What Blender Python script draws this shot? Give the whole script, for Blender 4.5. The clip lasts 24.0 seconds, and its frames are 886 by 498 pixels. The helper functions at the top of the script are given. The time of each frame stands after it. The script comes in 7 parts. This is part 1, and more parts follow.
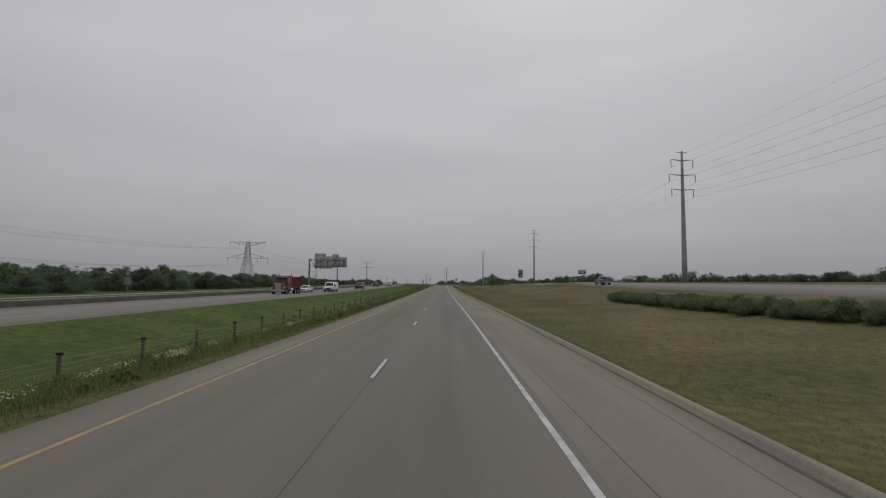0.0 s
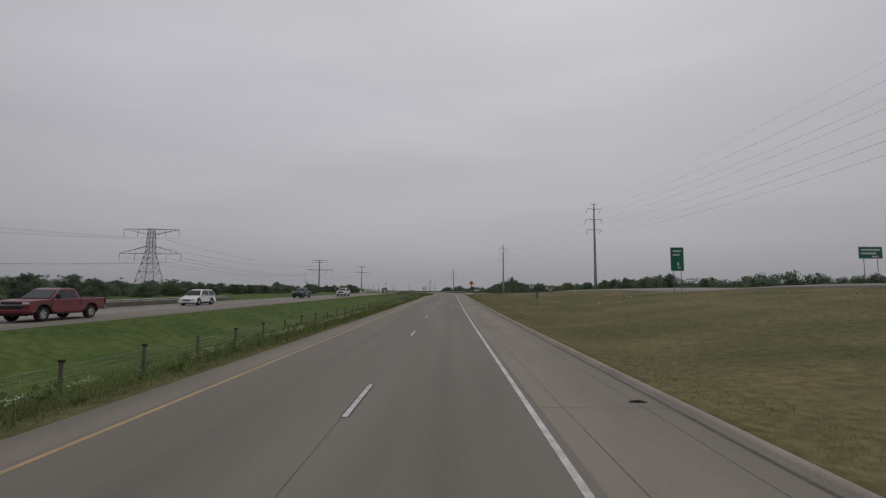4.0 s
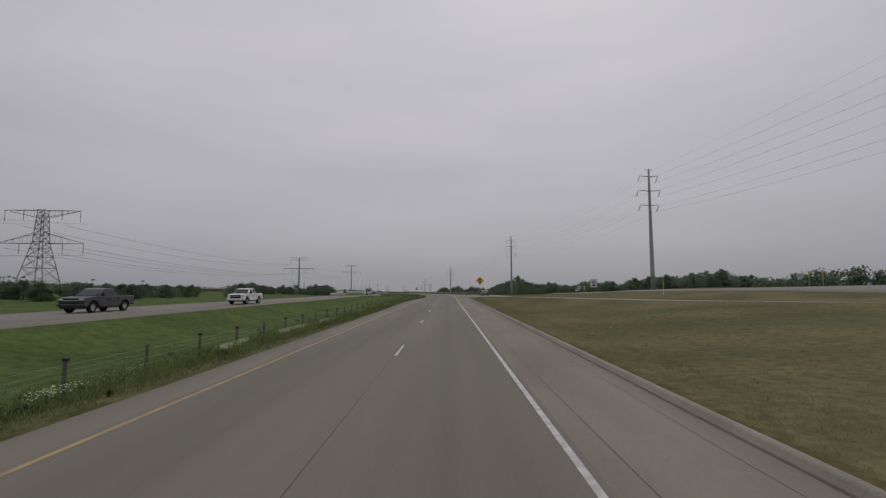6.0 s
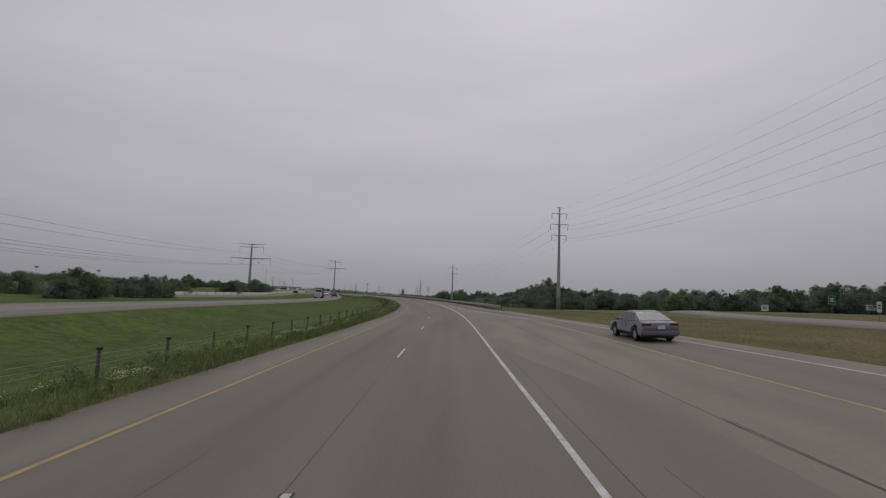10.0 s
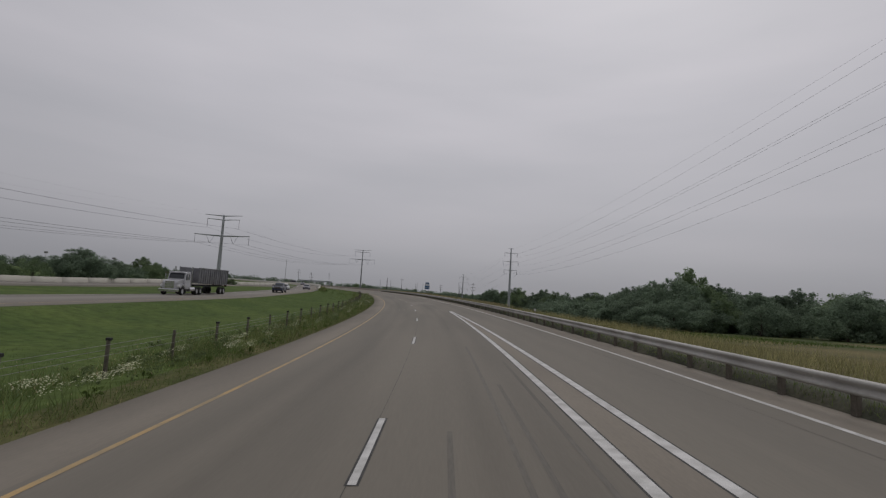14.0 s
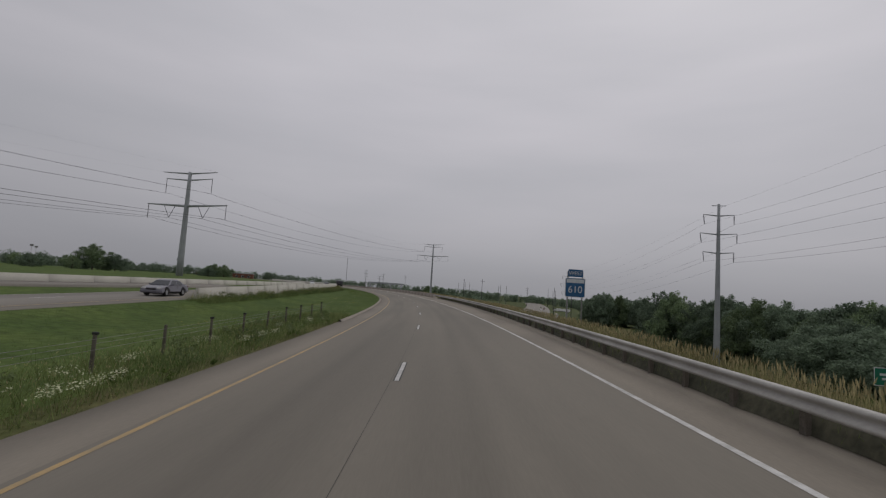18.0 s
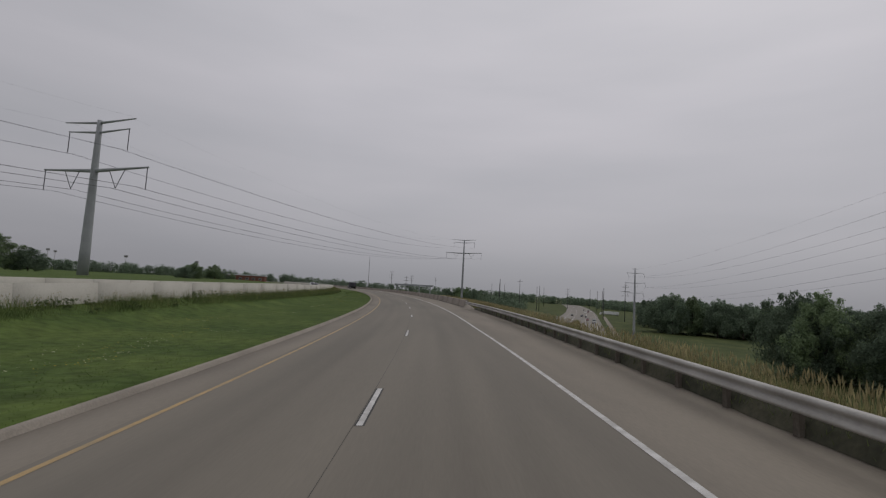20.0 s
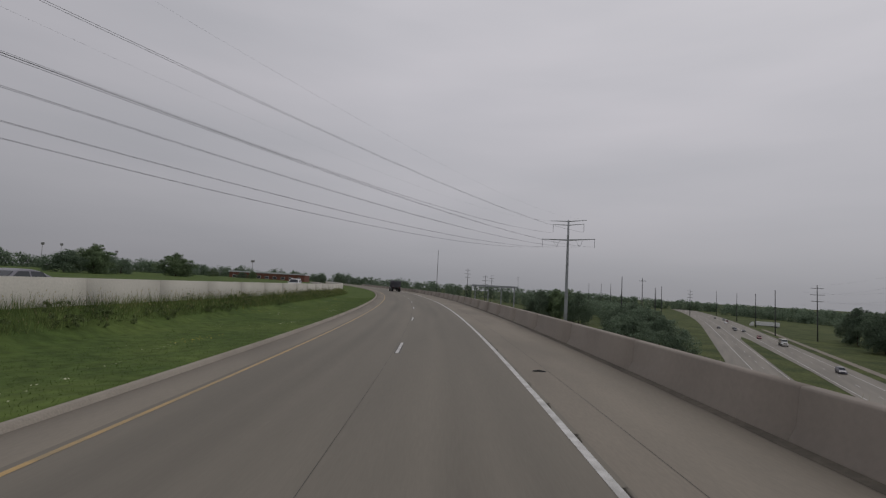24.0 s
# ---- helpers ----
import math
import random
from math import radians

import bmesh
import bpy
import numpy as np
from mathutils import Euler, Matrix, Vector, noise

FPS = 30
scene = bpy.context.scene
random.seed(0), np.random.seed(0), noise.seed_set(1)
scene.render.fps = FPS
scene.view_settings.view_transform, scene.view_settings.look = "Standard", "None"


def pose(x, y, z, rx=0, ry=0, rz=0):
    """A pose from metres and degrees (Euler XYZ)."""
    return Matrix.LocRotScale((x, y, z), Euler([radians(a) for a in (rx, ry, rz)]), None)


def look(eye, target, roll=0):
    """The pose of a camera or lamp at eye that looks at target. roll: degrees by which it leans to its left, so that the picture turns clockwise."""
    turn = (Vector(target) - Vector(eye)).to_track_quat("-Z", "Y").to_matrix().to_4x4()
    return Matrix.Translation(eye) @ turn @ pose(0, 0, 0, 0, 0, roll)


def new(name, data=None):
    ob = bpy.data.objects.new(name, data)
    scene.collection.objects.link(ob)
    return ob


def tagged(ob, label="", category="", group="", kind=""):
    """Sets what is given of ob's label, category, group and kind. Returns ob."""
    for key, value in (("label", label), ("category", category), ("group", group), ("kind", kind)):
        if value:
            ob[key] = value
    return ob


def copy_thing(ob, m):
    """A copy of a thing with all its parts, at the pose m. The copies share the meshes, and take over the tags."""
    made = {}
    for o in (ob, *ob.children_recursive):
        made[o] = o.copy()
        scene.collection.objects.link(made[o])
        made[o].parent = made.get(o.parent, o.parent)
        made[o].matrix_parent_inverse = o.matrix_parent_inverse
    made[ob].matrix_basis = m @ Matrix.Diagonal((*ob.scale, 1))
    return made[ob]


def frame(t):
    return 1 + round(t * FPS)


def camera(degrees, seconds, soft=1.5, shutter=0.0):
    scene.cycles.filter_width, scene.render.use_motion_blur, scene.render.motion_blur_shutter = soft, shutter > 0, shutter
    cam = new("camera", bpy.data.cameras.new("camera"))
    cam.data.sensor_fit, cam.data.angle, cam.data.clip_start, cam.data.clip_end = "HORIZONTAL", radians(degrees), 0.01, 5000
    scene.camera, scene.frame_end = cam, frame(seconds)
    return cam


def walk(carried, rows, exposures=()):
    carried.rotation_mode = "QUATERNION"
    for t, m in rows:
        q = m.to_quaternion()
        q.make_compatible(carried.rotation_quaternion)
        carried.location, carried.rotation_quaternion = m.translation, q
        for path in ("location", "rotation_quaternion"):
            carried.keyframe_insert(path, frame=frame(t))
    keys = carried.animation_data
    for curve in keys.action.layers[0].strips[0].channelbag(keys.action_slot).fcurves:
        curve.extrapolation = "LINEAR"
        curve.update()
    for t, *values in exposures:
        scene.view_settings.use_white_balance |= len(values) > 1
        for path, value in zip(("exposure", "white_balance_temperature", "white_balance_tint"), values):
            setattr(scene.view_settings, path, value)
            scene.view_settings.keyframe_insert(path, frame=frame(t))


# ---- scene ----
# ---- camera and its way ----
cam = camera(85.93, 24.0, soft=1.25)
ROWS = (
    (0, 0.00, 0.00, 2.34, 94.08, -0.63, 0.51),
    (0.5, 0.01, 13.74, 2.30, 94.00, -0.63, 0.45),
    (1, 0.01, 27.49, 2.26, 94.37, -0.49, 0.51),
    (1.5, -0.01, 41.24, 2.22, 94.65, -0.14, 0.74),
    (2, -0.11, 55.02, 2.21, 94.53, -0.16, 1.05),
    (2.5, -0.26, 68.80, 2.20, 94.53, -0.24, 1.25),
    (3, -0.44, 82.55, 2.20, 94.58, -0.29, 1.27),
    (3.5, -0.62, 96.21, 2.20, 94.83, -0.16, 1.27),
    (4, -0.80, 109.74, 2.19, 94.88, -0.22, 1.26),
    (4.5, -0.97, 123.17, 2.19, 94.88, -0.23, 1.22),
    (5, -1.12, 136.50, 2.20, 94.85, -0.18, 1.14),
    (5.5, -1.25, 149.77, 2.21, 94.76, -0.04, 1.01),
    (6, -1.35, 162.97, 2.24, 94.96, 0.03, 0.86),
    (6.5, -1.42, 176.15, 2.29, 95.03, 0.11, 0.80),
    (7, -1.49, 189.32, 2.36, 95.17, 0.03, 0.82),
    (7.5, -1.57, 202.48, 2.44, 95.27, -0.16, 0.86),
    (8, -1.65, 215.63, 2.52, 95.20, -0.27, 0.85),
    (8.5, -1.73, 228.77, 2.61, 95.18, -0.60, 0.83),
    (9, -1.80, 241.92, 2.67, 95.06, -0.87, 0.84),
    (9.5, -1.88, 255.09, 2.71, 95.27, -1.47, 0.89),
    (10, -1.97, 268.24, 2.72, 95.37, -2.08, 0.88),
    (10.5, -2.07, 281.36, 2.71, 95.24, -2.69, 1.02),
    (11, -2.23, 294.43, 2.68, 95.13, -2.92, 1.42),
    (11.5, -2.50, 307.45, 2.63, 95.06, -3.14, 2.00),
    (12, -2.92, 320.42, 2.57, 95.02, -3.37, 2.68),
    (12.5, -3.49, 333.34, 2.50, 95.02, -3.60, 3.44),
    (13, -4.24, 346.19, 2.42, 94.97, -3.66, 4.23),
    (13.5, -5.18, 358.99, 2.35, 94.91, -3.53, 5.19),
    (14, -6.34, 371.73, 2.29, 94.97, -3.52, 6.30),
    (14.5, -7.75, 384.37, 2.26, 94.96, -3.61, 7.43),
    (15, -9.40, 396.89, 2.25, 95.00, -3.55, 8.62),
    (15.5, -11.30, 409.28, 2.26, 94.97, -3.23, 9.85),
    (16, -13.48, 421.57, 2.28, 94.78, -3.04, 11.28),
    (16.5, -15.97, 433.79, 2.30, 94.58, -3.27, 12.79),
    (17, -18.76, 445.96, 2.33, 94.65, -3.15, 14.02),
    (17.5, -21.79, 458.07, 2.35, 94.75, -3.55, 15.11),
    (18, -25.03, 470.12, 2.37, 94.75, -3.68, 16.05),
    (18.5, -28.44, 482.08, 2.38, 94.61, -3.59, 16.76),
    (19, -32.01, 493.97, 2.37, 94.72, -3.44, 17.63),
    (19.5, -35.77, 505.80, 2.35, 94.75, -3.27, 18.66),
    (20, -39.76, 517.57, 2.33, 94.74, -3.11, 19.84),
    (20.5, -44.00, 529.24, 2.32, 94.68, -2.95, 21.14),
    (21, -48.51, 540.80, 2.31, 94.67, -2.56, 22.51),
    (21.5, -53.28, 552.22, 2.30, 94.60, -2.78, 23.87),
    (22, -58.27, 563.47, 2.30, 94.58, -2.69, 24.97),
    (22.5, -63.48, 574.60, 2.29, 94.63, -2.90, 26.20),
    (23, -68.91, 585.58, 2.27, 94.61, -3.10, 27.45),
    (23.5, -74.53, 596.43, 2.25, 94.53, -2.99, 28.37),
    (24, -80.32, 607.16, 2.22, 94.42, -3.02, 29.33),
)
walk(cam, [(t, pose(x, y, z, rx, ry, rz)) for t, x, y, z, rx, ry, rz in ROWS])

# ---- sky and sun: a closed overcast ----
world = bpy.data.worlds.new("overcast")
scene.world = world
world.use_nodes = True
wn, wl = world.node_tree.nodes, world.node_tree.links
wn.clear()
w_out = wn.new("ShaderNodeOutputWorld")
w_bg = wn.new("ShaderNodeBackground")
w_sky = wn.new("ShaderNodeTexSky")
w_sky.sky_type = "NISHITA"
w_sky.sun_disc = False
w_sky.sun_elevation = radians(52)
w_sky.sun_rotation = radians(20)
w_sky.dust_density = 4.0
w_tc = wn.new("ShaderNodeTexCoord")
w_map = wn.new("ShaderNodeMapping")
w_map.inputs["Scale"].default_value = (1.0, 1.0, 5.5)
w_noise = wn.new("ShaderNodeTexNoise")
w_noise.inputs["Scale"].default_value = 1.7
w_noise.inputs["Detail"].default_value = 6.0
w_noise.inputs["Roughness"].default_value = 0.45
w_ramp = wn.new("ShaderNodeValToRGB")
w_ramp.color_ramp.elements[0].position = 0.30
w_ramp.color_ramp.elements[0].color = (0.90, 0.91, 0.925, 1)
w_ramp.color_ramp.elements[1].position = 0.70
w_ramp.color_ramp.elements[1].color = (1.05, 1.04, 1.05, 1)
w_sep = wn.new("ShaderNodeSeparateXYZ")
w_up = wn.new("ShaderNodeValToRGB")
el = w_up.color_ramp.elements
el[0].position, el[0].color = 0.0, (0.315, 0.315, 0.335, 1)
el[1].position, el[1].color = 1.0, (0.60, 0.60, 0.63, 1)
for p_, c_ in ((0.05, (0.345, 0.345, 0.37, 1)), (0.17, (0.445, 0.44, 0.47, 1)), (0.36, (0.53, 0.52, 0.555, 1))):
    e_ = el.new(p_)
    e_.color = c_
w_mul = wn.new("ShaderNodeMix")
w_mul.data_type, w_mul.blend_type = "RGBA", "MULTIPLY"
w_mul.inputs["Factor"].default_value = 1.0
w_hsv = wn.new("ShaderNodeHueSaturation")
w_hsv.inputs["Saturation"].default_value = 0.25
w_hsv.inputs["Value"].default_value = 0.06
w_mix = wn.new("ShaderNodeMix")
w_mix.data_type = "RGBA"
w_mix.inputs["Factor"].default_value = 0.12
wl.new(w_tc.outputs["Generated"], w_map.inputs["Vector"])
wl.new(w_map.outputs["Vector"], w_noise.inputs["Vector"])
wl.new(w_noise.outputs["Fac"], w_ramp.inputs["Fac"])
wl.new(w_tc.outputs["Generated"], w_sep.inputs["Vector"])
wl.new(w_sep.outputs["Z"], w_up.inputs["Fac"])
w_side = wn.new("ShaderNodeMapRange")
w_side.inputs["From Min"].default_value, w_side.inputs["From Max"].default_value = -0.98, -0.55
w_side.inputs["To Min"].default_value, w_side.inputs["To Max"].default_value = 0.84, 1.0
w_dim = wn.new("ShaderNodeMix")
w_dim.data_type, w_dim.blend_type = "RGBA", "MULTIPLY"
w_dim.inputs["Factor"].default_value = 1.0
w_east = wn.new("ShaderNodeMapRange")
w_east.inputs["From Min"].default_value, w_east.inputs["From Max"].default_value = 0.30, 0.80
w_east.inputs["To Min"].default_value, w_east.inputs["To Max"].default_value = 1.0, 0.90
w_both = wn.new("ShaderNodeMath")
w_both.operation = "MULTIPLY"
wl.new(w_sep.outputs["X"], w_east.inputs["Value"])
wl.new(w_side.outputs["Result"], w_both.inputs[0])
wl.new(w_east.outputs["Result"], w_both.inputs[1])
wl.new(w_sep.outputs["X"], w_side.inputs["Value"])
wl.new(w_up.outputs["Color"], w_dim.inputs["A"])
wl.new(w_both.outputs["Value"], w_dim.inputs["B"])
wl.new(w_dim.outputs["Result"], w_mul.inputs["A"])
wl.new(w_ramp.outputs["Color"], w_mul.inputs["B"])
wl.new(w_sky.outputs["Color"], w_hsv.inputs["Color"])
wl.new(w_mul.outputs["Result"], w_mix.inputs["A"])
wl.new(w_hsv.outputs["Color"], w_mix.inputs["B"])
wl.new(w_mix.outputs["Result"], w_bg.inputs["Color"])
wl.new(w_bg.outputs["Background"], w_out.inputs["Surface"])
w_bg.inputs["Strength"].default_value = 1.0

sun = new("sun", bpy.data.lights.new("sun", "SUN"))
sun.data.energy = 0.5
sun.data.angle = radians(40)
sun.data.color = (1.0, 0.97, 0.93)
sun.matrix_world = look((0, 0, 50), (-20, -30, 0))


# ---- materials ----
def material(name, base, rough=0.85, metal=0.0, dark=None, scale=4.0, amount=0.5, fine=40.0, fine_amount=0.15,
             bump=0.0, bump_scale=30.0, by_object=0.0, by_island=0.0, uv=False, stretch=(1, 1, 1), spec=0.4):
    """A painted, grown or poured surface: broad stains between base and dark, fine grain over them, and a little relief."""
    m = bpy.data.materials.new(name)
    m.use_nodes = True
    n, l = m.node_tree.nodes, m.node_tree.links
    b = n["Principled BSDF"]
    b.inputs["Roughness"].default_value = rough
    b.inputs["Metallic"].default_value = metal
    b.inputs["Specular IOR Level"].default_value = spec
    tc = n.new("ShaderNodeTexCoord")
    mp = n.new("ShaderNodeMapping")
    mp.inputs["Scale"].default_value = stretch
    l.new(tc.outputs["UV" if uv else "Object"], mp.inputs["Vector"])
    big = n.new("ShaderNodeTexNoise")
    big.inputs["Scale"].default_value = scale
    big.inputs["Detail"].default_value = 5
    small = n.new("ShaderNodeTexNoise")
    small.inputs["Scale"].default_value = fine
    small.inputs["Detail"].default_value = 3
    l.new(mp.outputs["Vector"], big.inputs["Vector"])
    l.new(mp.outputs["Vector"], small.inputs["Vector"])
    ramp = n.new("ShaderNodeValToRGB")
    ramp.color_ramp.elements[0].position, ramp.color_ramp.elements[1].position = 0.36, 0.64
    d = dark or tuple(v * (1 - amount) for v in base)
    ramp.color_ramp.elements[0].color = (*d, 1)
    ramp.color_ramp.elements[1].color = (*base, 1)
    l.new(big.outputs["Fac"], ramp.inputs["Fac"])
    last = ramp.outputs["Color"]

    def times(value, low, high):
        nonlocal last
        mr = n.new("ShaderNodeMapRange")
        mr.inputs["To Min"].default_value, mr.inputs["To Max"].default_value = low, high
        l.new(value, mr.inputs["Value"])
        mx = n.new("ShaderNodeMix")
        mx.data_type, mx.blend_type = "RGBA", "MULTIPLY"
        mx.inputs["Factor"].default_value = 1
        l.new(last, mx.inputs["A"])
        l.new(mr.outputs["Result"], mx.inputs["B"])
        last = mx.outputs["Result"]

    if fine_amount:
        times(small.outputs["Fac"], 1 - 2 * fine_amount, 1 + 2 * fine_amount)
    if by_object:
        oi = n.new("ShaderNodeObjectInfo")
        times(oi.outputs["Random"], 1 - by_object, 1 + by_object)
    if by_island:
        ge = n.new("ShaderNodeNewGeometry")
        times(ge.outputs["Random Per Island"], 1 - by_island, 1 + by_island)
    l.new(last, b.inputs["Base Color"])
    if bump:
        bn = n.new("ShaderNodeTexNoise")
        bn.inputs["Scale"].default_value = bump_scale
        bn.inputs["Detail"].default_value = 4
        l.new(mp.outputs["Vector"], bn.inputs["Vector"])
        bp = n.new("ShaderNodeBump")
        bp.inputs["Strength"].default_value = 0.6
        bp.inputs["Distance"].default_value = bump
        l.new(bn.outputs["Fac"], bp.inputs["Height"])
        l.new(bp.outputs["Normal"], b.inputs["Normal"])
    return m


def leafy(name, base, dark, scale=0.35, by_object=0.0, by_island=0.35, through_=0.42):
    """Leaves and blades: matt, with part of the light passing through."""
    m = material(name, base, 0.8, dark=dark, scale=scale, fine=2.5, fine_amount=0.2, by_object=by_object, by_island=by_island, spec=0.15)
    n, l = m.node_tree.nodes, m.node_tree.links
    b = n["Principled BSDF"]
    tr = n.new("ShaderNodeBsdfTranslucent")
    mx = n.new("ShaderNodeMixShader")
    mx.inputs["Fac"].default_value = through_
    l.new(b.inputs["Base Color"].links[0].from_socket, tr.inputs["Color"])
    l.new(b.outputs["BSDF"], mx.inputs[1])
    l.new(tr.outputs["BSDF"], mx.inputs[2])
    l.new(mx.outputs["Shader"], n["Material Output"].inputs["Surface"])
    return m


def glass(name, tint=(0.02, 0.025, 0.03)):
    m = bpy.data.materials.new(name)
    m.use_nodes = True
    b = m.node_tree.nodes["Principled BSDF"]
    b.inputs["Base Color"].default_value = (*tint, 1)
    b.inputs["Roughness"].default_value = 0.08
    b.inputs["Specular IOR Level"].default_value = 0.42
    return m


M_LANE = material("lane_concrete", (0.174, 0.155, 0.125), 0.8, dark=(0.142, 0.127, 0.103), scale=0.5, fine=24, fine_amount=0.05,
                  bump=0.003, bump_scale=60, uv=True, stretch=(1, 0.08, 1))
ln, ll = M_LANE.node_tree.nodes, M_LANE.node_tree.links
lb = ln["Principled BSDF"]
l_uv = ln.new("ShaderNodeTexCoord")
l_sep = ln.new("ShaderNodeSeparateXYZ")
ll.new(l_uv.outputs["UV"], l_sep.inputs["Vector"])
l_abs = ln.new("ShaderNodeMath")
l_abs.operation = "ABSOLUTE"
ll.new(l_sep.outputs["X"], l_abs.inputs[0])
l_oil = ln.new("ShaderNodeValToRGB")
el = l_oil.color_ramp.elements
el[0].position, el[0].color = 0.0, (1.05, 1.05, 1.05, 1)
el[1].position, el[1].color = 1.0, (1.0, 1.0, 1.0, 1)
for p_, c_ in ((0.12, 1.04), (0.25, 0.97), (0.36, 1.0), (0.475, 0.885), (0.60, 1.0), (0.72, 0.96), (0.86, 1.03)):
    el.new(p_).color = (c_, c_, c_, 1)
l_div = ln.new("ShaderNodeMath")
l_div.operation = "MULTIPLY"
l_div.inputs[1].default_value = 0.26
ll.new(l_abs.outputs[0], l_div.inputs[0])
ll.new(l_div.outputs[0], l_oil.inputs["Fac"])
l_mul = ln.new("ShaderNodeMix")
l_mul.data_type, l_mul.blend_type = "RGBA", "MULTIPLY"
l_mul.inputs["Factor"].default_value = 1.0
ll.new(lb.inputs["Base Color"].links[0].from_socket, l_mul.inputs["A"])
ll.new(l_oil.outputs["Color"], l_mul.inputs["B"])
ll.new(l_mul.outputs["Result"], lb.inputs["Base Color"])
M_SHOULDER = material("shoulder_concrete", (0.226, 0.197, 0.158), 0.85, dark=(0.180, 0.157, 0.127), scale=0.6, fine=24, fine_amount=0.07,
                      bump=0.004, bump_scale=50, uv=True, stretch=(1, 0.2, 1))
M_FARROAD = material("worn_concrete", (0.225, 0.205, 0.176), 0.85, dark=(0.18, 0.164, 0.142), scale=0.4, fine=20, fine_amount=0.06, uv=True, stretch=(1, 0.06, 1))
M_WHITE = material("white_road_paint", (0.56, 0.55, 0.53), 0.6, dark=(0.37, 0.36, 0.34), scale=3.0, fine=60, fine_amount=0.18, uv=True)
M_YELLOW = material("worn_yellow_paint", (0.41, 0.275, 0.115), 0.6, dark=(0.28, 0.212, 0.115), scale=2.0, fine=60, fine_amount=0.2, uv=True)
M_SEAL = material("black_joint_seal", (0.05, 0.048, 0.045), 0.7, scale=2, fine=30)
M_GROUND = material("dry_grass_ground", (0.160, 0.134, 0.064), 0.95, dark=(0.092, 0.090, 0.040), scale=0.13, fine=3.2, fine_amount=0.34,
                    bump=0.03, bump_scale=6, spec=0.1)
M_MEDIAN = material("green_median_ground", (0.088, 0.122, 0.033), 0.95, dark=(0.060, 0.092, 0.025), scale=0.22, fine=1.8, fine_amount=0.32,
                    bump=0.14, bump_scale=2.5, spec=0.1)
M_LOWGROUND = material("lush_low_ground", (0.088, 0.102, 0.038), 0.95, dark=(0.050, 0.066, 0.026), scale=0.07, fine=1.2, fine_amount=0.3,
                       bump=0.12, bump_scale=2.0, spec=0.1)
M_VERGESOIL = material("weedy_verge_soil", (0.128, 0.120, 0.056), 0.95, dark=(0.070, 0.080, 0.030), scale=0.7, fine=6, fine_amount=0.35, bump=0.06, bump_scale=7, spec=0.1)
M_PATCH = material("pale_concrete_patch", (0.204, 0.184, 0.155), 0.85, dark=(0.158, 0.142, 0.118), scale=0.5, fine=20, fine_amount=0.12, uv=True, stretch=(1, 0.3, 1))
M_SKID = material("tyre_marks", (0.112, 0.102, 0.086), 0.8, dark=(0.142, 0.130, 0.110), scale=0.8, fine=30, uv=True, stretch=(1, 0.1, 1))
# weedy earth, darkened further to hold the shade below the rails
M_SHADEDEARTH = material("dark_earth_strip", (0.082, 0.078, 0.052), 0.95, dark=(0.042, 0.044, 0.028), scale=0.8, fine=8, fine_amount=0.3, bump=0.03, bump_scale=8)
# dark tone standing in for the shade at kerb and parapet foot
M_FOOTSHADE = material("silt_at_the_foot", (0.120, 0.104, 0.082), 0.95, dark=(0.082, 0.072, 0.057), scale=0.9, fine=9, fine_amount=0.2)
M_KERB = material("kerb_concrete", (0.29, 0.258, 0.215), 0.9, dark=(0.235, 0.208, 0.174), scale=0.5, fine=25, bump=0.004)
M_BARRIER = material("barrier_concrete", (0.262, 0.228, 0.194), 0.85, dark=(0.208, 0.180, 0.154), scale=0.30, fine=9, fine_amount=0.05, bump=0.003)
M_PALEWALL = material("pale_barrier_concrete", (0.47, 0.45, 0.395), 0.85, dark=(0.425, 0.405, 0.355), scale=0.4, fine=14, fine_amount=0.1, bump=0.005)
M_RAIL = material("weathered_rail_zinc", (0.40, 0.385, 0.36), 0.6, 0.2, dark=(0.30, 0.287, 0.265), scale=0.9, fine=14, fine_amount=0.08)
M_STEEL = material("galvanised_steel", (0.27, 0.265, 0.255), 0.6, 0.45, dark=(0.19, 0.185, 0.178), scale=1.5, fine=30, fine_amount=0.08)
M_POLE = material("weathered_pole_steel", (0.34, 0.355, 0.365), 0.65, 0.15, dark=(0.275, 0.288, 0.296), scale=0.4, fine=20, fine_amount=0.06)
M_POLEDARK = material("brown_pole_steel", (0.085, 0.085, 0.088), 0.65, 0.2, scale=0.4, fine=20, fine_amount=0.06)
M_INSUL = material("grey_insulator", (0.10, 0.10, 0.11), 0.4, scale=5)
M_WIRE = material("aluminium_cable", (0.13, 0.13, 0.14), 0.6, 0.3, scale=2)
M_WOOD = material("weathered_post_timber", (0.135, 0.118, 0.095), 0.9, dark=(0.08, 0.07, 0.056), scale=3, fine=40, fine_amount=0.2)
M_BARK = material("bark", (0.09, 0.07, 0.052), 0.95, dark=(0.045, 0.036, 0.028), scale=3, fine=22, fine_amount=0.25, bump=0.02)
M_LEAF = leafy("deciduous_leaves", (0.190, 0.250, 0.135), (0.138, 0.190, 0.102), 0.35, 0.22, 0.3)
M_LEAFDARK = leafy("dark_leaves", (0.182, 0.236, 0.160), (0.134, 0.180, 0.124), 0.3, 0.22, 0.3)
M_SHRUB = leafy("shrub_leaves", (0.195, 0.245, 0.125), (0.130, 0.178, 0.088), 0.6, 0.12, 0.25)
M_GRASS = leafy("green_grass_blades", (0.100, 0.142, 0.036), (0.062, 0.098, 0.026), 0.25)
M_TALL = leafy("tall_verge_grass", (0.185, 0.222, 0.082), (0.104, 0.145, 0.050), 0.35, 0, 0.4)
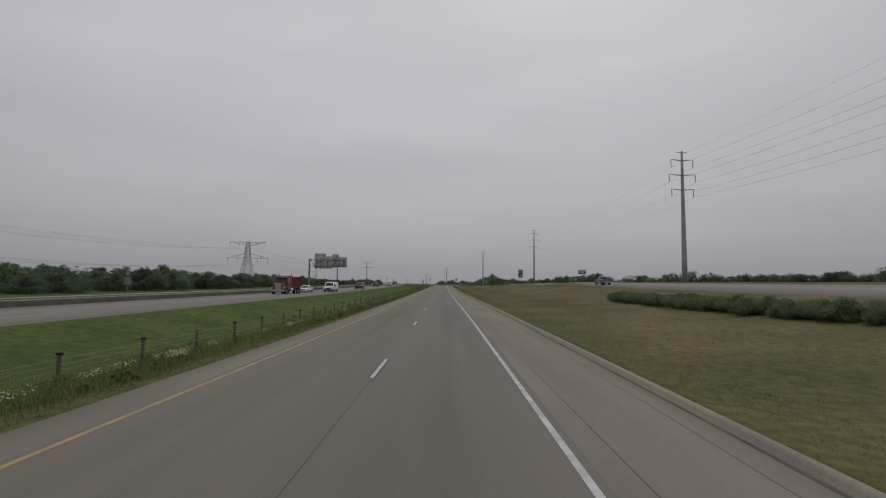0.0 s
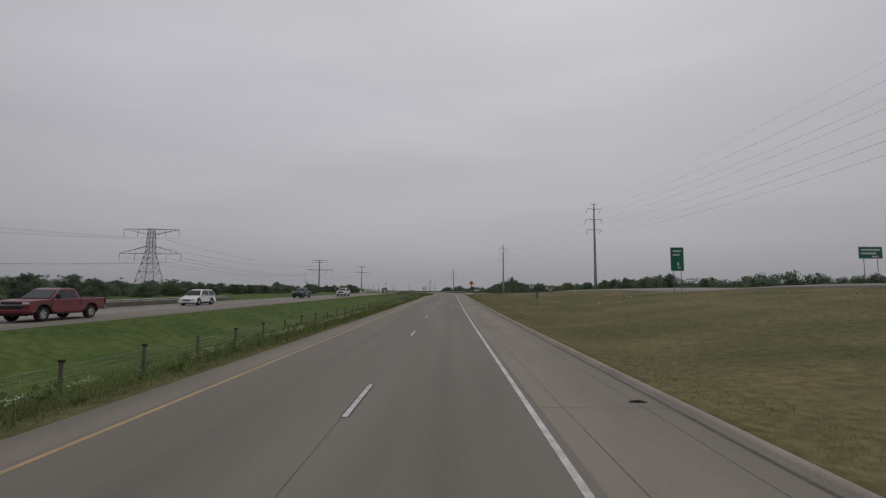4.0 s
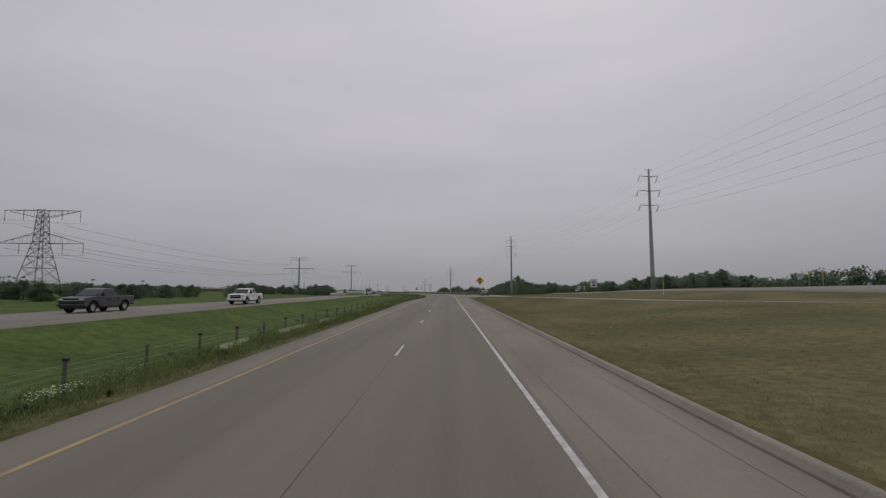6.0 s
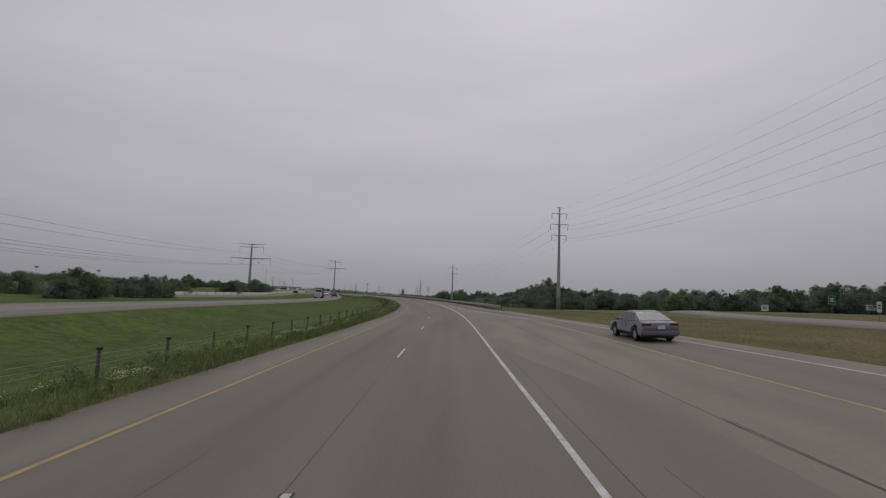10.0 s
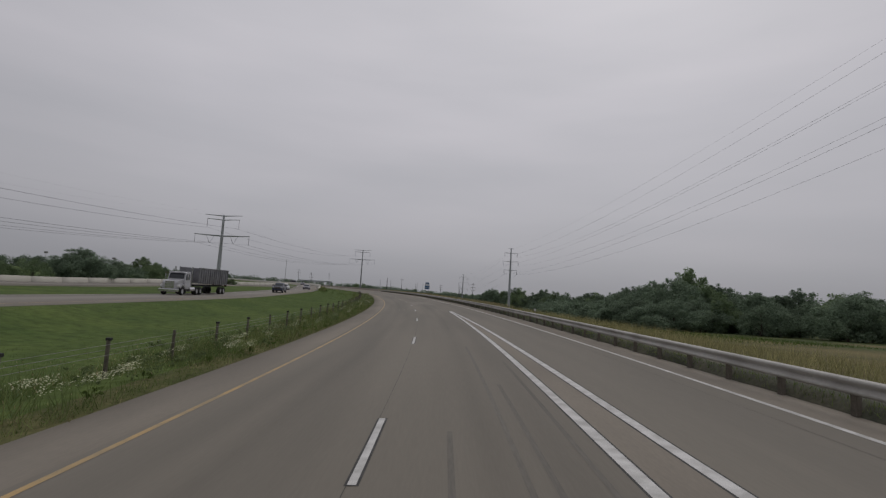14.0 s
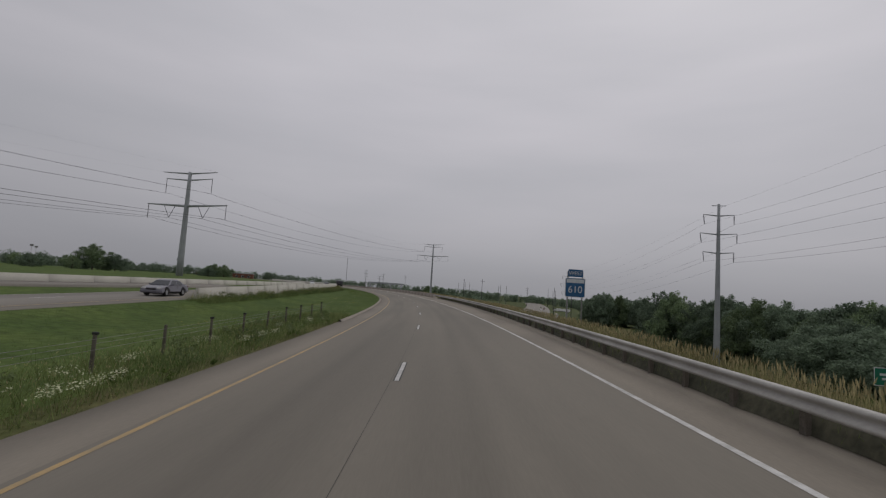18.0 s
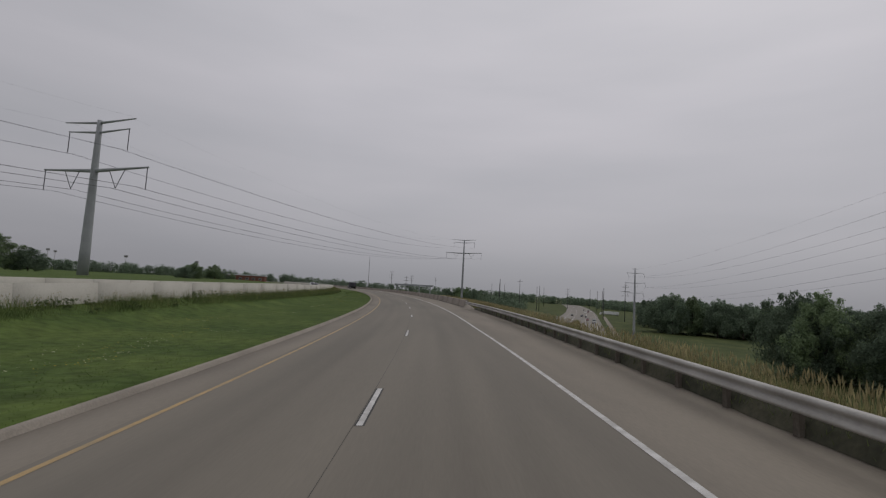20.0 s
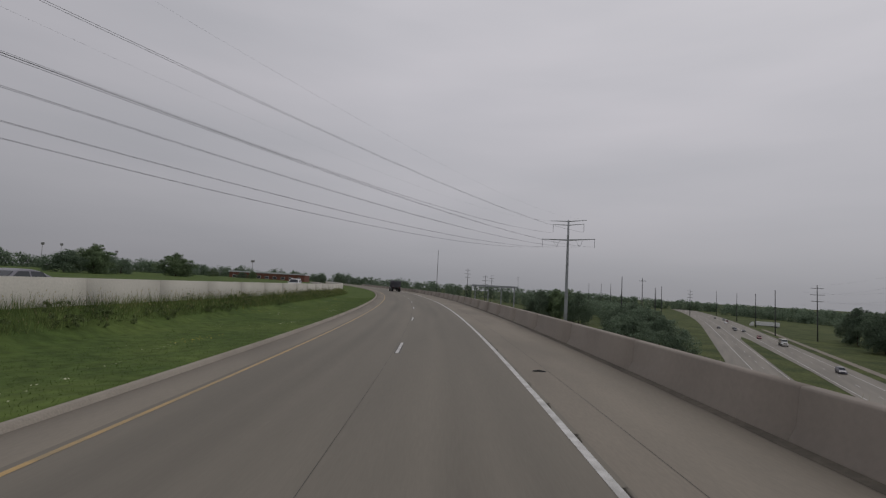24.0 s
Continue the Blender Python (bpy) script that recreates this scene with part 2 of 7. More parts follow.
M_WEED = leafy("verge_weed_leaves", (0.185, 0.225, 0.105), (0.115, 0.155, 0.066), 0.5, 0, 0.3)
M_WEEDDARK = leafy("dark_weed_leaves", (0.150, 0.182, 0.080), (0.098, 0.130, 0.056), 0.5, 0, 0.3)
M_STRAW = leafy("dry_seed_heads", (0.42, 0.37, 0.21), (0.30, 0.26, 0.14), 0.5)
M_DRYBANK = leafy("dry_bank_grass", (0.33, 0.30, 0.15), (0.20, 0.20, 0.09), 0.5)
M_BANKGREEN = leafy("yellow_green_bank_grass", (0.31, 0.30, 0.155), (0.20, 0.215, 0.10), 0.5)
M_MOWN = leafy("mown_dry_grass", (0.205, 0.176, 0.080), (0.116, 0.116, 0.050), 0.14, 0, 0.35)
M_FLOWER = material("white_flower_heads", (0.52, 0.52, 0.36), 0.9, dark=(0.36, 0.38, 0.22), scale=3, by_island=0.2)
M_YFLOWER = material("yellow_flower_heads", (0.40, 0.34, 0.05), 0.9, scale=3, by_island=0.2)
M_GREENSIGN = material("green_sign_sheeting", (0.012, 0.14, 0.085), 0.4, scale=1, amount=0.15, fine=20, fine_amount=0.04)
M_BLUESIGN = material("blue_sign_sheeting", (0.022, 0.105, 0.235), 0.4, scale=1, amount=0.15, fine=20, fine_amount=0.04)
M_YELLOWSIGN = material("yellow_sign_sheeting", (0.62, 0.36, 0.015), 0.4, scale=1, amount=0.12, fine=20, fine_amount=0.04)
M_WHITESIGN = material("white_sign_sheeting", (0.60, 0.60, 0.60), 0.4, scale=1, amount=0.12, fine=20, fine_amount=0.04)
M_SIGNBACK = material("bare_aluminium_sign_back", (0.60, 0.63, 0.65), 0.6, 0.0, dark=(0.46, 0.47, 0.48), scale=0.9, fine=20, fine_amount=0.06)
M_BLACK = material("black_paint", (0.02, 0.02, 0.02), 0.6, scale=2)
M_TYRE = material("tyre_rubber", (0.022, 0.022, 0.022), 0.85, scale=4, fine=60)
M_RIM = material("alloy_rim", (0.55, 0.55, 0.56), 0.4, 0.25, scale=4, amount=0.2)
M_CHROME = material("chrome", (0.62, 0.62, 0.63), 0.15, 1.0, scale=3, amount=0.1)
M_GLASS = glass("tinted_glass")
M_LAMPRED = material("red_lens", (0.13, 0.012, 0.014), 0.25, scale=5, amount=0.2)
M_LAMPWHITE = material("clear_lens", (0.62, 0.62, 0.60), 0.2, scale=5, amount=0.2)


def paint(name, colour, metal=0.25, rough=0.32):
    m = material(name, colour, rough, metal, scale=1.2, amount=0.12, fine=80, fine_amount=0.03, spec=0.5)
    m.node_tree.nodes["Principled BSDF"].inputs["Coat Weight"].default_value = 0.25
    return m


# ---- the road's line: stations every 40 m along the lane line ----
LINE_X = [-1.81, -1.81, -1.81, -1.89, -2.35, -2.83, -3.17, -3.37, -3.68, -3.87, -4.18, -6.27, -10.80, -18.13, -28.28, -40.40, -54.98, -72.10, -91.41, -112.85, -136.35, -161.83, -189.14, -217.63, -246.53, -275.44, -304.36, -333.27, -362.19]
LINE_Y = [-80.00, -40.00, -0.00, 39.99, 79.97, 119.97, 159.98, 199.98, 239.98, 279.97, 319.93, 359.82, 399.49, 438.72, 477.35, 515.39, 552.52, 588.55, 623.53, 657.29, 689.65, 720.47, 749.70, 777.77, 805.43, 833.07, 860.71, 888.35, 915.98]
LINE_Z = [-0.02, -0.02, -0.02, -0.11, -0.14, -0.15, -0.10, 0.09, 0.29, 0.29, 0.16, -0.04, -0.13, -0.08, -0.04, -0.07, -0.10, -0.15, -0.18, -0.18, -0.18, -0.18, -0.18, -0.18, -0.18, -0.18, -0.18, -0.18, -0.18]
LINE_BANK = [0.00, 0.00, 0.00, 0.00, 0.00, 0.00, 0.00, 0.01, 0.64, 2.18, 3.05, 3.27, 3.11, 2.94, 3.27, 2.82, 2.43, 2.70, 2.45, 1.91, 1.36, 0.82, 0.28, 0.00, 0.00, 0.00, 0.00, 0.00, 0.00]
LINE_S = np.arange(-80.0, 1041.0, 40.0)


def spline(at, values):
    """Smooth values between the stations (cubic, with slopes from the neighbours)."""
    a = np.asarray(values, float)
    at = np.atleast_1d(np.asarray(at, float))
    q = (at - LINE_S[0]) / 40.0
    i = np.clip(np.floor(q).astype(int), 0, len(a) - 2)
    f = q - i
    m = np.gradient(a)
    inside = np.clip(f, 0, 1)
    h = inside
    v = (2 * h**3 - 3 * h**2 + 1) * a[i] + (h**3 - 2 * h**2 + h) * m[i] + (-2 * h**3 + 3 * h**2) * a[i + 1] + (h**3 - h**2) * m[i + 1]
    return v + np.where(f < 0, f * m[0], 0) + np.where(f > 1, (f - 1) * m[-1], 0)


def table(at, pairs):
    xs, ys = zip(*pairs)
    return np.interp(at, xs, ys)


def heading(s):
    d = 0.5
    return np.arctan2(-(spline(s + d, LINE_X) - spline(s - d, LINE_X)), spline(s + d, LINE_Y) - spline(s - d, LINE_Y))


# breadth of the right side, from the lane line
KERB_U = 6.65
RIGHT_LINE = ((-99, 3.55), (5, 3.55), (57, 3.42), (120, 3.54), (200, 3.60), (250, 3.68), (278, 3.78), (330, 3.65), (400, 3.56), (430, 3.6), (1100, 3.6))
RAMP_EDGE_LINE = ((246, 17.6), (262, 15.6), (271, 14.9), (282, 14.4), (312, 11.2), (341, 8.55), (380, 7.95), (454, 6.1), (551, 4.0), (626, 3.6), (1078, 3.6))
GORE_LINE = ((312, 9.4), (327, 7.2), (343, 5.5), (380, 4.5), (403, 4.15), (423, 3.75))
RAIL_U = ((260, 17.0), (273, 16.2), (286, 15.1), (312, 11.7), (342, 9.25), (380, 8.72), (430, 7.8), (478, 6.95), (551, 7.0), (584, 6.8), (1078, 6.8))
RAMP_NEAR = ((147, 47.0), (167, 43.0), (182, 39.0), (196, 31.5), (210, 23.5), (222, 18.5), (236, 14.4), (250, 11.2), (262, 9.0), (273, 6.7), (285, 6.7))
RAMP_FAR = ((147, 55.0), (169, 51.0), (187, 46.0), (203, 37.0), (217, 29.0), (230, 23.5), (245, 19.6), (262, 17.0), (275, 16.2), (286, 15.6), (312, 13.0), (341, 9.8), (380, 9.6), (454, 7.8), (551, 6.7), (584, 6.5))
RAMP_D = ((140, 3.2), (147, 2.5), (182, 1.6), (197, 1.2), (212, 0.92), (230, 0.8), (250, 0.65), (262, 0.55), (273, 0.42))
OPP_NEAR = ((-99, -19.3), (147, -19.3), (245, -20.5), (314, -24.0), (382, -24.5), (444, -22.8), (495, -19.9), (570, -18.8), (638, -15.5), (718, -13.5), (1078, -13.0))
OPP_Z = ((-99, 0.0), (98, 0.05), (226, 0.5), (314, 0.5), (382, -0.1), (444, -0.45), (504, 0.0), (560, 0.4), (638, 0.45), (718, 0.2), (1078, -0.2))
OPP_WIDTH = ((-99, 12.3), (300, 12.3), (380, 10.8), (420, 9.8), (465, 8.6), (520, 8.3), (1078, 8.3))
LEFT_U = ((-99, -4.95), (215, -4.98), (240, -5.42), (262, -5.64), (290, -5.64), (330, -5.45), (1100, -5.42))


def opp_w(s):
    return table(s, OPP_WIDTH)


def left_u(s):
    return table(s, LEFT_U)



def road_z(s, u):
    """Height of the carriageway, with its crossfall."""
    return spline(s, LINE_Z) + u * np.tan(np.radians(spline(s, LINE_BANK)))


def right_edge(s):
    return np.where(s < 273, KERB_U, table(s, RAIL_U) + 0.62)


def ramp_surface(s, u):
    """Height of the joining ramp: flat at first, then turning into the carriageway's plane."""
    t_ = np.clip((s - 250) / 23.0, 0, 1)
    t_ = t_ * t_ * (3 - 2 * t_)
    z0 = spline(np.ravel(s), LINE_Z).reshape(np.shape(s))
    bank = np.tan(np.radians(spline(np.ravel(s), LINE_BANK).reshape(np.shape(s))))
    return (1 - t_) * (z0 + table(s, RAMP_D)) + t_ * (z0 + u * bank)


LOW_Z = -16.0


def low_line(y):
    """The middle of the lower freeway's grass strip."""
    y = np.asarray(y, float)
    return -60.5 - 0.045 * (y - 776.0) - np.clip(y - 950.0, 0, None) ** 2 * 0.00011 + np.clip(700.0 - y, 0, None) ** 2 * 0.004


def ground_z(s, u):
    """Height of the land at station s, u metres to the right of the lane line."""
    s, u = np.broadcast_arrays(np.asarray(s, float), np.asarray(u, float))
    lu = left_u(s)
    left_edge = road_z(s.ravel(), lu.ravel()).reshape(s.shape)
    right = right_edge(s)
    # right side: a broad rise beside the straight, a fall of the bank beside the bend
    top = road_z(s, right) + np.where(s < 273, 0.12, 0.0)
    rise = table(s, ((-99, 1.2), (55, 1.45), (104, 1.95), (128, 2.1), (196, 1.95), (255, 1.6), (294, 1.3), (343, 0.5), (391, -0.4), (430, -1.6), (504, -4.6), (560, -8.0), (620, -10.5), (700, -12.0), (1078, -13)))
    far = table(s, ((-99, 2.8), (108, 3.0), (294, 2.8), (353, 1.6), (410, -0.6), (486, -4.6), (540, -9.0), (600, -14.0), (640, -16.2), (1078, -16.2)))
    d = u - right
    bank = np.clip(d / np.where(s < 330, 26.0, table(s, ((323, 26.0), (410, 24.0), (467, 20.0), (541, 17.0), (1078, 20.0)))), 0, 1)
    mid = top + (rise - top) * (bank * bank * (3 - 2 * bank))
    beyond = np.clip((d - table(s, ((-99, 29.0), (190, 29.0), (240, 24.0)))) / table(s, ((-99, 12.0), (190, 12.0), (240, 28.0))), 0, 1)
    # the land is graded to the ramp
    rn, rf = table(s, RAMP_NEAR), table(s, RAMP_FAR)
    rz = ramp_surface(s, np.clip(u, rn, rf))
    up = np.clip(d / np.maximum(rn - right, 0.6), 0, 1)
    graded = np.where(u < rn, top + (rz + 0.075 - top) * up * up * (3 - 2 * up), np.where(u <= rf, rz - 0.02, 0.0))
    out = np.clip((u - rf) / 24.0, 0, 1)
    graded = np.where(u > rf, (rz - 0.03) * (1 - out) + mid * out, graded)
    share = np.clip((s - 165) / 20.0, 0, 1) * (s < 273)
    mid = mid * (1 - share) + graded * share
    z_r = mid + (far - rise) * beyond
    # left side: a shallow ditch, then the other carriageway, then a rise
    near = table(s, OPP_NEAR)
    oz = table(s, OPP_Z)
    ditch = np.minimum(left_edge, oz) - table(s, ((-99, 0.88), (294, 0.9), (390, 0.7), (467, 0.25), (541, 0.2), (678, 0.25), (1078, 0.3)))
    w = np.clip((lu - u) / (lu - near), 0, 1)
    lip = np.clip(w / 0.36, 0, 1)
    lip2 = np.clip((w - 0.62) / 0.38, 0, 1)
    z_m = left_edge + (ditch - left_edge) * lip * lip * (3 - 2 * lip) + (oz - ditch) * lip2 * lip2 * (3 - 2 * lip2)
    ow = opp_w(s)
    o = near - ow - u
    z_l = oz + 0.02 + np.clip(o / 30.0, 0, 1) * 0.7 + np.clip(o / 7.0, 0, 1) * table(s, ((-99, 0.0), (340, 0.0), (380, 0.06), (500, 0.06), (540, 0.0), (1078, 0.0)))
    z = np.where(u >= right, z_r, np.where(u > lu, road_z(s, np.clip(u, -5.25, 30)) - 0.12, np.where(u > near, z_m, np.where(u > near - ow, oz - 0.12, z_l))))
    # bed of the pavement where the ramp joins
    bed = (s > 271.6) & (s < 276.5) & (u > 6.9) & (u < np.maximum(right, table(s, RAMP_FAR)) + 0.2)
    z = np.where(bed, z - 0.25, z)
    # the lower freeway's level bed
    x, y = place(s, u)
    off = np.clip((np.abs(x - low_line(y) - 0.5) - 20.0) / 24.0, 0, 1)
    share = (1 - off * off * (3 - 2 * off)) * np.clip((y - 575) / 30.0, 0, 1) * np.clip((u - right - 5.0) / 16.0, 0, 1)
    return z * (1 - share) + (LOW_Z - 0.2) * share


def place(s, u):
    """World x and y; far out the offsets run straight sideways, so that the sheet never folds."""
    s, u = np.broadcast_arrays(np.asarray(s, float), np.asarray(u, float))
    shape = s.shape
    s1, u1 = s.ravel(), u.ravel()
    h = heading(s1)
    c = np.clip(u1, -160, 130)
    x = spline(s1, LINE_X) + c * np.cos(h) + (u1 - c)
    y = spline(s1, LINE_Y) + c * np.sin(h)
    return x.reshape(shape), y.reshape(shape)


def spot(s, u, lift=0.0):
    """A point on the land."""
    x, y = place(s, u)
    return Vector((float(x), float(y), float(ground_z(s, u)) + lift))


AXIS_S = np.arange(-80, 1040, 2.0)
AXIS_X, AXIS_Y = spline(AXIS_S, LINE_X), spline(AXIS_S, LINE_Y)


def station(x, y):
    """The station and offset of a world point."""
    s = float(AXIS_S[np.argmin((AXIS_X - x) ** 2 + (AXIS_Y - y) ** 2)])
    h = float(heading(s)[0])
    dx, dy = x - float(spline(s, LINE_X)[0]), y - float(spline(s, LINE_Y)[0])
    return s - dx * math.sin(h) + dy * math.cos(h), dx * math.cos(h) + dy * math.sin(h)


def ground_at(x, y):
    s, u = station(x, y)
    return float(ground_z(s, u))


# ---- mesh helpers ----
def mesh_of(name, verts, faces, mat, uvs=None, smooth=False):
    me = bpy.data.meshes.new(name)
    if isinstance(verts, np.ndarray) and isinstance(faces, np.ndarray):
        m_, k_ = faces.shape
        me.vertices.add(len(verts))
        me.vertices.foreach_set("co", np.ascontiguousarray(verts, np.float32).ravel())
        me.loops.add(m_ * k_)
        me.loops.foreach_set("vertex_index", np.ascontiguousarray(faces, np.int32).ravel())
        me.polygons.add(m_)
        me.polygons.foreach_set("loop_start", np.arange(0, m_ * k_, k_, dtype=np.int32))
        me.update(calc_edges=True)
    else:
        me.from_pydata([tuple(v) for v in verts], [], faces if isinstance(faces, list) else faces.tolist())
    if uvs is not None:
        layer = me.uv_layers.new(name="UVMap")
        idx = np.empty(len(me.loops), int)
        me.loops.foreach_get("vertex_index", idx)
        layer.data.foreach_set("uv", np.asarray(uvs, float)[idx].ravel())
    if smooth:
        me.polygons.foreach_set("use_smooth", [True] * len(me.polygons))
    for m in (mat if isinstance(mat, (list, tuple)) else (mat,)):
        me.materials.append(m)
    me.update()
    return me


def part(name, bm, mat, parent, label="", smooth=False):
    """Links a bmesh as one mesh object under a thing or a part."""
    me = bpy.data.meshes.new(name)
    bm.to_mesh(me)
    bm.free()
    if smooth:
        me.polygons.foreach_set("use_smooth", [True] * len(me.polygons))
    me.materials.append(mat)
    ob = new(name, me)
    ob.parent = parent
    if label:
        ob["label"] = label
    return ob


def thing(name, label, category, group="", kind="", at=None):
    ob = new(name)
    ob.empty_display_size = 0.3
    if at is not None:
        ob.matrix_world = at
    return tagged(ob, label, category, group, kind)


def add_box(bm, size, at=(0, 0, 0), rot=None, bevel=0.0):
    r = bmesh.ops.create_cube(bm, size=1.0)
    m = Matrix.Translation(at) @ (rot or Matrix.Identity(4)) @ Matrix.Diagonal((*size, 1))
    bmesh.ops.transform(bm, matrix=m, verts=r["verts"])
    if bevel:
        es = {e for v in r["verts"] for e in v.link_edges}
        bmesh.ops.bevel(bm, geom=list(es), offset=bevel, segments=2, affect="EDGES", profile=0.6)
    return r["verts"]


def box(size, at=(0, 0, 0), rot=None, bevel=0.0):
    bm = bmesh.new()
    add_box(bm, size, at, rot, bevel)
    return bm


def add_tube(bm, a, b, r1, r2=None, sides=8, caps=True):
    a, b = Vector(a), Vector(b)
    r2 = r1 if r2 is None else r2
    q = (b - a).to_track_quat("Z", "Y").to_matrix()
    rings = []
    for p, r in ((a, r1), (b, r2)):
        rings.append([bm.verts.new(p + q @ Vector((r * math.cos(2 * math.pi * i / sides), r * math.sin(2 * math.pi * i / sides), 0))) for i in range(sides)])
    for i in range(sides):
        j = (i + 1) % sides
        bm.faces.new((rings[0][i], rings[0][j], rings[1][j], rings[1][i]))
    if caps:
        bm.faces.new(rings[0][::-1])
        bm.faces.new(rings[1])
    return rings


def tube(a, b, r1, r2=None, sides=8):
    bm = bmesh.new()
    add_tube(bm, a, b, r1, r2, sides)
    return bm


def sweep(name, s0, s1, profile, mat, step=2.0, uv_scale=1.0, closed=False, surface=None, smooth=False):
    """A mesh that follows the road: profile is a list of (u, dz), each a number or a function of the stations."""
    n = max(2, int(round((s1 - s0) / step)) + 1)
    s = np.linspace(s0, s1, n)
    cols = []
    for u, dz in profile:
        uu = u(s) if callable(u) else np.full(n, float(u))
        zz = dz(s) if callable(dz) else np.full(n, float(dz))
        base = surface(s, uu) if surface else road_z(s, uu)
        x, y = place(s, uu)
        cols.append(np.stack([x, y, base + zz, uu, s], 1))
    k = len(cols)
    v = np.stack(cols, 1).reshape(-1, 5)
    i, j = np.meshgrid(np.arange(n - 1), np.arange(k if closed else k - 1), indexing="ij")
    j2 = (j + 1) % k
    faces = np.stack([i * k + j, i * k + j2, (i + 1) * k + j2, (i + 1) * k + j], -1).reshape(-1, 4)
    return mesh_of(name, v[:, :3], faces, mat, v[:, 3:5] * uv_scale, smooth)


# ---- ground: one sheet to the horizon ----
gs = np.r_[-3200.0, -900.0, -300.0, np.arange(-80, 268, 4.0), np.arange(268, 290, 1.5), np.arange(290, 901, 4.0), 980.0, 1100.0, 1500.0, 2400.0, 4200.0]
far_l = np.array([-4200.0, -1900, -950, -560, -360, -260, -190, -140, -110, -85, -66, -52, -40, -30, -22, -16, -11, -7, -4, -2, -0.8, -0.01])
mid_l = np.array([0.0, 0.03, 0.1, 0.2, 0.32, 0.45, 0.56, 0.64, 0.70, 0.76, 0.82, 0.88, 0.94, 0.999])
far_r = np.array([0.0, 0.35, 0.8, 1.4, 2.2, 3.2, 4.4, 5.8, 7.4, 9.2, 11, 13, 15, 17, 19.5, 22, 24, 27, 30, 34, 38, 43, 49, 56, 66, 80, 100, 130, 180, 260, 380, 600, 1100, 2200, 4200])
SS, UU = [], []
for s_ in gs:
    n_ = float(table(s_, OPP_NEAR))
    r_ = float(right_edge(np.array(s_)))
    l0 = float(left_u(s_))
    ow_ = float(opp_w(s_))
    row = np.r_[n_ - ow_ + far_l, n_ - ow_ + 0.02, n_ - ow_ / 2, n_ - 0.02, n_ + 0.01 + (l0 - 0.01 - n_) * mid_l, l0 + 0.03, -2.0, 2.0, r_ - 0.05, r_ + far_r]
    UU.append(row)
    SS.append(np.full(len(row), s_))
SS, UU = np.array(SS), np.array(UU)
gx, gy = place(SS, UU)
gz = ground_z(SS, UU)
k = UU.shape[1]
i, j = np.meshgrid(np.arange(len(gs) - 1), np.arange(k - 1), indexing="ij")
faces = np.stack([i * k + j, i * k + j + 1, (i + 1) * k + j + 1, (i + 1) * k + j], -1).reshape(-1, 4)
ground_mesh = mesh_of("ground", np.stack([gx, gy, gz], -1).reshape(-1, 3), faces, [M_GROUND, M_MEDIAN, M_LOWGROUND, M_VERGESOIL], smooth=True)
mean_u = (UU[:-1, :-1] + UU[1:, 1:]).ravel() / 2
mean_s = (SS[:-1, :-1] + SS[1:, 1:]).ravel() / 2
ground_mesh.polygons.foreach_set("material_index", np.where((mean_u < -4.9) & (mean_u > -6.5) & (mean_s < 506), 3, np.where(mean_u < 0, 1, np.where((mean_s > 430 + 14 * np.sin(mean_u * 0.21)) | (mean_u > 66 + 9 * np.sin(mean_s * 0.06)), 2, 0))).astype(np.int32))
ground = new("ground", ground_mesh)
tagged(ground, "rolling roadside ground of dry and green grass", "ground", kind="structure")

# ---- mainline carriageway ----
road = new("road", sweep("road", -60, 1000, [(-3.95, 0), (-2, 0), (0, 0), (2, 0), (lambda s: np.full(len(s), 3.75), 0)], M_LANE))
tagged(road, "worn grey two-lane concrete carriageway with tyre-darkened lanes", "road", kind="structure")
sh_l = new("shoulder_left", sweep("shoulder_left", -60, 1000, [(left_u, -0.3), (left_u, 0.0), (-3.95, 0.0)], M_SHOULDER))
tagged(sh_l, "narrow pale concrete shoulder beside green median", "shoulder", kind="structure")
join = new("joining_lane", sweep("joining_lane", 272.7, 640, [(3.75, 0.0), (lambda s: (3.75 + table(s, RAMP_EDGE_LINE)) / 2, 0.0), (lambda s: np.maximum(table(s, RAMP_EDGE_LINE), 3.76), 0.0)], M_LANE, step=1.0))
tagged(join, "worn grey joining lane narrowing into the carriageway", "road", kind="structure")
GORE_LIFT = lambda s: np.interp(s, (269.0, 273.0, 277.0), (0.03, 0.03, 0.0016)) * (s < 312) + 0.0016 * (s >= 312)  # noqa: E731
GORE_IN = lambda s: np.where(s < 290, np.maximum(table(s, RIGHT_LINE) + 0.05, np.interp(s, (277.0, 290.0), (6.5, 4.0))), table(s, RIGHT_LINE) + 0.05)  # noqa: E731
gore = new("gore_pavement", sweep("gore_pavement", 269.0, 420, [(GORE_IN, 0.0016), (lambda s: GORE_IN(s) + 0.25, GORE_LIFT), (lambda s: table(s, ((274, 10.9),) + GORE_LINE), GORE_LIFT)], M_SHOULDER, step=1.0))
tagged(gore, "pale stained concrete between carriageway and joining ramp", "pavement", kind="structure")
SH_IN = lambda s: np.where((s < 274) | (s > 640), 3.75, np.maximum(table(s, RAMP_EDGE_LINE), 3.76))  # noqa: E731
sh_r = new("shoulder_right", sweep("shoulder_right", -60, 1000, [(SH_IN, 0.0), (lambda s: (SH_IN(s) + right_edge(s)) / 2, 0.0), (right_edge, 0.0), (right_edge, -0.4)], M_SHOULDER, step=1.0))
tagged(sh_r, "broad pale concrete shoulder with hairline cracks", "shoulder", kind="structure")


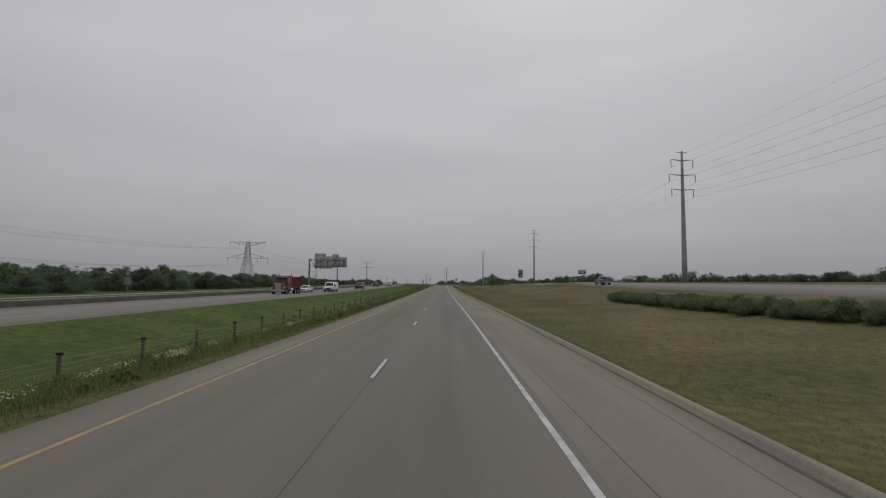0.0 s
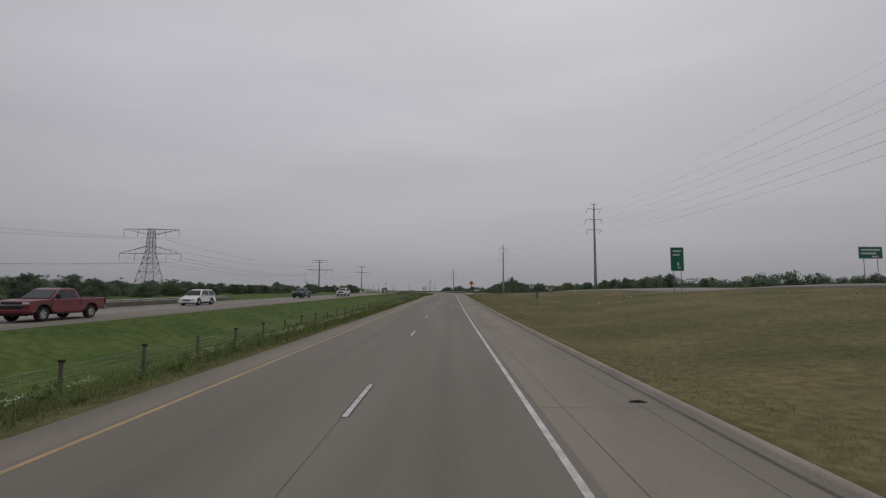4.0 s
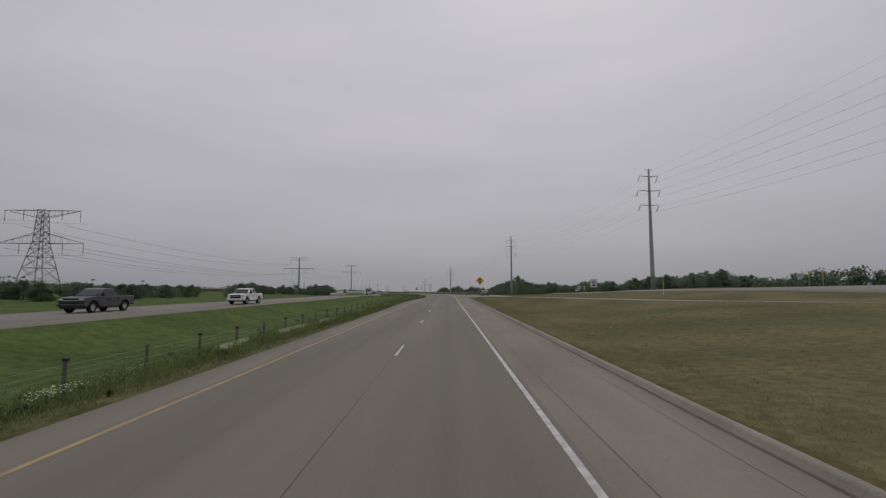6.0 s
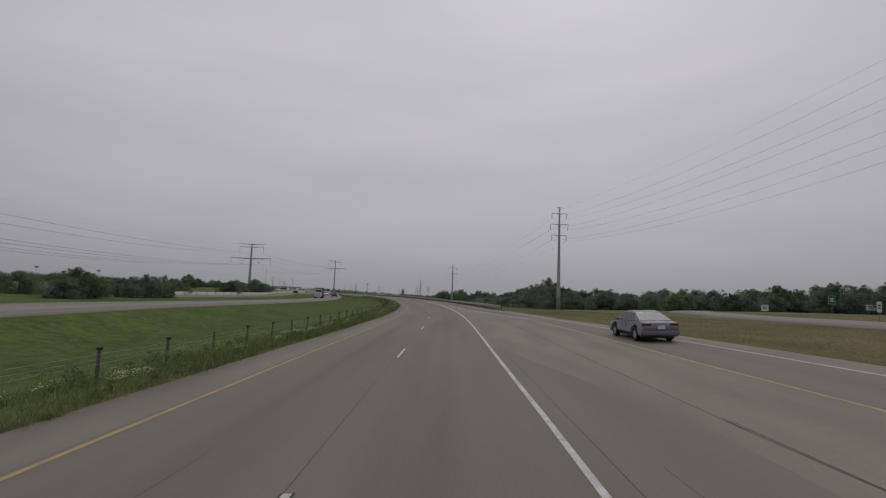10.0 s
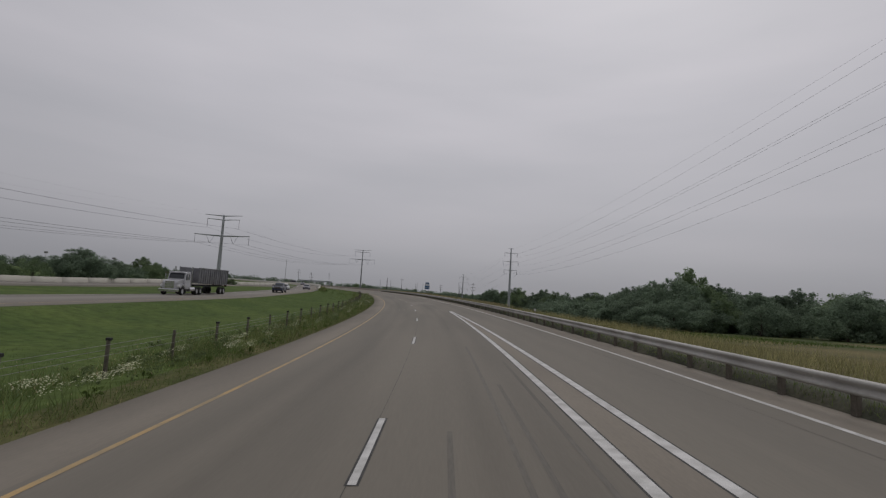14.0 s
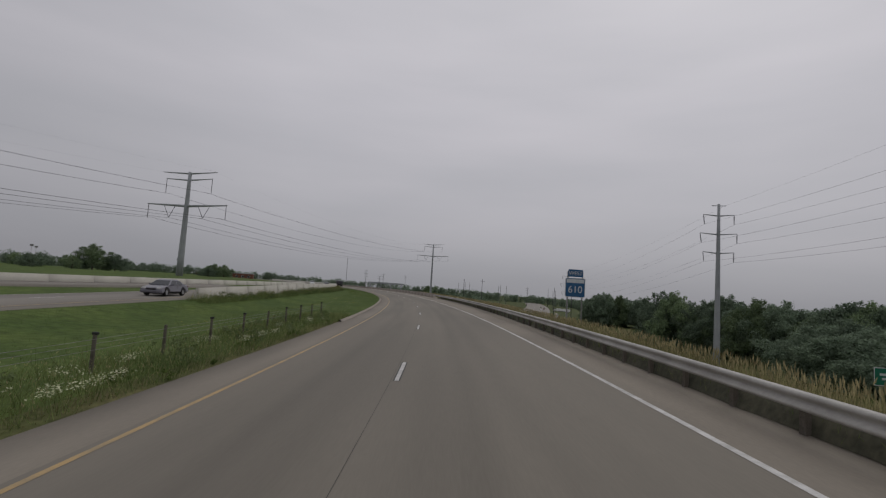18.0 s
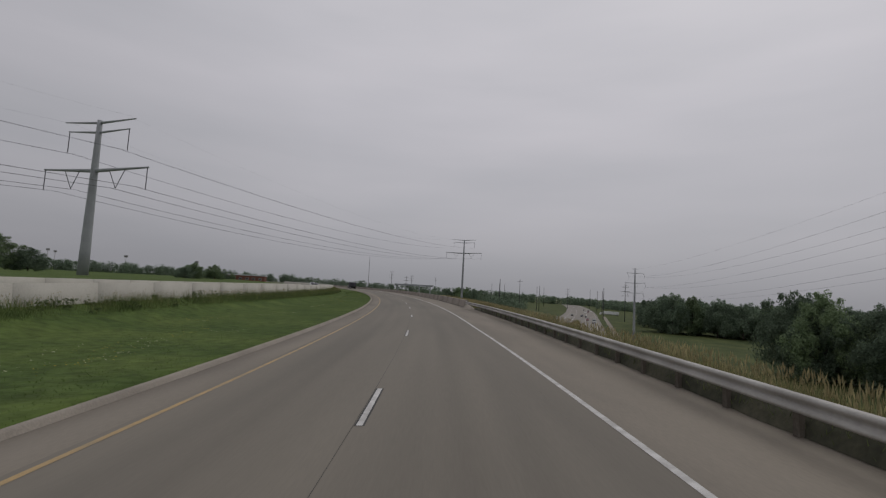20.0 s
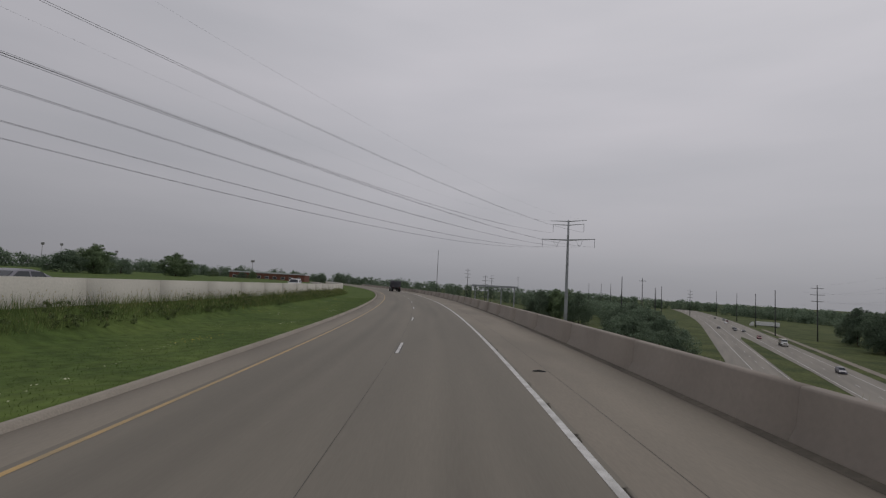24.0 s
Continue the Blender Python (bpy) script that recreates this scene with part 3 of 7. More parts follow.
def line_mark(name, s0, s1, u, width, mat, parent, lift=0.004, step=2.0, surface=None, label=""):
    f = u if callable(u) else (lambda s: np.full(len(s), float(u)))
    ob = new(name, sweep(name, s0, s1, [(lambda s: f(s) - width / 2, lift), (lambda s: f(s) + width / 2, lift)], mat, step, surface=surface))
    ob.parent = parent
    if label:
        ob["label"] = label
    return ob


line_mark("edge_line", -60, 1000, -3.75, 0.115, M_YELLOW, road, label="faded yellow edge line")
line_mark("edge_line", -60, 316, lambda s: table(s, RIGHT_LINE), 0.118, M_WHITE, road, label="white edge line")
line_mark("edge_line", 314, 423, lambda s: table(s, RIGHT_LINE), 0.27, M_SEAL, road, lift=0.0025, label="dark border under the gore line")
line_mark("edge_line", 312, 423, lambda s: table(s, GORE_LINE), 0.27, M_SEAL, road, lift=0.0035, label="dark border under the gore line")
line_mark("edge_line", 316, 423, lambda s: table(s, RIGHT_LINE), 0.2, M_WHITE, road, label="wide white gore line")
line_mark("edge_line", 312, 423, lambda s: table(s, GORE_LINE), 0.2, M_WHITE, road, lift=0.006, label="wide white gore line")
line_mark("edge_line", 273, 1000, lambda s: table(s, RAMP_EDGE_LINE), 0.13, M_WHITE, road, lift=0.005, label="white edge line of the joining lane")
line_mark("joint", -60, 1000, -0.03, 0.009, M_SEAL, road, lift=0.003)
line_mark("joint", -60, 330, 4.22, 0.012, M_SEAL, road, lift=0.003)
DASH0 = 88.19
DASH_U = ((-99, 0.0), (57, -0.06), (130, 0.03), (380, 0.03), (408, -0.05), (440, 0.02), (480, 0.12), (546, 0.06), (575, 0.12), (1000, 0.1))
for i in range(-9, 64):
    a = DASH0 + 15.24 * i
    line_mark("lane_dash", a, a + 3.05, lambda s: table(s, DASH_U), 0.18, M_SEAL, road, lift=0.004, step=1.5)
    line_mark("lane_dash", a + 0.02, a + 3.03, lambda s: table(s, DASH_U), 0.11, M_WHITE, road, lift=0.007, step=1.5)
line_mark("edge_line", 273, 312, lambda s: table(s, ((273, 11.0), (282, 10.5), (312, 9.4))), 0.12, M_YELLOW, road, lift=0.006, label="faded yellow ramp line")
line_mark("joint", 273, 330, lambda s: table(s, ((273, 7.15), (330, 6.4))), 0.03, M_SEAL, road, lift=0.003)
line_mark("joint", 266, 277.5, lambda s: table(s, ((266, 7.25), (277.5, 7.1))), 0.03, M_SEAL, road, lift=0.035)
line_mark("joint", 560, 1000, 4.55, 0.010, M_SEAL, road, lift=0.003)
line_mark("joint", 300, 420, lambda s: table(s, ((300, 8.6), (420, 6.6))), 0.01, M_SEAL, road, lift=0.003)
for u0, s0, s1 in ((0.9, 338, 380), (1.25, 340, 372), (1.9, 350, 392), (2.25, 352, 384), (2.9, 356, 388)):
    line_mark("tyre_mark", s0, s1, lambda s, a=u0, b=s0: a + 0.35 * np.sin((s - b) * 0.03), 0.09, M_SKID, road, lift=0.002)
for s0, s1, u0, w0 in ((441, 452, 1.8, 3.3), (95, 101, -4.6, 1.1)):
    line_mark("patch", s0, s1, u0, w0, M_PATCH, road, lift=0.0015)
for i in range(13):
    a = 423.6 + 0.3 * ((i * 5) % 4)
    line_mark("patch", a, 428.3, -2.3 + 0.47 * i + 0.07 * ((i * 7) % 3), 0.04 + 0.025 * (i % 3), M_PATCH, road, lift=0.0016)
# the kerb's shade in the gutter, laid on as a dark line
line_mark("gutter_silt", -60, 272, lambda s: 6.385 + 0.012 * np.sin(0.9 * s), 0.07, M_FOOTSHADE, road, lift=0.0045, label="dark line painted as shade along the gutter")
line_mark("joint", -60, 270, lambda s: 5.84 + 0.02 * np.sin(0.8 * s), 0.008, M_SEAL, road, lift=0.003)
for i in range(10):
    a = 3.5 + 29.0 * i
    line_mark("joint", a, a + 0.014, 5.15, 2.75, M_SEAL, road, lift=0.003, step=0.014)
rng = random.Random(5)
for i in range(14):
    s0 = rng.uniform(5, 640)
    u0 = rng.choice((-4.6, -1.9, 1.6, 4.9, 5.6)) + rng.uniform(-0.5, 0.5)
    line_mark("crack", s0, s0 + rng.uniform(4, 14), lambda s, a=u0, b=s0, k=rng.uniform(-0.03, 0.03), p=rng.uniform(0, 6): a + k * (s - b) + 0.035 * np.sin(0.9 * s + p) + 0.02 * np.sin(2.7 * s), 0.009, M_SEAL, road, lift=0.002, step=0.6)

# ---- ramp, opposite carriageway, frontage road ----
def ramp_z(s, u):
    land_ = np.clip((180 - np.asarray(s)) / 25.0, 0, 1)
    return ramp_surface(s, u) * (1 - land_) + (ground_z(s, u) + 0.08) * land_


def edge(pairs, d=0.0):
    return lambda s: table(s, pairs) + d


def between(a, b, f):
    return lambda s: table(s, a) * (1 - f) + table(s, b) * f


RAMP_LIFT = lambda s: 0.004 + 0.052 * np.clip((272.5 - s) / 14.0, 0, 1)  # noqa: E731
ramp = new("ramp_road", sweep("ramp_road", 147, 275.0, [(edge(RAMP_NEAR), -0.5), (edge(RAMP_NEAR), RAMP_LIFT), (between(RAMP_NEAR, RAMP_FAR, 0.5), RAMP_LIFT), (edge(RAMP_FAR), RAMP_LIFT), (edge(RAMP_FAR), -0.5)], M_SHOULDER, surface=ramp_z))
tagged(ramp, "pale concrete entrance ramp curving in to join", "ramp", kind="structure")
line_mark("edge_line", 200, 273, edge(RAMP_FAR, -1.4), 0.12, M_WHITE, ramp, lift=lambda s: RAMP_LIFT(s) + 0.004, surface=ramp_z)
line_mark("edge_line", 259, 273, lambda s: table(s, RAMP_NEAR) + np.interp(s, (205, 262, 273), (1.2, 2.2, 4.3)), 0.12, M_YELLOW, ramp, lift=lambda s: RAMP_LIFT(s) + 0.004, surface=ramp_z)
opp_z = lambda s, u: table(s, OPP_Z)  # noqa: E731
opp = new("opposite_road", sweep("opposite_road", -60, 1000, [(edge(OPP_NEAR), -0.5), (edge(OPP_NEAR), 0.04), (lambda s: table(s, OPP_NEAR) - opp_w(s) / 2, 0.10), (lambda s: table(s, OPP_NEAR) - opp_w(s), 0.04), (lambda s: table(s, OPP_NEAR) - opp_w(s), -0.5)], M_FARROAD, surface=opp_z))
tagged(opp, "pale concrete carriageway for oncoming traffic", "road", kind="structure")
line_mark("edge_line", -60, 1000, edge(OPP_NEAR, -1.3), 0.12, M_YELLOW, opp, lift=0.066, surface=opp_z)
line_mark("edge_line", -60, 1000, lambda s: table(s, OPP_NEAR) - np.minimum(8.7, opp_w(s) - 0.7), 0.12, M_WHITE, opp, lift=0.088, surface=opp_z)
for i in range(0, 60):
    line_mark("lane_dash", -30 + 15.24 * i, -27 + 15.24 * i, edge(OPP_NEAR, -5.0), 0.12, M_WHITE, opp, lift=0.096, step=1.5, surface=opp_z)
FRONT = ((-60, 40.0), (110, 40.0), (150, 47.0), (215, 47.0), (290, 40.0), (330, 41.5), (352, 47.0), (372, 60.0), (392, 82.0), (410, 108.0))
land = lambda s, u: ground_z(s, u)  # noqa: E731
front = new("frontage_road", sweep("frontage_road", -60, 410, [(edge(FRONT, -4.2), -0.4), (edge(FRONT, -4.2), 0.10), (edge(FRONT), 0.14), (edge(FRONT, 4.2), 0.10), (edge(FRONT, 4.2), -0.4)], M_FARROAD, surface=land))
tagged(front, "pale frontage road running parallel through the grass", "road", kind="structure")
SIDE = ((352, -50.5), (434, -49.4), (480, -47.0), (499, -43.5), (518, -39.0), (535, -36.6), (556, -33.0), (620, -28.0), (700, -24.5))
side_z = lambda s, u: ground_z(s, table(s, SIDE))  # noqa: E731
side = new("side_ramp", sweep("side_ramp", 352, 556, [(edge(SIDE, 6.3), -0.5), (edge(SIDE, 6.3), 0.03), (edge(SIDE, 0.0), 0.06), (edge(SIDE, 0.0), -0.5)], M_FARROAD, surface=side_z))
tagged(side, "pale concrete exit ramp beyond the oncoming carriageway", "ramp", kind="structure")


def section_run(name, label, category, s0, s1, length, profile, mat, surface, piece="section", group="", gap=0.006):
    t_ = thing(name, label, category, group)
    n = int(round((s1 - s0) / length))
    for i in range(n):
        a = s0 + (s1 - s0) * i / n
        b = s0 + (s1 - s0) * (i + 1) / n - gap
        me = sweep(piece, a, b, profile, mat, 2.0, surface=surface, closed=True)
        k_ = len(profile)
        bm = bmesh.new()
        bm.from_mesh(me)
        bm.verts.ensure_lookup_table()
        nv = len(bm.verts)
        bm.faces.new([bm.verts[q] for q in range(k_)])
        bm.faces.new([bm.verts[nv - k_ + q] for q in reversed(range(k_))])
        bmesh.ops.recalc_face_normals(bm, faces=bm.faces[:])
        bpy.data.meshes.remove(me)
        part(piece, bm, mat, t_)
    return t_


# bridge parapet beside the bend, safety shape
par = ((-0.02, -0.05), (0.0, 0.07), (0.11, 0.26), (0.17, 0.81), (0.195, 0.85), (0.40, 0.85), (0.425, 0.81), (0.425, -0.3))
section_run("concrete_parapet", "long tan concrete parapet along the road bend", "barrier", 579.2, 900, 6.1,
            [(lambda s, d=d: 6.80 + d + 0 * s, z) for d, z in par], M_BARRIER, road_z)
# thin dark strip that paints the shade along the parapet's toe
foot = new("parapet_earth", sweep("parapet_earth", 579.5, 900, [(lambda s: 6.60 + 0.012 * np.sin(0.7 * s) + 0.012 * np.sin(2.3 * s), 0.004), (6.74, 0.010), (6.83, 0.045)], M_FOOTSHADE, 1.0))
tagged(foot, "dark strip painted as shade along the parapet's foot", "earth", kind="structure")
# oncoming side parapet
WALL_TOP = lambda s: np.interp(s, (515, 560), (0.95, 1.25))  # noqa: E731
par2 = ((0.0, -0.9), (0.0, 0.05), (-0.10, WALL_TOP), (-0.32, WALL_TOP), (-0.42, 0.0), (-0.42, -0.9))
section_run("pale_parapet", "pale concrete wall along the oncoming carriageway", "barrier", 515, 900, 6.1,
            [(lambda s, d=d: table(s, OPP_NEAR) + 0.3 + d, z) for d, z in par2], M_PALEWALL, opp_z)
# wall beyond the exit ramp
section_run("ramp_wall", "low pale concrete wall behind the exit ramp", "barrier", 360, 700, 6.1,
            [(lambda s, d=d: table(s, SIDE) + d, z) for d, z in ((0.0, -0.5), (0.0, 0.10), (-0.1, 0.82), (-0.3, 0.82), (-0.4, -0.5))], M_PALEWALL, side_z)


# kerbs
def kerb(name, s0, s1, u, side, label):
    ob = new(name, sweep(name, s0, s1, [(u - side * 0.21, -0.1), (u - side * 0.21, 0.004), (u - side * 0.18, 0.02), (u - side * 0.15, 0.075), (u - side * 0.11, 0.115), (u - side * 0.04, 0.13), (u + side * 0.03, 0.11), (u + side * 0.03, -0.2)], M_KERB, 1.5))
    return tagged(ob, label, "kerb", kind="structure")


kerb("kerb_right", -60, 270.5, 6.63, 1, "weathered concrete kerb between shoulder and grass")
kerb("kerb_left", 505, 900, -5.36, -1, "pale concrete kerb beside the green median")

# weedy earth strip under the guardrail; its dark colour includes the beam's shade
EARTH_H = lambda k: (lambda s: k * np.interp(s, (334, 347, 400, 435, 568, 575), (0.05, 0.45, 0.55, 1.0, 1.0, 0.3)))  # noqa: E731
strip = new("rail_earth", sweep("rail_earth", 334, 575, [(lambda s: table(s, RAIL_U) + 0.26 + 0.03 * np.sin(1.3 * s) + 0.02 * np.sin(3.1 * s), 0.006), (lambda s: table(s, RAIL_U) + 0.33, EARTH_H(0.18)), (lambda s: table(s, RAIL_U) + 0.46, EARTH_H(0.43)), (lambda s: table(s, RAIL_U) + 1.2, EARTH_H(0.36)), (lambda s: table(s, RAIL_U) + 2.4, -0.35)], M_SHADEDEARTH, 0.7))
tagged(strip, "weedy earth strip under the guardrail, darkened for the beam's shade", "earth", kind="structure")


def guardrail(s0, s1, pairs, base_z, label, facing=1, spacing=1.905):
    """W-beam on steel posts."""
    t_ = thing("guardrail", label, "guardrail")
    wave = ((0.0, 0.44), (-0.08, 0.475), (-0.08, 0.53), (0.0, 0.575), (0.0, 0.625), (-0.08, 0.67), (-0.08, 0.725), (0.0, 0.76), (0.004, 0.755), (-0.07, 0.72), (-0.07, 0.675), (0.006, 0.63), (0.006, 0.57), (-0.07, 0.525), (-0.07, 0.48), (0.004, 0.445))
    n = int((s1 - s0) / 7.62)
    for i in range(n):
        a, b = s0 + 7.62 * i, s0 + 7.62 * (i + 1) + 0.05
        me = sweep("beam", a, b, [(lambda s, d=d: table(s, pairs) + facing * d, z) for d, z in wave], M_RAIL, 1.905, surface=base_z, closed=True)
        ob = new("beam", me)
        ob.parent = t_
    bm = box((0.10, 0.15, 0.90), (0.24 * facing, 0, 0.20), bevel=0.01)
    pm = None
    for i in range(int((min(s1, 572) - s0) / spacing)):
        s = s0 + spacing * i + 0.4
        u = float(table(s, pairs))
        x, y = place(s, u)
        z = float(np.asarray(base_z(np.array([s]), np.array([u]))).ravel()[0])
        if pm is None:
            o = part("post", bm, M_WOOD, t_, "weathered timber post")
            pm = o.data
        else:
            o = new("post", pm)
            o.parent = t_
        o.matrix_local = pose(float(x), float(y), z, 0, 0, math.degrees(float(heading(s)[0])))
    return t_


RAIL_END = tuple(p for p in RAIL_U if p[0] < 560) + ((566, 6.98), (576, 6.82), (581, 6.80))
APRON = lambda *v: (lambda s: np.interp(s, (573.6, 575.0, 577.0, 579.0), v))  # noqa: E731
wedge = new("transition_kerb", sweep("transition_kerb", 573.6, 579.15, [(APRON(6.75, 6.2, 6.12, 6.16), -0.05), (APRON(6.75, 6.2, 6.12, 6.16), 0.010), (APRON(6.85, 6.68, 6.68, 6.70), APRON(0.03, 0.05, 0.05, 0.03)), (APRON(6.98, 6.86, 6.84, 6.86), APRON(0.05, 0.20, 0.28, 0.38)), (7.12, APRON(0.05, 0.21, 0.29, 0.39)), (7.20, -0.3)], M_KERB, 0.7))
tagged(wedge, "sloped concrete kerb running up to the parapet", "kerb", kind="structure")
guardrail(334.96, 580, RAIL_END, road_z, "dull galvanised W-beam guardrail on timber posts")
guardrail(-60, 186, tuple((s, u - 13.3) for s, u in OPP_NEAR), opp_z, "weathered grey W-beam guardrail beside oncoming lanes", facing=-1)

# earth below the far rail, in the same shade-darkened colour
berm2 = new("opposite_rail_earth", sweep("opposite_rail_earth", -60, 186, [(edge(OPP_NEAR, -12.9), 0.0), (edge(OPP_NEAR, -13.05), 0.30), (edge(OPP_NEAR, -13.6), 0.40), (edge(OPP_NEAR, -14.6), -0.1)], M_SHADEDEARTH, 2.0, surface=opp_z))
tagged(berm2, "weedy earth under the far guardrail, darkened for the beam's shade", "earth", kind="structure")
BANK_RISE = lambda s: np.interp(s, (572, 580, 614, 630), (0.0, 0.06, 0.12, -0.3))  # noqa: E731
bank_top = new("bank_shoulder", sweep("bank_shoulder", 572, 760, [(7.21, -0.6), (7.25, -0.06), (8.2, lambda s: 0.08 + BANK_RISE(s)), (9.8, lambda s: 0.02 + BANK_RISE(s)), (11.2, -0.5), (14.9, -3.0)], M_GROUND, 2.0))
tagged(bank_top, "grassy shoulder of the bank behind the parapet", "ground", kind="structure")

# ---- median cable barrier ----
cab = thing("cable_barrier", "low wire-rope barrier on short posts in tall grass", "barrier")
pm = pc = None
CAB_U = ((-99, -8.0), (560, -8.0))
for i in range(156):
    s = -4.5 + 3.33 * i
    u = float(table(s, CAB_U))
    p = spot(s, u)
    lean = ((i * 37) % 11 - 5) * 0.7
    if pm is None:
        o = part("post", tube((0, 0, -0.3), (0, 0, 1.03), 0.055, 0.05, 8), M_WOOD, cab)
        pm = o.data
    else:
        o = new("post", pm)
        o.parent = cab
    o.matrix_local = pose(p.x, p.y, p.z, lean, lean * 0.6, math.degrees(float(heading(s)[0])))
    if i % 3 != 1:
        if pc is None:
            c = part("cap", box((0.15, 0.09, 0.08), (0.01, 0, 1.05), bevel=0.015), M_BLACK, o, "black reflector cap")
            pc = c.data
        else:
            c = new("cap", pc)
            c.parent = o
for z in (0.62, 0.76, 0.90):
    n = 157
    vs, fs = [], []
    for i in range(n):
        s = -4.5 + 3.33 * i
        u = float(table(s, CAB_U)) + (0.06 if z != 0.76 else -0.06)
        p = spot(s, u, z)
        for q in range(4):
            a = q * math.pi / 2
            vs.append((p.x + 0.005 * math.cos(a), p.y, p.z + 0.005 * math.sin(a)))
        if i:
            for q in range(4):
                r = (q + 1) % 4
                fs.append((4 * i - 4 + q, 4 * i - 4 + r, 4 * i + r, 4 * i + q))
    o = new("wire_rope", mesh_of("wire_rope", vs, fs, M_STEEL))
    o.parent = cab


# ---- power poles ----
def taper(height, r0, r1, sides=12, n=6):
    """One shaft that tapers upwards."""
    bm = bmesh.new()
    rings = []
    for i in range(n + 1):
        f = i / n
        r = r0 + (r1 - r0) * f
        rings.append([bm.verts.new((r * math.cos(2 * math.pi * q / sides), r * math.sin(2 * math.pi * q / sides), height * f)) for q in range(sides)])
    for a, b in zip(rings, rings[1:]):
        for q in range(sides):
            bm.faces.new((a[q], a[(q + 1) % sides], b[(q + 1) % sides], b[q]))
    bm.faces.new(rings[0][::-1])
    bm.faces.new(rings[-1])
    return bm


def monopole(at, height, turn=0.0, arm=2.6, gap=3.4, swing=0.0):
    """Steel monopole with three pairs of arms and hanging insulators, which lean to the inside of a bend in the line."""
    t_ = thing("power_pole", "tall grey steel power pole with three arm pairs", "power pole", "monopoles beside the road", at=pose(*at, 0, 0, turn))
    part("shaft", taper(height, 0.62, 0.24), M_POLE, t_, smooth=True)
    part("cap_arm", tube((-1.2, 0, height - 0.3), (1.2, 0, height - 0.3), 0.07, 0.07), M_POLE, t_)
    for k, reach in enumerate((1.0, 1.2, 1.0)):
        for side in (-1, 1):
            z0 = height - 2.1 - k * gap
            a_ = part("arm", tube((side * 0.2, 0, z0 - 0.12), (side * arm * reach, 0, z0 + 0.12), 0.14, 0.06, 6), M_POLE, t_)
            top, low = Vector((side * arm * reach, 0, z0 + 0.1)), Vector((side * arm * reach * 0.96 + swing, 0, z0 - 1.7))
            bm = bmesh.new()
            add_tube(bm, top, low, 0.05, 0.05, 6)
            for q in range(6):
                c = top.lerp(low, 0.2 + 0.12 * q)
                add_tube(bm, c, c + (low - top).normalized() * 0.06, 0.12, 0.12, 7)
            part("insulator", bm, M_INSUL, a_)
    return t_


def cross_tower(at, height, turn=0.0):
    """Double-circuit pole: narrow upper cross-arms and a wide lower one with V-strings."""
    t_ = thing("transmission_pole", "tall steel transmission pole with long cross-arms", "power pole", "cross-arm poles of the second line", at=pose(*at, 0, 0, turn))
    part("shaft", taper(height, 0.95, 0.45), M_POLE, t_, smooth=True)
    for z0, half, rr in ((height - 0.3, 8.9, 0.16), (height - 2.2, 7.7, 0.15), (height - 9.7, 13.1, 0.24)):
        for side in (-1, 1):
            a_ = part("cross_arm", tube((side * 0.3, 0, z0 - 0.2), (side * half, 0, z0 + 0.25), rr * 1.6, rr * 0.7, 8), M_POLE, t_)
            if z0 > height - 1:
                continue
            part("insulator", tube((side * half * 0.98, 0, z0 + 0.2), (side * half * 0.98, 0, z0 - 3.9), 0.08, 0.08, 6), M_INSUL, a_)
            if half > 10:
                for f in (0.28, 0.58):
                    part("insulator", tube((side * half * f, 0, z0), (side * half * 0.43, 0, z0 - 3.6), 0.07, 0.07, 6), M_INSUL, a_)
    return t_


# x, y, height of the top, arm length, gap between arms, lean of the insulators
POLES = ((53.3, 107.4, 33.0, 2.6, 3.4, 0.0), (53.1, 291.9, 35.4, 2.6, 4.0, -0.7), (30.95, 414.4, 30.8, 2.3, 3.4, -0.1), (-0.9, 568.3, 21.3, 2.6, 3.5, 0.1), (-31.9, 740.8, 15.6, 3.3, 4.3, 0.7))
for x, y, top, arm, gap, swing in POLES:
    g = ground_at(x, y)
    monopole((x, y, g - 0.2), top - g + 0.2, 4.0, arm, gap, swing)
TOWERS = ((-133.9, 578.7, 31.0), (-143.0, 843.8, 38.2))
for x, y, top in TOWERS:
    g = ground_at(x, y)
    cross_tower((x, y, g - 0.2), top - g + 0.2, turn=4.0)


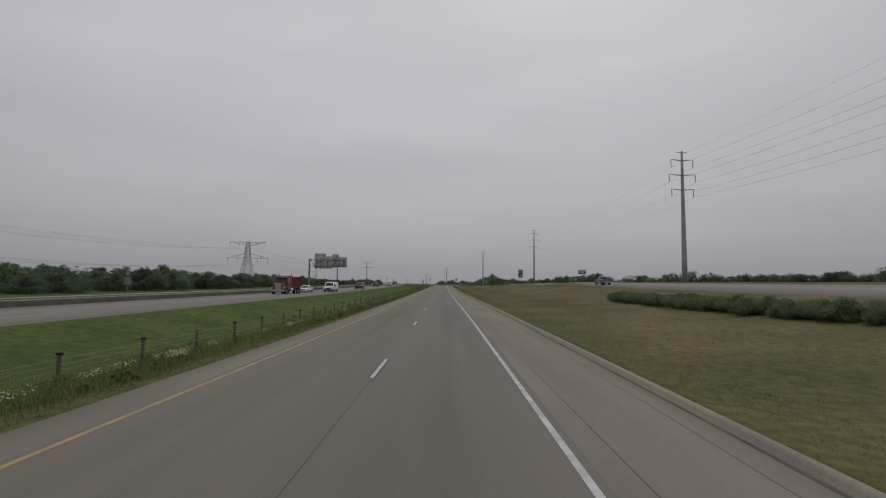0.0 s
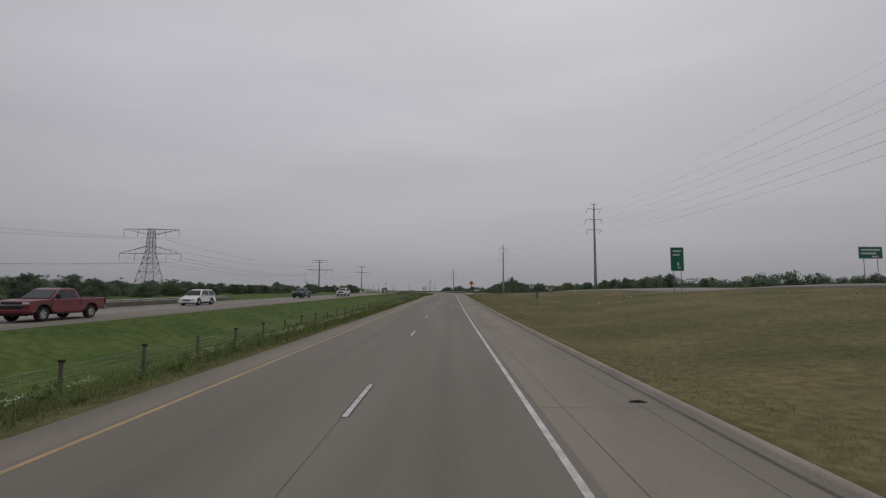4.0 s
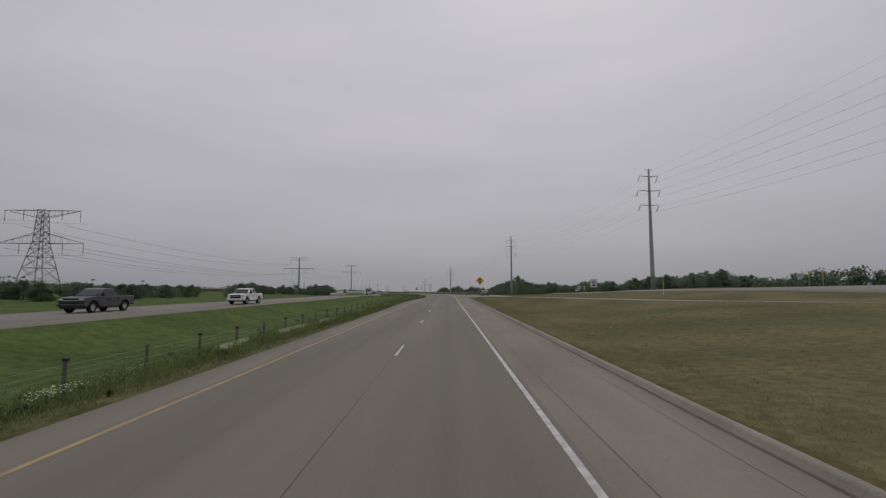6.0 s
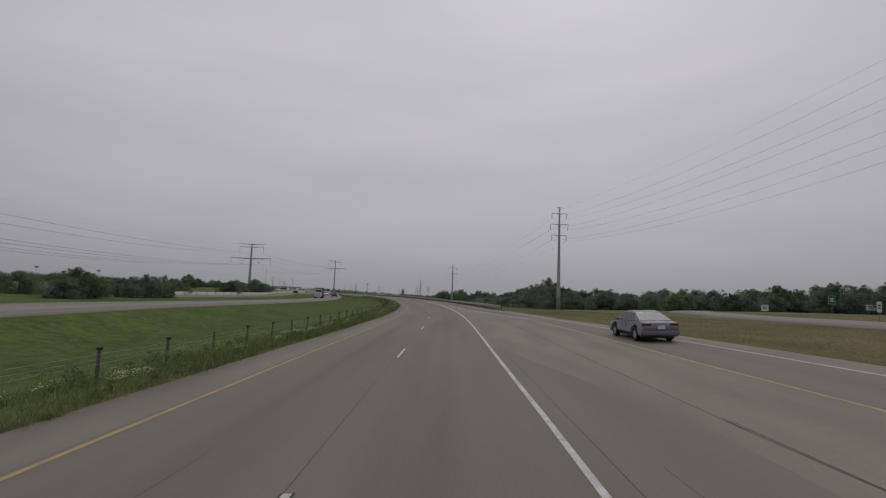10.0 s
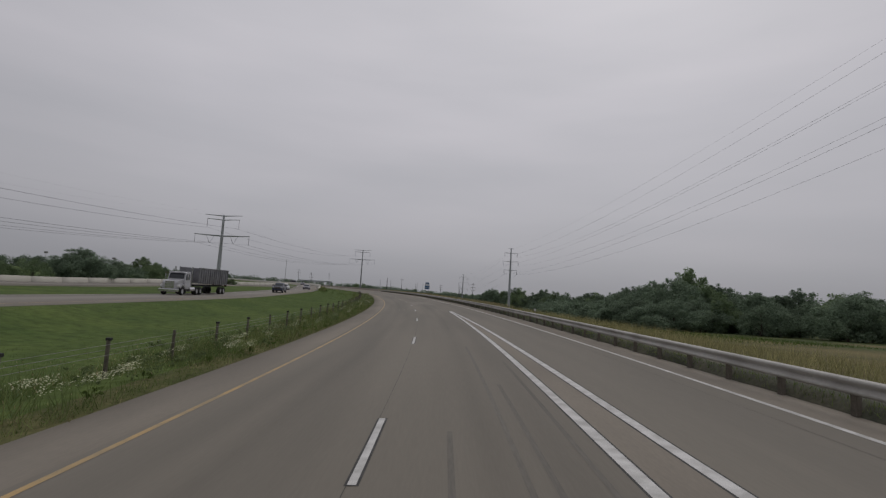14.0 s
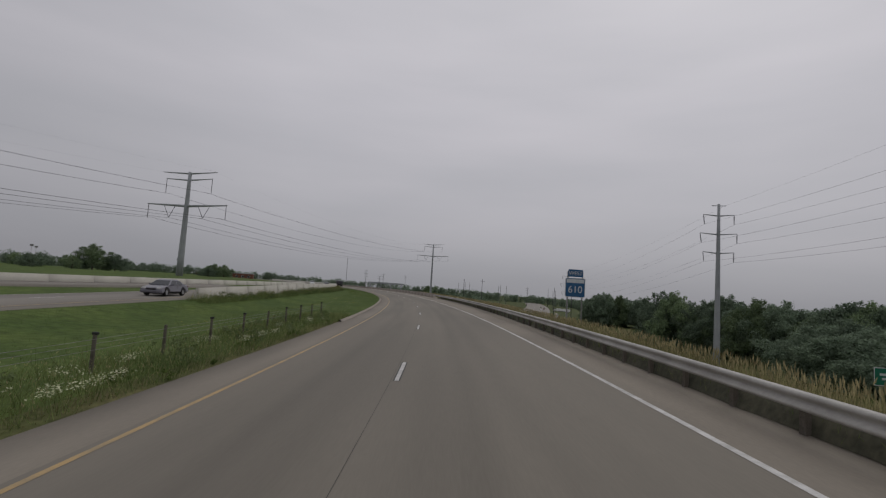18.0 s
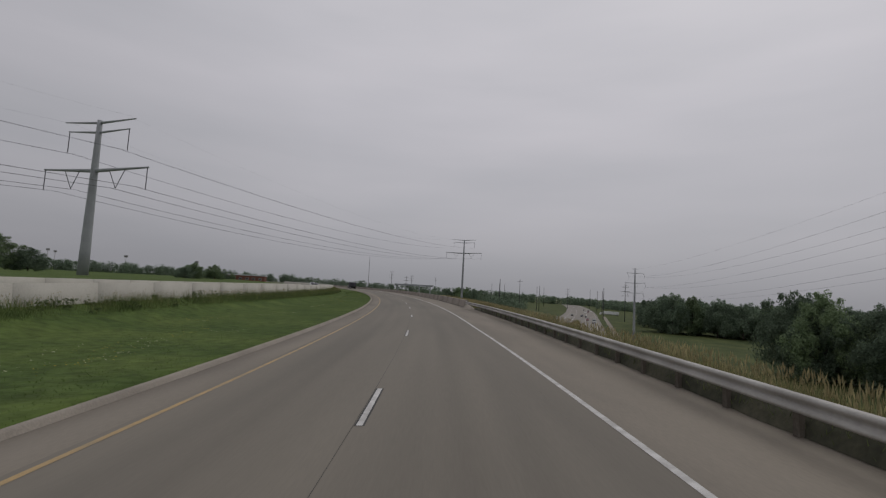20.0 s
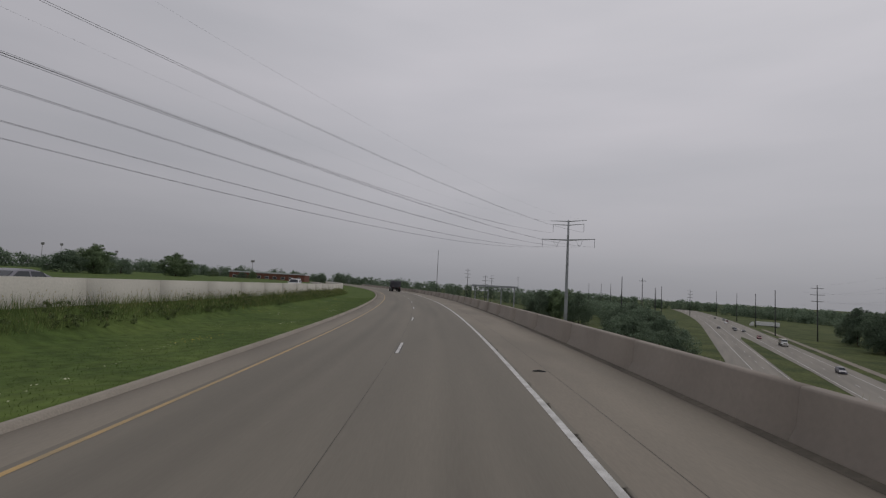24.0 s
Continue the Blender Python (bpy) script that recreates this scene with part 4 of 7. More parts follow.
def lattice_tower(at, height, turn=0.0):
    """Four-legged lattice pylon with two tiers of arms."""
    t_ = thing("lattice_tower", "grey steel lattice pylon behind the trees", "pylon", at=pose(*at, 0, 0, turn))
    waist, hw, bw = height * 0.62, 1.5, 4.6

    def half(z):
        return bw + (hw - bw) * z / waist if z < waist else hw - 0.5 * (z - waist) / (height - waist)

    corners = ((-1, -1), (1, -1), (1, 1), (-1, 1))
    levels = [0, 0.16, 0.31, 0.44, 0.54, 0.62, 0.70, 0.78, 0.86, 0.93, 1.0]
    for cx, cy in corners:
        bm = bmesh.new()
        for f0, f1 in ((0, 0.62), (0.62, 1.0)):
            z0, z1 = f0 * height, f1 * height
            add_tube(bm, (cx * half(z0), cy * half(z0), z0), (cx * half(z1), cy * half(z1), z1), 0.14, 0.11, 5)
        part("leg", bm, M_STEEL, t_)
    for q in range(4):
        a, b = corners[q], corners[(q + 1) % 4]
        bm = bmesh.new()
        for f0, f1 in zip(levels, levels[1:]):
            z0, z1 = f0 * height, f1 * height
            add_tube(bm, (a[0] * half(z0), a[1] * half(z0), z0), (b[0] * half(z1), b[1] * half(z1), z1), 0.07, 0.07, 4)
            add_tube(bm, (b[0] * half(z0), b[1] * half(z0), z0), (a[0] * half(z1), a[1] * half(z1), z1), 0.07, 0.07, 4)
            add_tube(bm, (a[0] * half(z1), a[1] * half(z1), z1), (b[0] * half(z1), b[1] * half(z1), z1), 0.06, 0.06, 4)
        part("bracing", bm, M_STEEL, t_)
    for z0, reach, depth in ((height - 0.2, 11.6, 2.4), (height * 0.60, 13.0, 3.4)):
        for side in (-1, 1):
            bm = bmesh.new()
            low = z0 - (depth if z0 > height * 0.8 else 0)
            high = z0 if z0 > height * 0.8 else z0 + depth
            for cy in (-0.9, 0.9):
                add_tube(bm, (side * half(high), cy, high), (side * reach, 0, z0), 0.09, 0.06, 4)
                add_tube(bm, (side * half(low), cy, low), (side * reach, 0, z0), 0.09, 0.06, 4)
                for f in (0.2, 0.4, 0.6, 0.8):
                    xh = side * (half(high) + (reach - half(high)) * f)
                    zz1, zz2 = high + (z0 - high) * f, low + (z0 - low) * f
                    add_tube(bm, (xh, cy * (1 - f), zz1), (xh, cy * (1 - f), zz2), 0.045, 0.045, 4)
            a_ = part("arm", bm, M_STEEL, t_)
            part("insulator", tube((side * reach * 0.98, 0, z0), (side * reach * 0.98, 0, z0 - 3.6), 0.08, 0.08, 6), M_INSUL, a_)
            part("insulator", tube((side * reach * 0.5, 0, z0), (side * reach * 0.5, 0, z0 - 3.2), 0.08, 0.08, 6), M_INSUL, a_)
    return t_


lat_g = ground_at(-131.8, 312)
lattice_tower((-131.8, 312, lat_g - 0.3), 28.3 - lat_g, turn=6)


# ---- cables ----
def cable(a, b, sag, r=0.035, group="power cables", label="thin grey overhead power cable between poles"):
    a, b = Vector(a), Vector(b)
    n = 28
    vs, fs = [], []
    across = Vector((b.y - a.y, a.x - b.x, 0)).normalized()
    for i in range(n + 1):
        f = i / n
        p = a.lerp(b, f) - Vector((0, 0, 4 * sag * f * (1 - f)))
        for q in range(4):
            w = q * math.pi / 2
            vs.append(p + across * (r * math.cos(w)) + Vector((0, 0, r * math.sin(w))))
        if i:
            for q in range(4):
                k_ = (q + 1) % 4
                fs.append((4 * i - 4 + q, 4 * i - 4 + k_, 4 * i + k_, 4 * i + q))
    ob = new("power_cable", mesh_of("power_cable", vs, fs, M_WIRE))
    tagged(ob, label, "power cable", group)
    return ob


line1 = ((54.5, -75.0, 34.0, 2.6, 3.4, 0.0),) + POLES + ((-36.0, 920.0, 13.0, 2.6, 3.4, 0.0),)
for (x0, y0, t0, a0, g0, w0), (x1, y1, t1, a1, g1, w1) in zip(line1, line1[1:]):
    for k, reach in enumerate((1.0, 1.2, 1.0)):
        for side in (-1, 1):
            dx = side * reach * 0.96
            cable((x0 + dx * a0 + w0, y0, t0 - 3.8 - k * g0), (x1 + dx * a1 + w1, y1, t1 - 3.8 - k * g1), 3.2, 0.013, "cables of the pole line")
    cable((x0 + 1.0, y0, t0 - 0.3), (x1 + 1.0, y1, t1 - 0.3), 2.2, 0.009, "cables of the pole line")
line2 = ((-131.8, 312.0, 29.2),) + TOWERS
for (x0, y0, t0), (x1, y1, t1) in zip(line2, line2[1:]):
    for dz, dx, sag in ((-0.1, -8.8, 7.0), (-0.1, 8.8, 7.0), (6.2, -7.5, 4.7), (6.2, 7.5, 4.0), (13.4, -12.8, 5.4), (13.4, -5.6, 5.0), (13.4, 5.6, 4.6), (13.4, 12.8, 4.2)):
        for off in ((-0.22, 0.22) if dz > 0 else (0.0,)):
            cable((x0 + dx * 0.95 + off, y0, t0 - dz), (x1 + dx + off, y1, t1 - dz), sag, 0.019 if dz > 0 else 0.006, "cables of the second line")
for dx in (-11.3, -5.8, 5.8, 11.3):
    for dz in (3.4, 14.0):
        cable((-135.6 + dx, 321, 28.0 - dz), (-170 + dx, 60, 29.0 - dz), 6.0, 0.02, "cables of the second line")


# ---- signs ----
def lettering(text, size, mat, parent, at, name="lettering"):
    """Words in the built-in font, as a thin mesh that faces -y."""
    cu = bpy.data.curves.new("words", "FONT")
    cu.body = text
    cu.size = size
    cu.align_x = "CENTER"
    cu.align_y = "CENTER"
    cu.extrude = 0.003
    tmp = bpy.data.objects.new("words", cu)
    me = bpy.data.meshes.new_from_object(tmp)
    me.materials.clear()
    me.materials.append(mat)
    bpy.data.objects.remove(tmp)
    ob = new(name, me)
    ob.parent = parent
    ob.matrix_local = pose(*at, 90, 0, 0)
    return ob


def rounded_panel(w, h, thick=0.02, r=0.06, centre=(0, 0, 0)):
    bm = bmesh.new()
    pts = []
    for cx, cz, a0 in ((w / 2 - r, h / 2 - r, 0), (-w / 2 + r, h / 2 - r, 90), (-w / 2 + r, -h / 2 + r, 180), (w / 2 - r, -h / 2 + r, 270)):
        for q in range(4):
            a = radians(a0 + 30 * q)
            pts.append((cx + r * math.cos(a), cz + r * math.sin(a)))
    f = bm.faces.new([bm.verts.new((centre[0] + x, centre[1], centre[2] + z)) for x, z in pts])
    out = bmesh.ops.extrude_face_region(bm, geom=[f])
    bmesh.ops.translate(bm, vec=(0, thick, 0), verts=[v for v in out["geom"] if isinstance(v, bmesh.types.BMVert)])
    bmesh.ops.recalc_face_normals(bm, faces=bm.faces[:])
    return bm


def road_sign(at, w, h, mat, label, turn=0.0, lift=2.1, legs=1, bars=(), border=True, words=(), group="road signs", rim=None):
    """A flat panel on posts, facing -y before its turn."""
    t_ = thing("road_sign", label, "road sign", group, at=pose(*at, 0, 0, turn))
    xs = (0,) if legs == 1 else (-w * 0.28, w * 0.28)
    for x in xs:
        part("post", box((0.06, 0.05, lift + h), (x, 0.05, (lift + h) / 2 - 0.15), bevel=0.008), M_STEEL, t_)
    if border:
        part("border", rounded_panel(w, h, 0.02, 0.05, (0, -0.004, lift + h / 2)), rim or M_WHITESIGN, t_)
        p_ = part("panel", rounded_panel(w * 0.95, h - 0.05 * w, 0.02, 0.04, (0, -0.010, lift + h / 2)), mat, t_)
    else:
        p_ = part("panel", rounded_panel(w, h, 0.02, 0.04, (0, -0.010, lift + h / 2)), mat, t_)
    for x, z, bw, bh, bmat in bars:
        part("legend_bar", box((bw, 0.006, bh), (x, -0.014, lift + z)), bmat, p_)
    for text, size, x, z, tm in words:
        lettering(text, size, tm, p_, (x, -0.015, lift + z))
    return t_


def hd(s):
    return math.degrees(float(heading(s)[0]))


# large green guide signs by the frontage road
def on_land(x, y, lift=0.0):
    return (x, y, ground_at(x, y) + lift)


road_sign(on_land(25.5, 166.2), 1.55, 2.8, M_GREENSIGN, "tall green guide sign with white legend on posts", 0, 2.6, 2,
          bars=((0, 2.35, 1.0, 0.16, M_WHITESIGN), (-0.1, 1.9, 0.8, 0.16, M_WHITESIGN), (0.1, 0.85, 0.2, 0.45, M_WHITESIGN), (0.2, 0.4, 0.36, 0.14, M_WHITESIGN)))
road_sign(on_land(46.4, 164.5), 2.7, 1.4, M_GREENSIGN, "wide green guide sign with white legend in grass", 0, 2.9, 2,
          bars=((0, 1.02, 2.1, 0.2, M_WHITESIGN), (-0.2, 0.62, 1.7, 0.2, M_WHITESIGN), (0.5, 0.26, 0.7, 0.16, M_WHITESIGN)))
# mile marker
p = spot(166, 12.2)
road_sign((p.x, p.y, p.z), 0.34, 0.76, M_GREENSIGN, "small green mile marker on a thin post", 0, 0.95, 1,
          words=(("MILE", 0.13, 0, 0.63, M_WHITESIGN), ("2", 0.42, 0, 0.28, M_WHITESIGN)))
# merge warning: yellow diamond with a joining arrow
dm = thing("warning_sign", "yellow diamond merge sign on a grass island", "road sign", "road signs", at=pose(5.0, 264.8, ground_at(5.0, 264.8) - 0.1, 0, 0, 0))
dg = 4.62 - ground_at(5.0, 264.8) + 0.1
part("post", box((0.07, 0.06, dg + 0.3), (0, 0.05, (dg + 0.3) / 2), bevel=0.008), M_STEEL, dm)
rot45 = Matrix.Rotation(radians(45), 4, "Y")
for nm, sz, yy, mt in (("border", 1.22, 0.0, M_BLACK), ("panel", 1.18, -0.008, M_YELLOWSIGN)):
    bm = rounded_panel(sz, sz, 0.02, 0.07)
    bmesh.ops.transform(bm, matrix=Matrix.Translation((0, yy, dg - 0.36)) @ rot45, verts=bm.verts[:])
    dp = part(nm, bm, mt, dm)
bm = bmesh.new()
add_box(bm, (0.13, 0.006, 0.78), (-0.02, -0.013, dg - 0.45))
v = [bm.verts.new((x, -0.015, dg + z)) for x, z in ((-0.24, -0.10), (0.20, -0.10), (-0.02, 0.22))]
bm.faces.new(v)
add_box(bm, (0.10, 0.006, 0.40), (0.13, -0.013, dg - 0.60), Matrix.Rotation(radians(-35), 4, "Y"))
part("arrow", bm, M_BLACK, dp, "black merge arrow")
# small signs on the rise beside the ramp
road_sign(on_land(18.8, 230.2), 0.95, 1.15, M_WHITESIGN, "white regulatory sign with dark legend on post", 0, 1.6, 1, border=False,
          bars=((0, 0.85, 0.6, 0.10, M_BLACK), (0, 0.62, 0.5, 0.10, M_BLACK), (0, 0.30, 0.4, 0.22, M_BLACK)))
for x, y, w, h, lift, mt, lab in ((46.0, 342, 1.1, 0.95, 0.5, M_WHITESIGN, "low white sign board with dark legend"), (64.0, 352, 1.2, 1.5, 1.6, M_GREENSIGN, "pale-edged green sign at the wood's edge"),
                                  (88.0, 372, 2.2, 1.2, 1.3, M_WHITESIGN, "white roadside board by the far trees"), (91.5, 371, 1.7, 1.2, 1.3, M_BLUESIGN, "blue roadside board by the far trees"),
                                  (42.0, 318, 0.5, 1.1, 1.0, M_WHITESIGN, "narrow white marker sign on post"), (38.0, 309, 0.9, 0.9, 1.2, M_WHITESIGN, "square white sign on thin post"),
                                  (70.5, 262, 1.0, 1.2, 1.6, M_WHITESIGN, "white sign facing the frontage road")):
    road_sign(on_land(x, y), w, h, mt, lab, 0, lift, 2 if w > 1.4 else 1, bars=((0, h * 0.65, w * 0.6, h * 0.12, M_BLACK if mt is M_WHITESIGN else M_WHITESIGN), (0, h * 0.4, w * 0.5, h * 0.12, M_BLACK if mt is M_WHITESIGN else M_WHITESIGN)), border=mt is not M_WHITESIGN)
# whip markers with yellow flags
for x, y in ((52.0, 232), (53.0, 236), (31.0, 236), (54.5, 214)):
    m_ = thing("marker_post", "thin white marker post with yellow sleeve", "marker post", "marker posts", at=pose(*on_land(x, y), 0, 2, 0))
    part("rod", tube((0, 0, -0.2), (0, 0, 1.3), 0.03, 0.03, 6), M_WHITESIGN, m_)
    part("sleeve", tube((0, 0, 1.3), (0, 0, 2.3), 0.06, 0.08, 8), M_YELLOWSIGN, m_, "yellow sleeve")
# delineators behind the guardrail
for s in (334, 352, 361, 410, 452, 459, 500, 548):
    u = float(table(s, RAIL_U)) + 1.2
    x, y = place(s, u)
    z = float(road_z(s, u)[0])
    m_ = thing("delineator", "small white marker plate behind the guardrail", "marker post", "delineators", at=pose(float(x), float(y), z - 0.1, 0, 0, hd(s)))
    part("stake", box((0.05, 0.03, 1.0), (0, 0, 0.4)), M_STEEL, m_)
    part("plate", box((0.13, 0.012, 0.17), (0, -0.03, 0.90), bevel=0.004), M_WHITESIGN, m_)
# numbered route sign: blue shield under a direction plate
s6 = 504
x6, y6 = place(s6, 10.4)
g6 = float(ground_z(s6, 10.4))
rs = thing("route_sign", "blue numbered route sign with plate above, on posts", "road sign", "road signs", at=pose(float(x6), float(y6), g6 - 0.2, 0, 0, hd(s6)))
base6 = 2.35 - g6 + 0.2
for x in (-0.5, 0.5):
    part("post", box((0.07, 0.06, base6 + 1.75), (x, 0.06, (base6 + 1.75) / 2)), M_STEEL, rs)
part("border", rounded_panel(1.36, 1.30, 0.02, 0.1, (0, -0.004, base6 + 0.65)), M_WHITESIGN, rs)
rp = part("panel", rounded_panel(1.28, 1.22, 0.02, 0.09, (0, -0.010, base6 + 0.65)), M_BLUESIGN, rs)
lettering("610", 0.66, M_WHITESIGN, rp, (0, -0.016, base6 + 0.50))
part("top_band", box((1.2, 0.006, 0.26), (0, -0.014, base6 + 1.09)), M_SIGNBACK, rp, "dull olive-grey band")
tp = part("top_plate", rounded_panel(1.0, 0.5, 0.02, 0.05, (0, -0.010, base6 + 1.62)), M_BLUESIGN, rs)
lettering("WEST", 0.36, M_WHITESIGN, tp, (0, -0.016, base6 + 1.6))
# green sign below the bank
x7, y7 = 1.6, 522.7
g7 = ground_at(x7, y7)
road_sign((x7, y7, g7), 2.4, 1.6, M_GREENSIGN, "green guide sign standing low among dry grass", 10, -3.75 - g7, 2,
          bars=((0, 1.0, 1.5, 0.2, M_WHITESIGN), (0, 0.62, 1.1, 0.2, M_WHITESIGN)))

# ---- cantilever sign gantry, seen from behind ----
gan = thing("sign_gantry", "grey cantilever gantry carrying backs of road signs", "sign gantry", at=pose(-38.5, 132.4, -0.5, 0, 0, 0))
part("column", taper(9.15, 0.27, 0.23), M_STEEL, gan, smooth=True)
part("base_plate", box((1.1, 1.1, 0.12), (0, 0, 0.06), bevel=0.02), M_STEEL, gan)
for z in (7.15, 8.9):
    for y in (-0.45, 0.45):
        part("chord", tube((0, y, z), (10.2, y, z), 0.075, 0.075, 8), M_STEEL, gan)
for i in range(8):
    for y in (-0.45, 0.45):
        a, b = (7.15, 8.9) if i % 2 else (8.9, 7.15)
        part("brace", tube((0.3 + 1.24 * i, y, a), (0.3 + 1.24 * (i + 1), y, b), 0.045, 0.045, 6), M_STEEL, gan)
for x0, x1, z0, z1 in ((1.2, 4.45, 6.5, 10.7), (4.45, 6.15, 6.5, 9.97), (6.15, 8.05, 6.85, 10.5), (8.05, 10.3, 6.9, 9.75)):
    sp = part("sign_back", box((x1 - x0 - 0.04, 0.05, z1 - z0), ((x0 + x1) / 2, 0.75, (z0 + z1) / 2), bevel=0.01), M_SIGNBACK, gan)
    n = int((z1 - z0) / 0.32)
    for q in range(n):
        part("rib", box((x1 - x0 - 0.1, 0.05, 0.035), ((x0 + x1) / 2, 0.71, z0 + 0.16 + q * 0.32)), M_STEEL, sp)
for x, z0, z1 in ((1.6, 6.3, 9.6), (3.0, 6.3, 9.6), (3.75, 8.4, 10.6), (4.9, 6.4, 9.6), (6.3, 6.7, 10.2), (6.9, 6.7, 9.5), (7.3, 8.3, 10.3), (8.1, 6.7, 9.4), (9.5, 6.7, 9.4)):
    part("stringer", box((0.16, 0.14, z1 - z0), (x, 0.60, (z0 + z1) / 2), bevel=0.01), M_STEEL, gan)

# grey back of a small sign across the oncoming lanes
b_ = thing("road_sign", "bare grey back of a sign beside guardrail", "road sign", "road signs", at=pose(-44.5, 66, 0.4, 0, 0, 0))
part("post", box((0.09, 0.09, 2.2), (0, 0, 1.1)), M_STEEL, b_)
part("panel", rounded_panel(0.95, 1.1, 0.03, 0.05, (0, -0.05, 1.75)), M_STEEL, b_)


# ---- distant poles, masts, field lights ----
def plain_pole(x, y, top, base, arms=(), group="distant poles", label="thin distant utility pole on the skyline", r=0.32, name="utility_pole", mat=None):
    base = min(base, ground_at(x, y) - 0.3)
    t_ = thing(name, label, "utility pole", group, at=pose(x, y, base, 0, 0, 0))
    part("shaft", taper(top - base, r, r * 0.55, 8, 2), mat or M_POLEDARK, t_, smooth=True)
    for dz, half in arms:
        part("arm", box((2 * half, 0.22, 0.24), (0, 0, top - base - dz), bevel=0.02), mat or M_POLEDARK, t_)
    return t_


three = ((1.6, 2.6), (5.0, 3.1), (8.4, 2.6))
plain_pole(-245.8, 892.7, 26.4, -2.0, label="tall slender mast beyond the bend", name="mast", r=0.25)
for x, y, top, base, arms in ((-120.1, 864.1, 11.7, -9, ()), (-118.7, 934.9, 14.0, -9, ((2.0, 2.2),)), (-32.5, 918.2, 12.7, -10.5, three), (-52.0, 1026, 8.6, -10.5, ()),
                              (-48.8, 935.6, 9.6, -11, ()), (-115, 1026, 11.0, -9, ()), (-122, 1055, 10.0, -9, ()), (-280, 1009, 19.6, -4, three), (-409, 1490, 27.6, -4, three),
                              (-262, 1010, 14.0, -4, three), (-160, 1060, 12.0, -7, ()), (-180, 1120, 13.0, -7, ()), (-100, 1180, 12.0, -9, three), (-75, 1260, 13.0, -9, ()),
                              (-210, 1200, 14.0, -6, ()), (-140, 1240, 13.0, -8, ()), (-330, 1180, 20.0, -4, three), (-60, 1120, 9.0, -10, ())):
    plain_pole(x, y, top, base, arms)
for x, y, top in ((-656, 836.6, 23.6), (-642, 868.7, 22.1), (-600, 800.0, 21.0), (-560, 900.0, 19.0), (-690, 905.0, 22.0), (-520, 960.0, 18.0)):
    t_ = plain_pole(x, y, top, -3.5, label="sports field light mast far beyond trees", group="field lights", name="light_mast", mat=M_STEEL)
    part("lamp_rack", box((5.2, 0.8, 2.2), (0, 0, top + 3.5), bevel=0.1), M_STEEL, t_)
# broad shelter roof on posts, far left
sh = thing("shelter", "pale flat-roofed tower shelter beyond the trees", "shelter", at=pose(-560, 742, 0, 0, 0, 20))
part("roof", box((16, 12, 1.6), (0, 0, 19.0), bevel=0.3), M_SIGNBACK, sh)
for x in (-5, 5):
    for y in (-4, 4):
        part("post", box((0.8, 0.8, 19), (x, y, 9.2)), M_SIGNBACK, sh)

# ---- far building of red brick ----
M_BRICK = material("red_brick_wall", (0.20, 0.085, 0.062), 0.9, dark=(0.14, 0.06, 0.045), scale=0.8, fine=10)
bx, by = -318.0, 812.0
hs = thing("brick_building", "low red brick building behind the trees", "building", at=pose(bx, by, -1.0, 0, 0, 35))
part("wall", box((44, 16, 5.0), (0, 0, 2.5)), M_BRICK, hs)
part("roof", box((45, 17, 0.7), (0, 0, 5.35), bevel=0.05), M_SIGNBACK, hs)
for i in range(9):
    w_ = part("window", box((2.2, 0.14, 1.5), (-19 + 4.7 * i, -8.05, 2.6)), M_SIGNBACK, hs)
    part("pane", box((1.9, 0.06, 1.2), (-19 + 4.7 * i, -8.12, 2.6)), M_GLASS, w_)

# ---- far overpass ----
ob_ = thing("overpass", "grey concrete overpass far beyond the bend", "bridge", at=pose(-284.4, 1085, -16, 0, 0, 23.2))
part("deck", box((50, 8, 1.1), (0, 0, 20.0), bevel=0.1), M_POLE, ob_)
part("railing", box((50, 0.3, 0.9), (0, -3.8, 21.0)), M_POLE, ob_)
for i in range(4):
    part("pier", box((1.1, 5, 19.8), (-21 + 14 * i, 0, 9.7), bevel=0.1), M_POLE, ob_)

# ---- the lower freeway ----
def low_strip(name, y0, y1, a, b, z, mat, step=10.0):
    ys = np.arange(y0, y1 + step, step)
    cx = low_line(ys)
    fa = a(ys) if callable(a) else a
    fb = b(ys) if callable(b) else b
    va = np.stack([cx + fa, ys, np.full(len(ys), z)], 1)
    vb = np.stack([cx + fb, ys, np.full(len(ys), z)], 1)
    v = np.stack([va, vb], 1).reshape(-1, 3)
    i = np.arange(len(ys) - 1)
    faces = np.stack([2 * i, 2 * i + 1, 2 * i + 3, 2 * i + 2], 1)
    uv = np.stack([v[:, 0], v[:, 1]], 1)
    return new(name, mesh_of(name, v, faces, mat, uv))


low_bed = low_strip("lower_ground", 592, 1500, -24, 28, LOW_Z - 0.08, M_LOWGROUND)
tagged(low_bed, "green verge beside the lower freeway", "ground", kind="structure")
low_a = low_strip("lower_road_west", 592, 1500, -16.0, lambda y: np.interp(y, (600, 773, 885, 900), (-3.4, -3.4, -2.4, -0.4)), LOW_Z, M_FARROAD)
low_b = low_strip("lower_road_east", 592, 1500, lambda y: np.interp(y, (600, 773, 885, 900), (4.4, 4.2, 1.2, -0.4)), lambda y: np.interp(y, (780, 876, 953), (16.9, 16.4, 15.3)), LOW_Z, M_FARROAD)
for o in (low_a, low_b):
    tagged(o, "pale grey carriageway of the lower freeway", "road", kind="structure")
for o, us in ((low_a, (-10.6, -4.2)), (low_b, (5.4, 13.2))):
    for u0 in us:
        q = low_strip("edge_line", 592, 1500, u0 - 0.1, u0 + 0.1, LOW_Z + 0.02, M_WHITE)
        q.parent = o
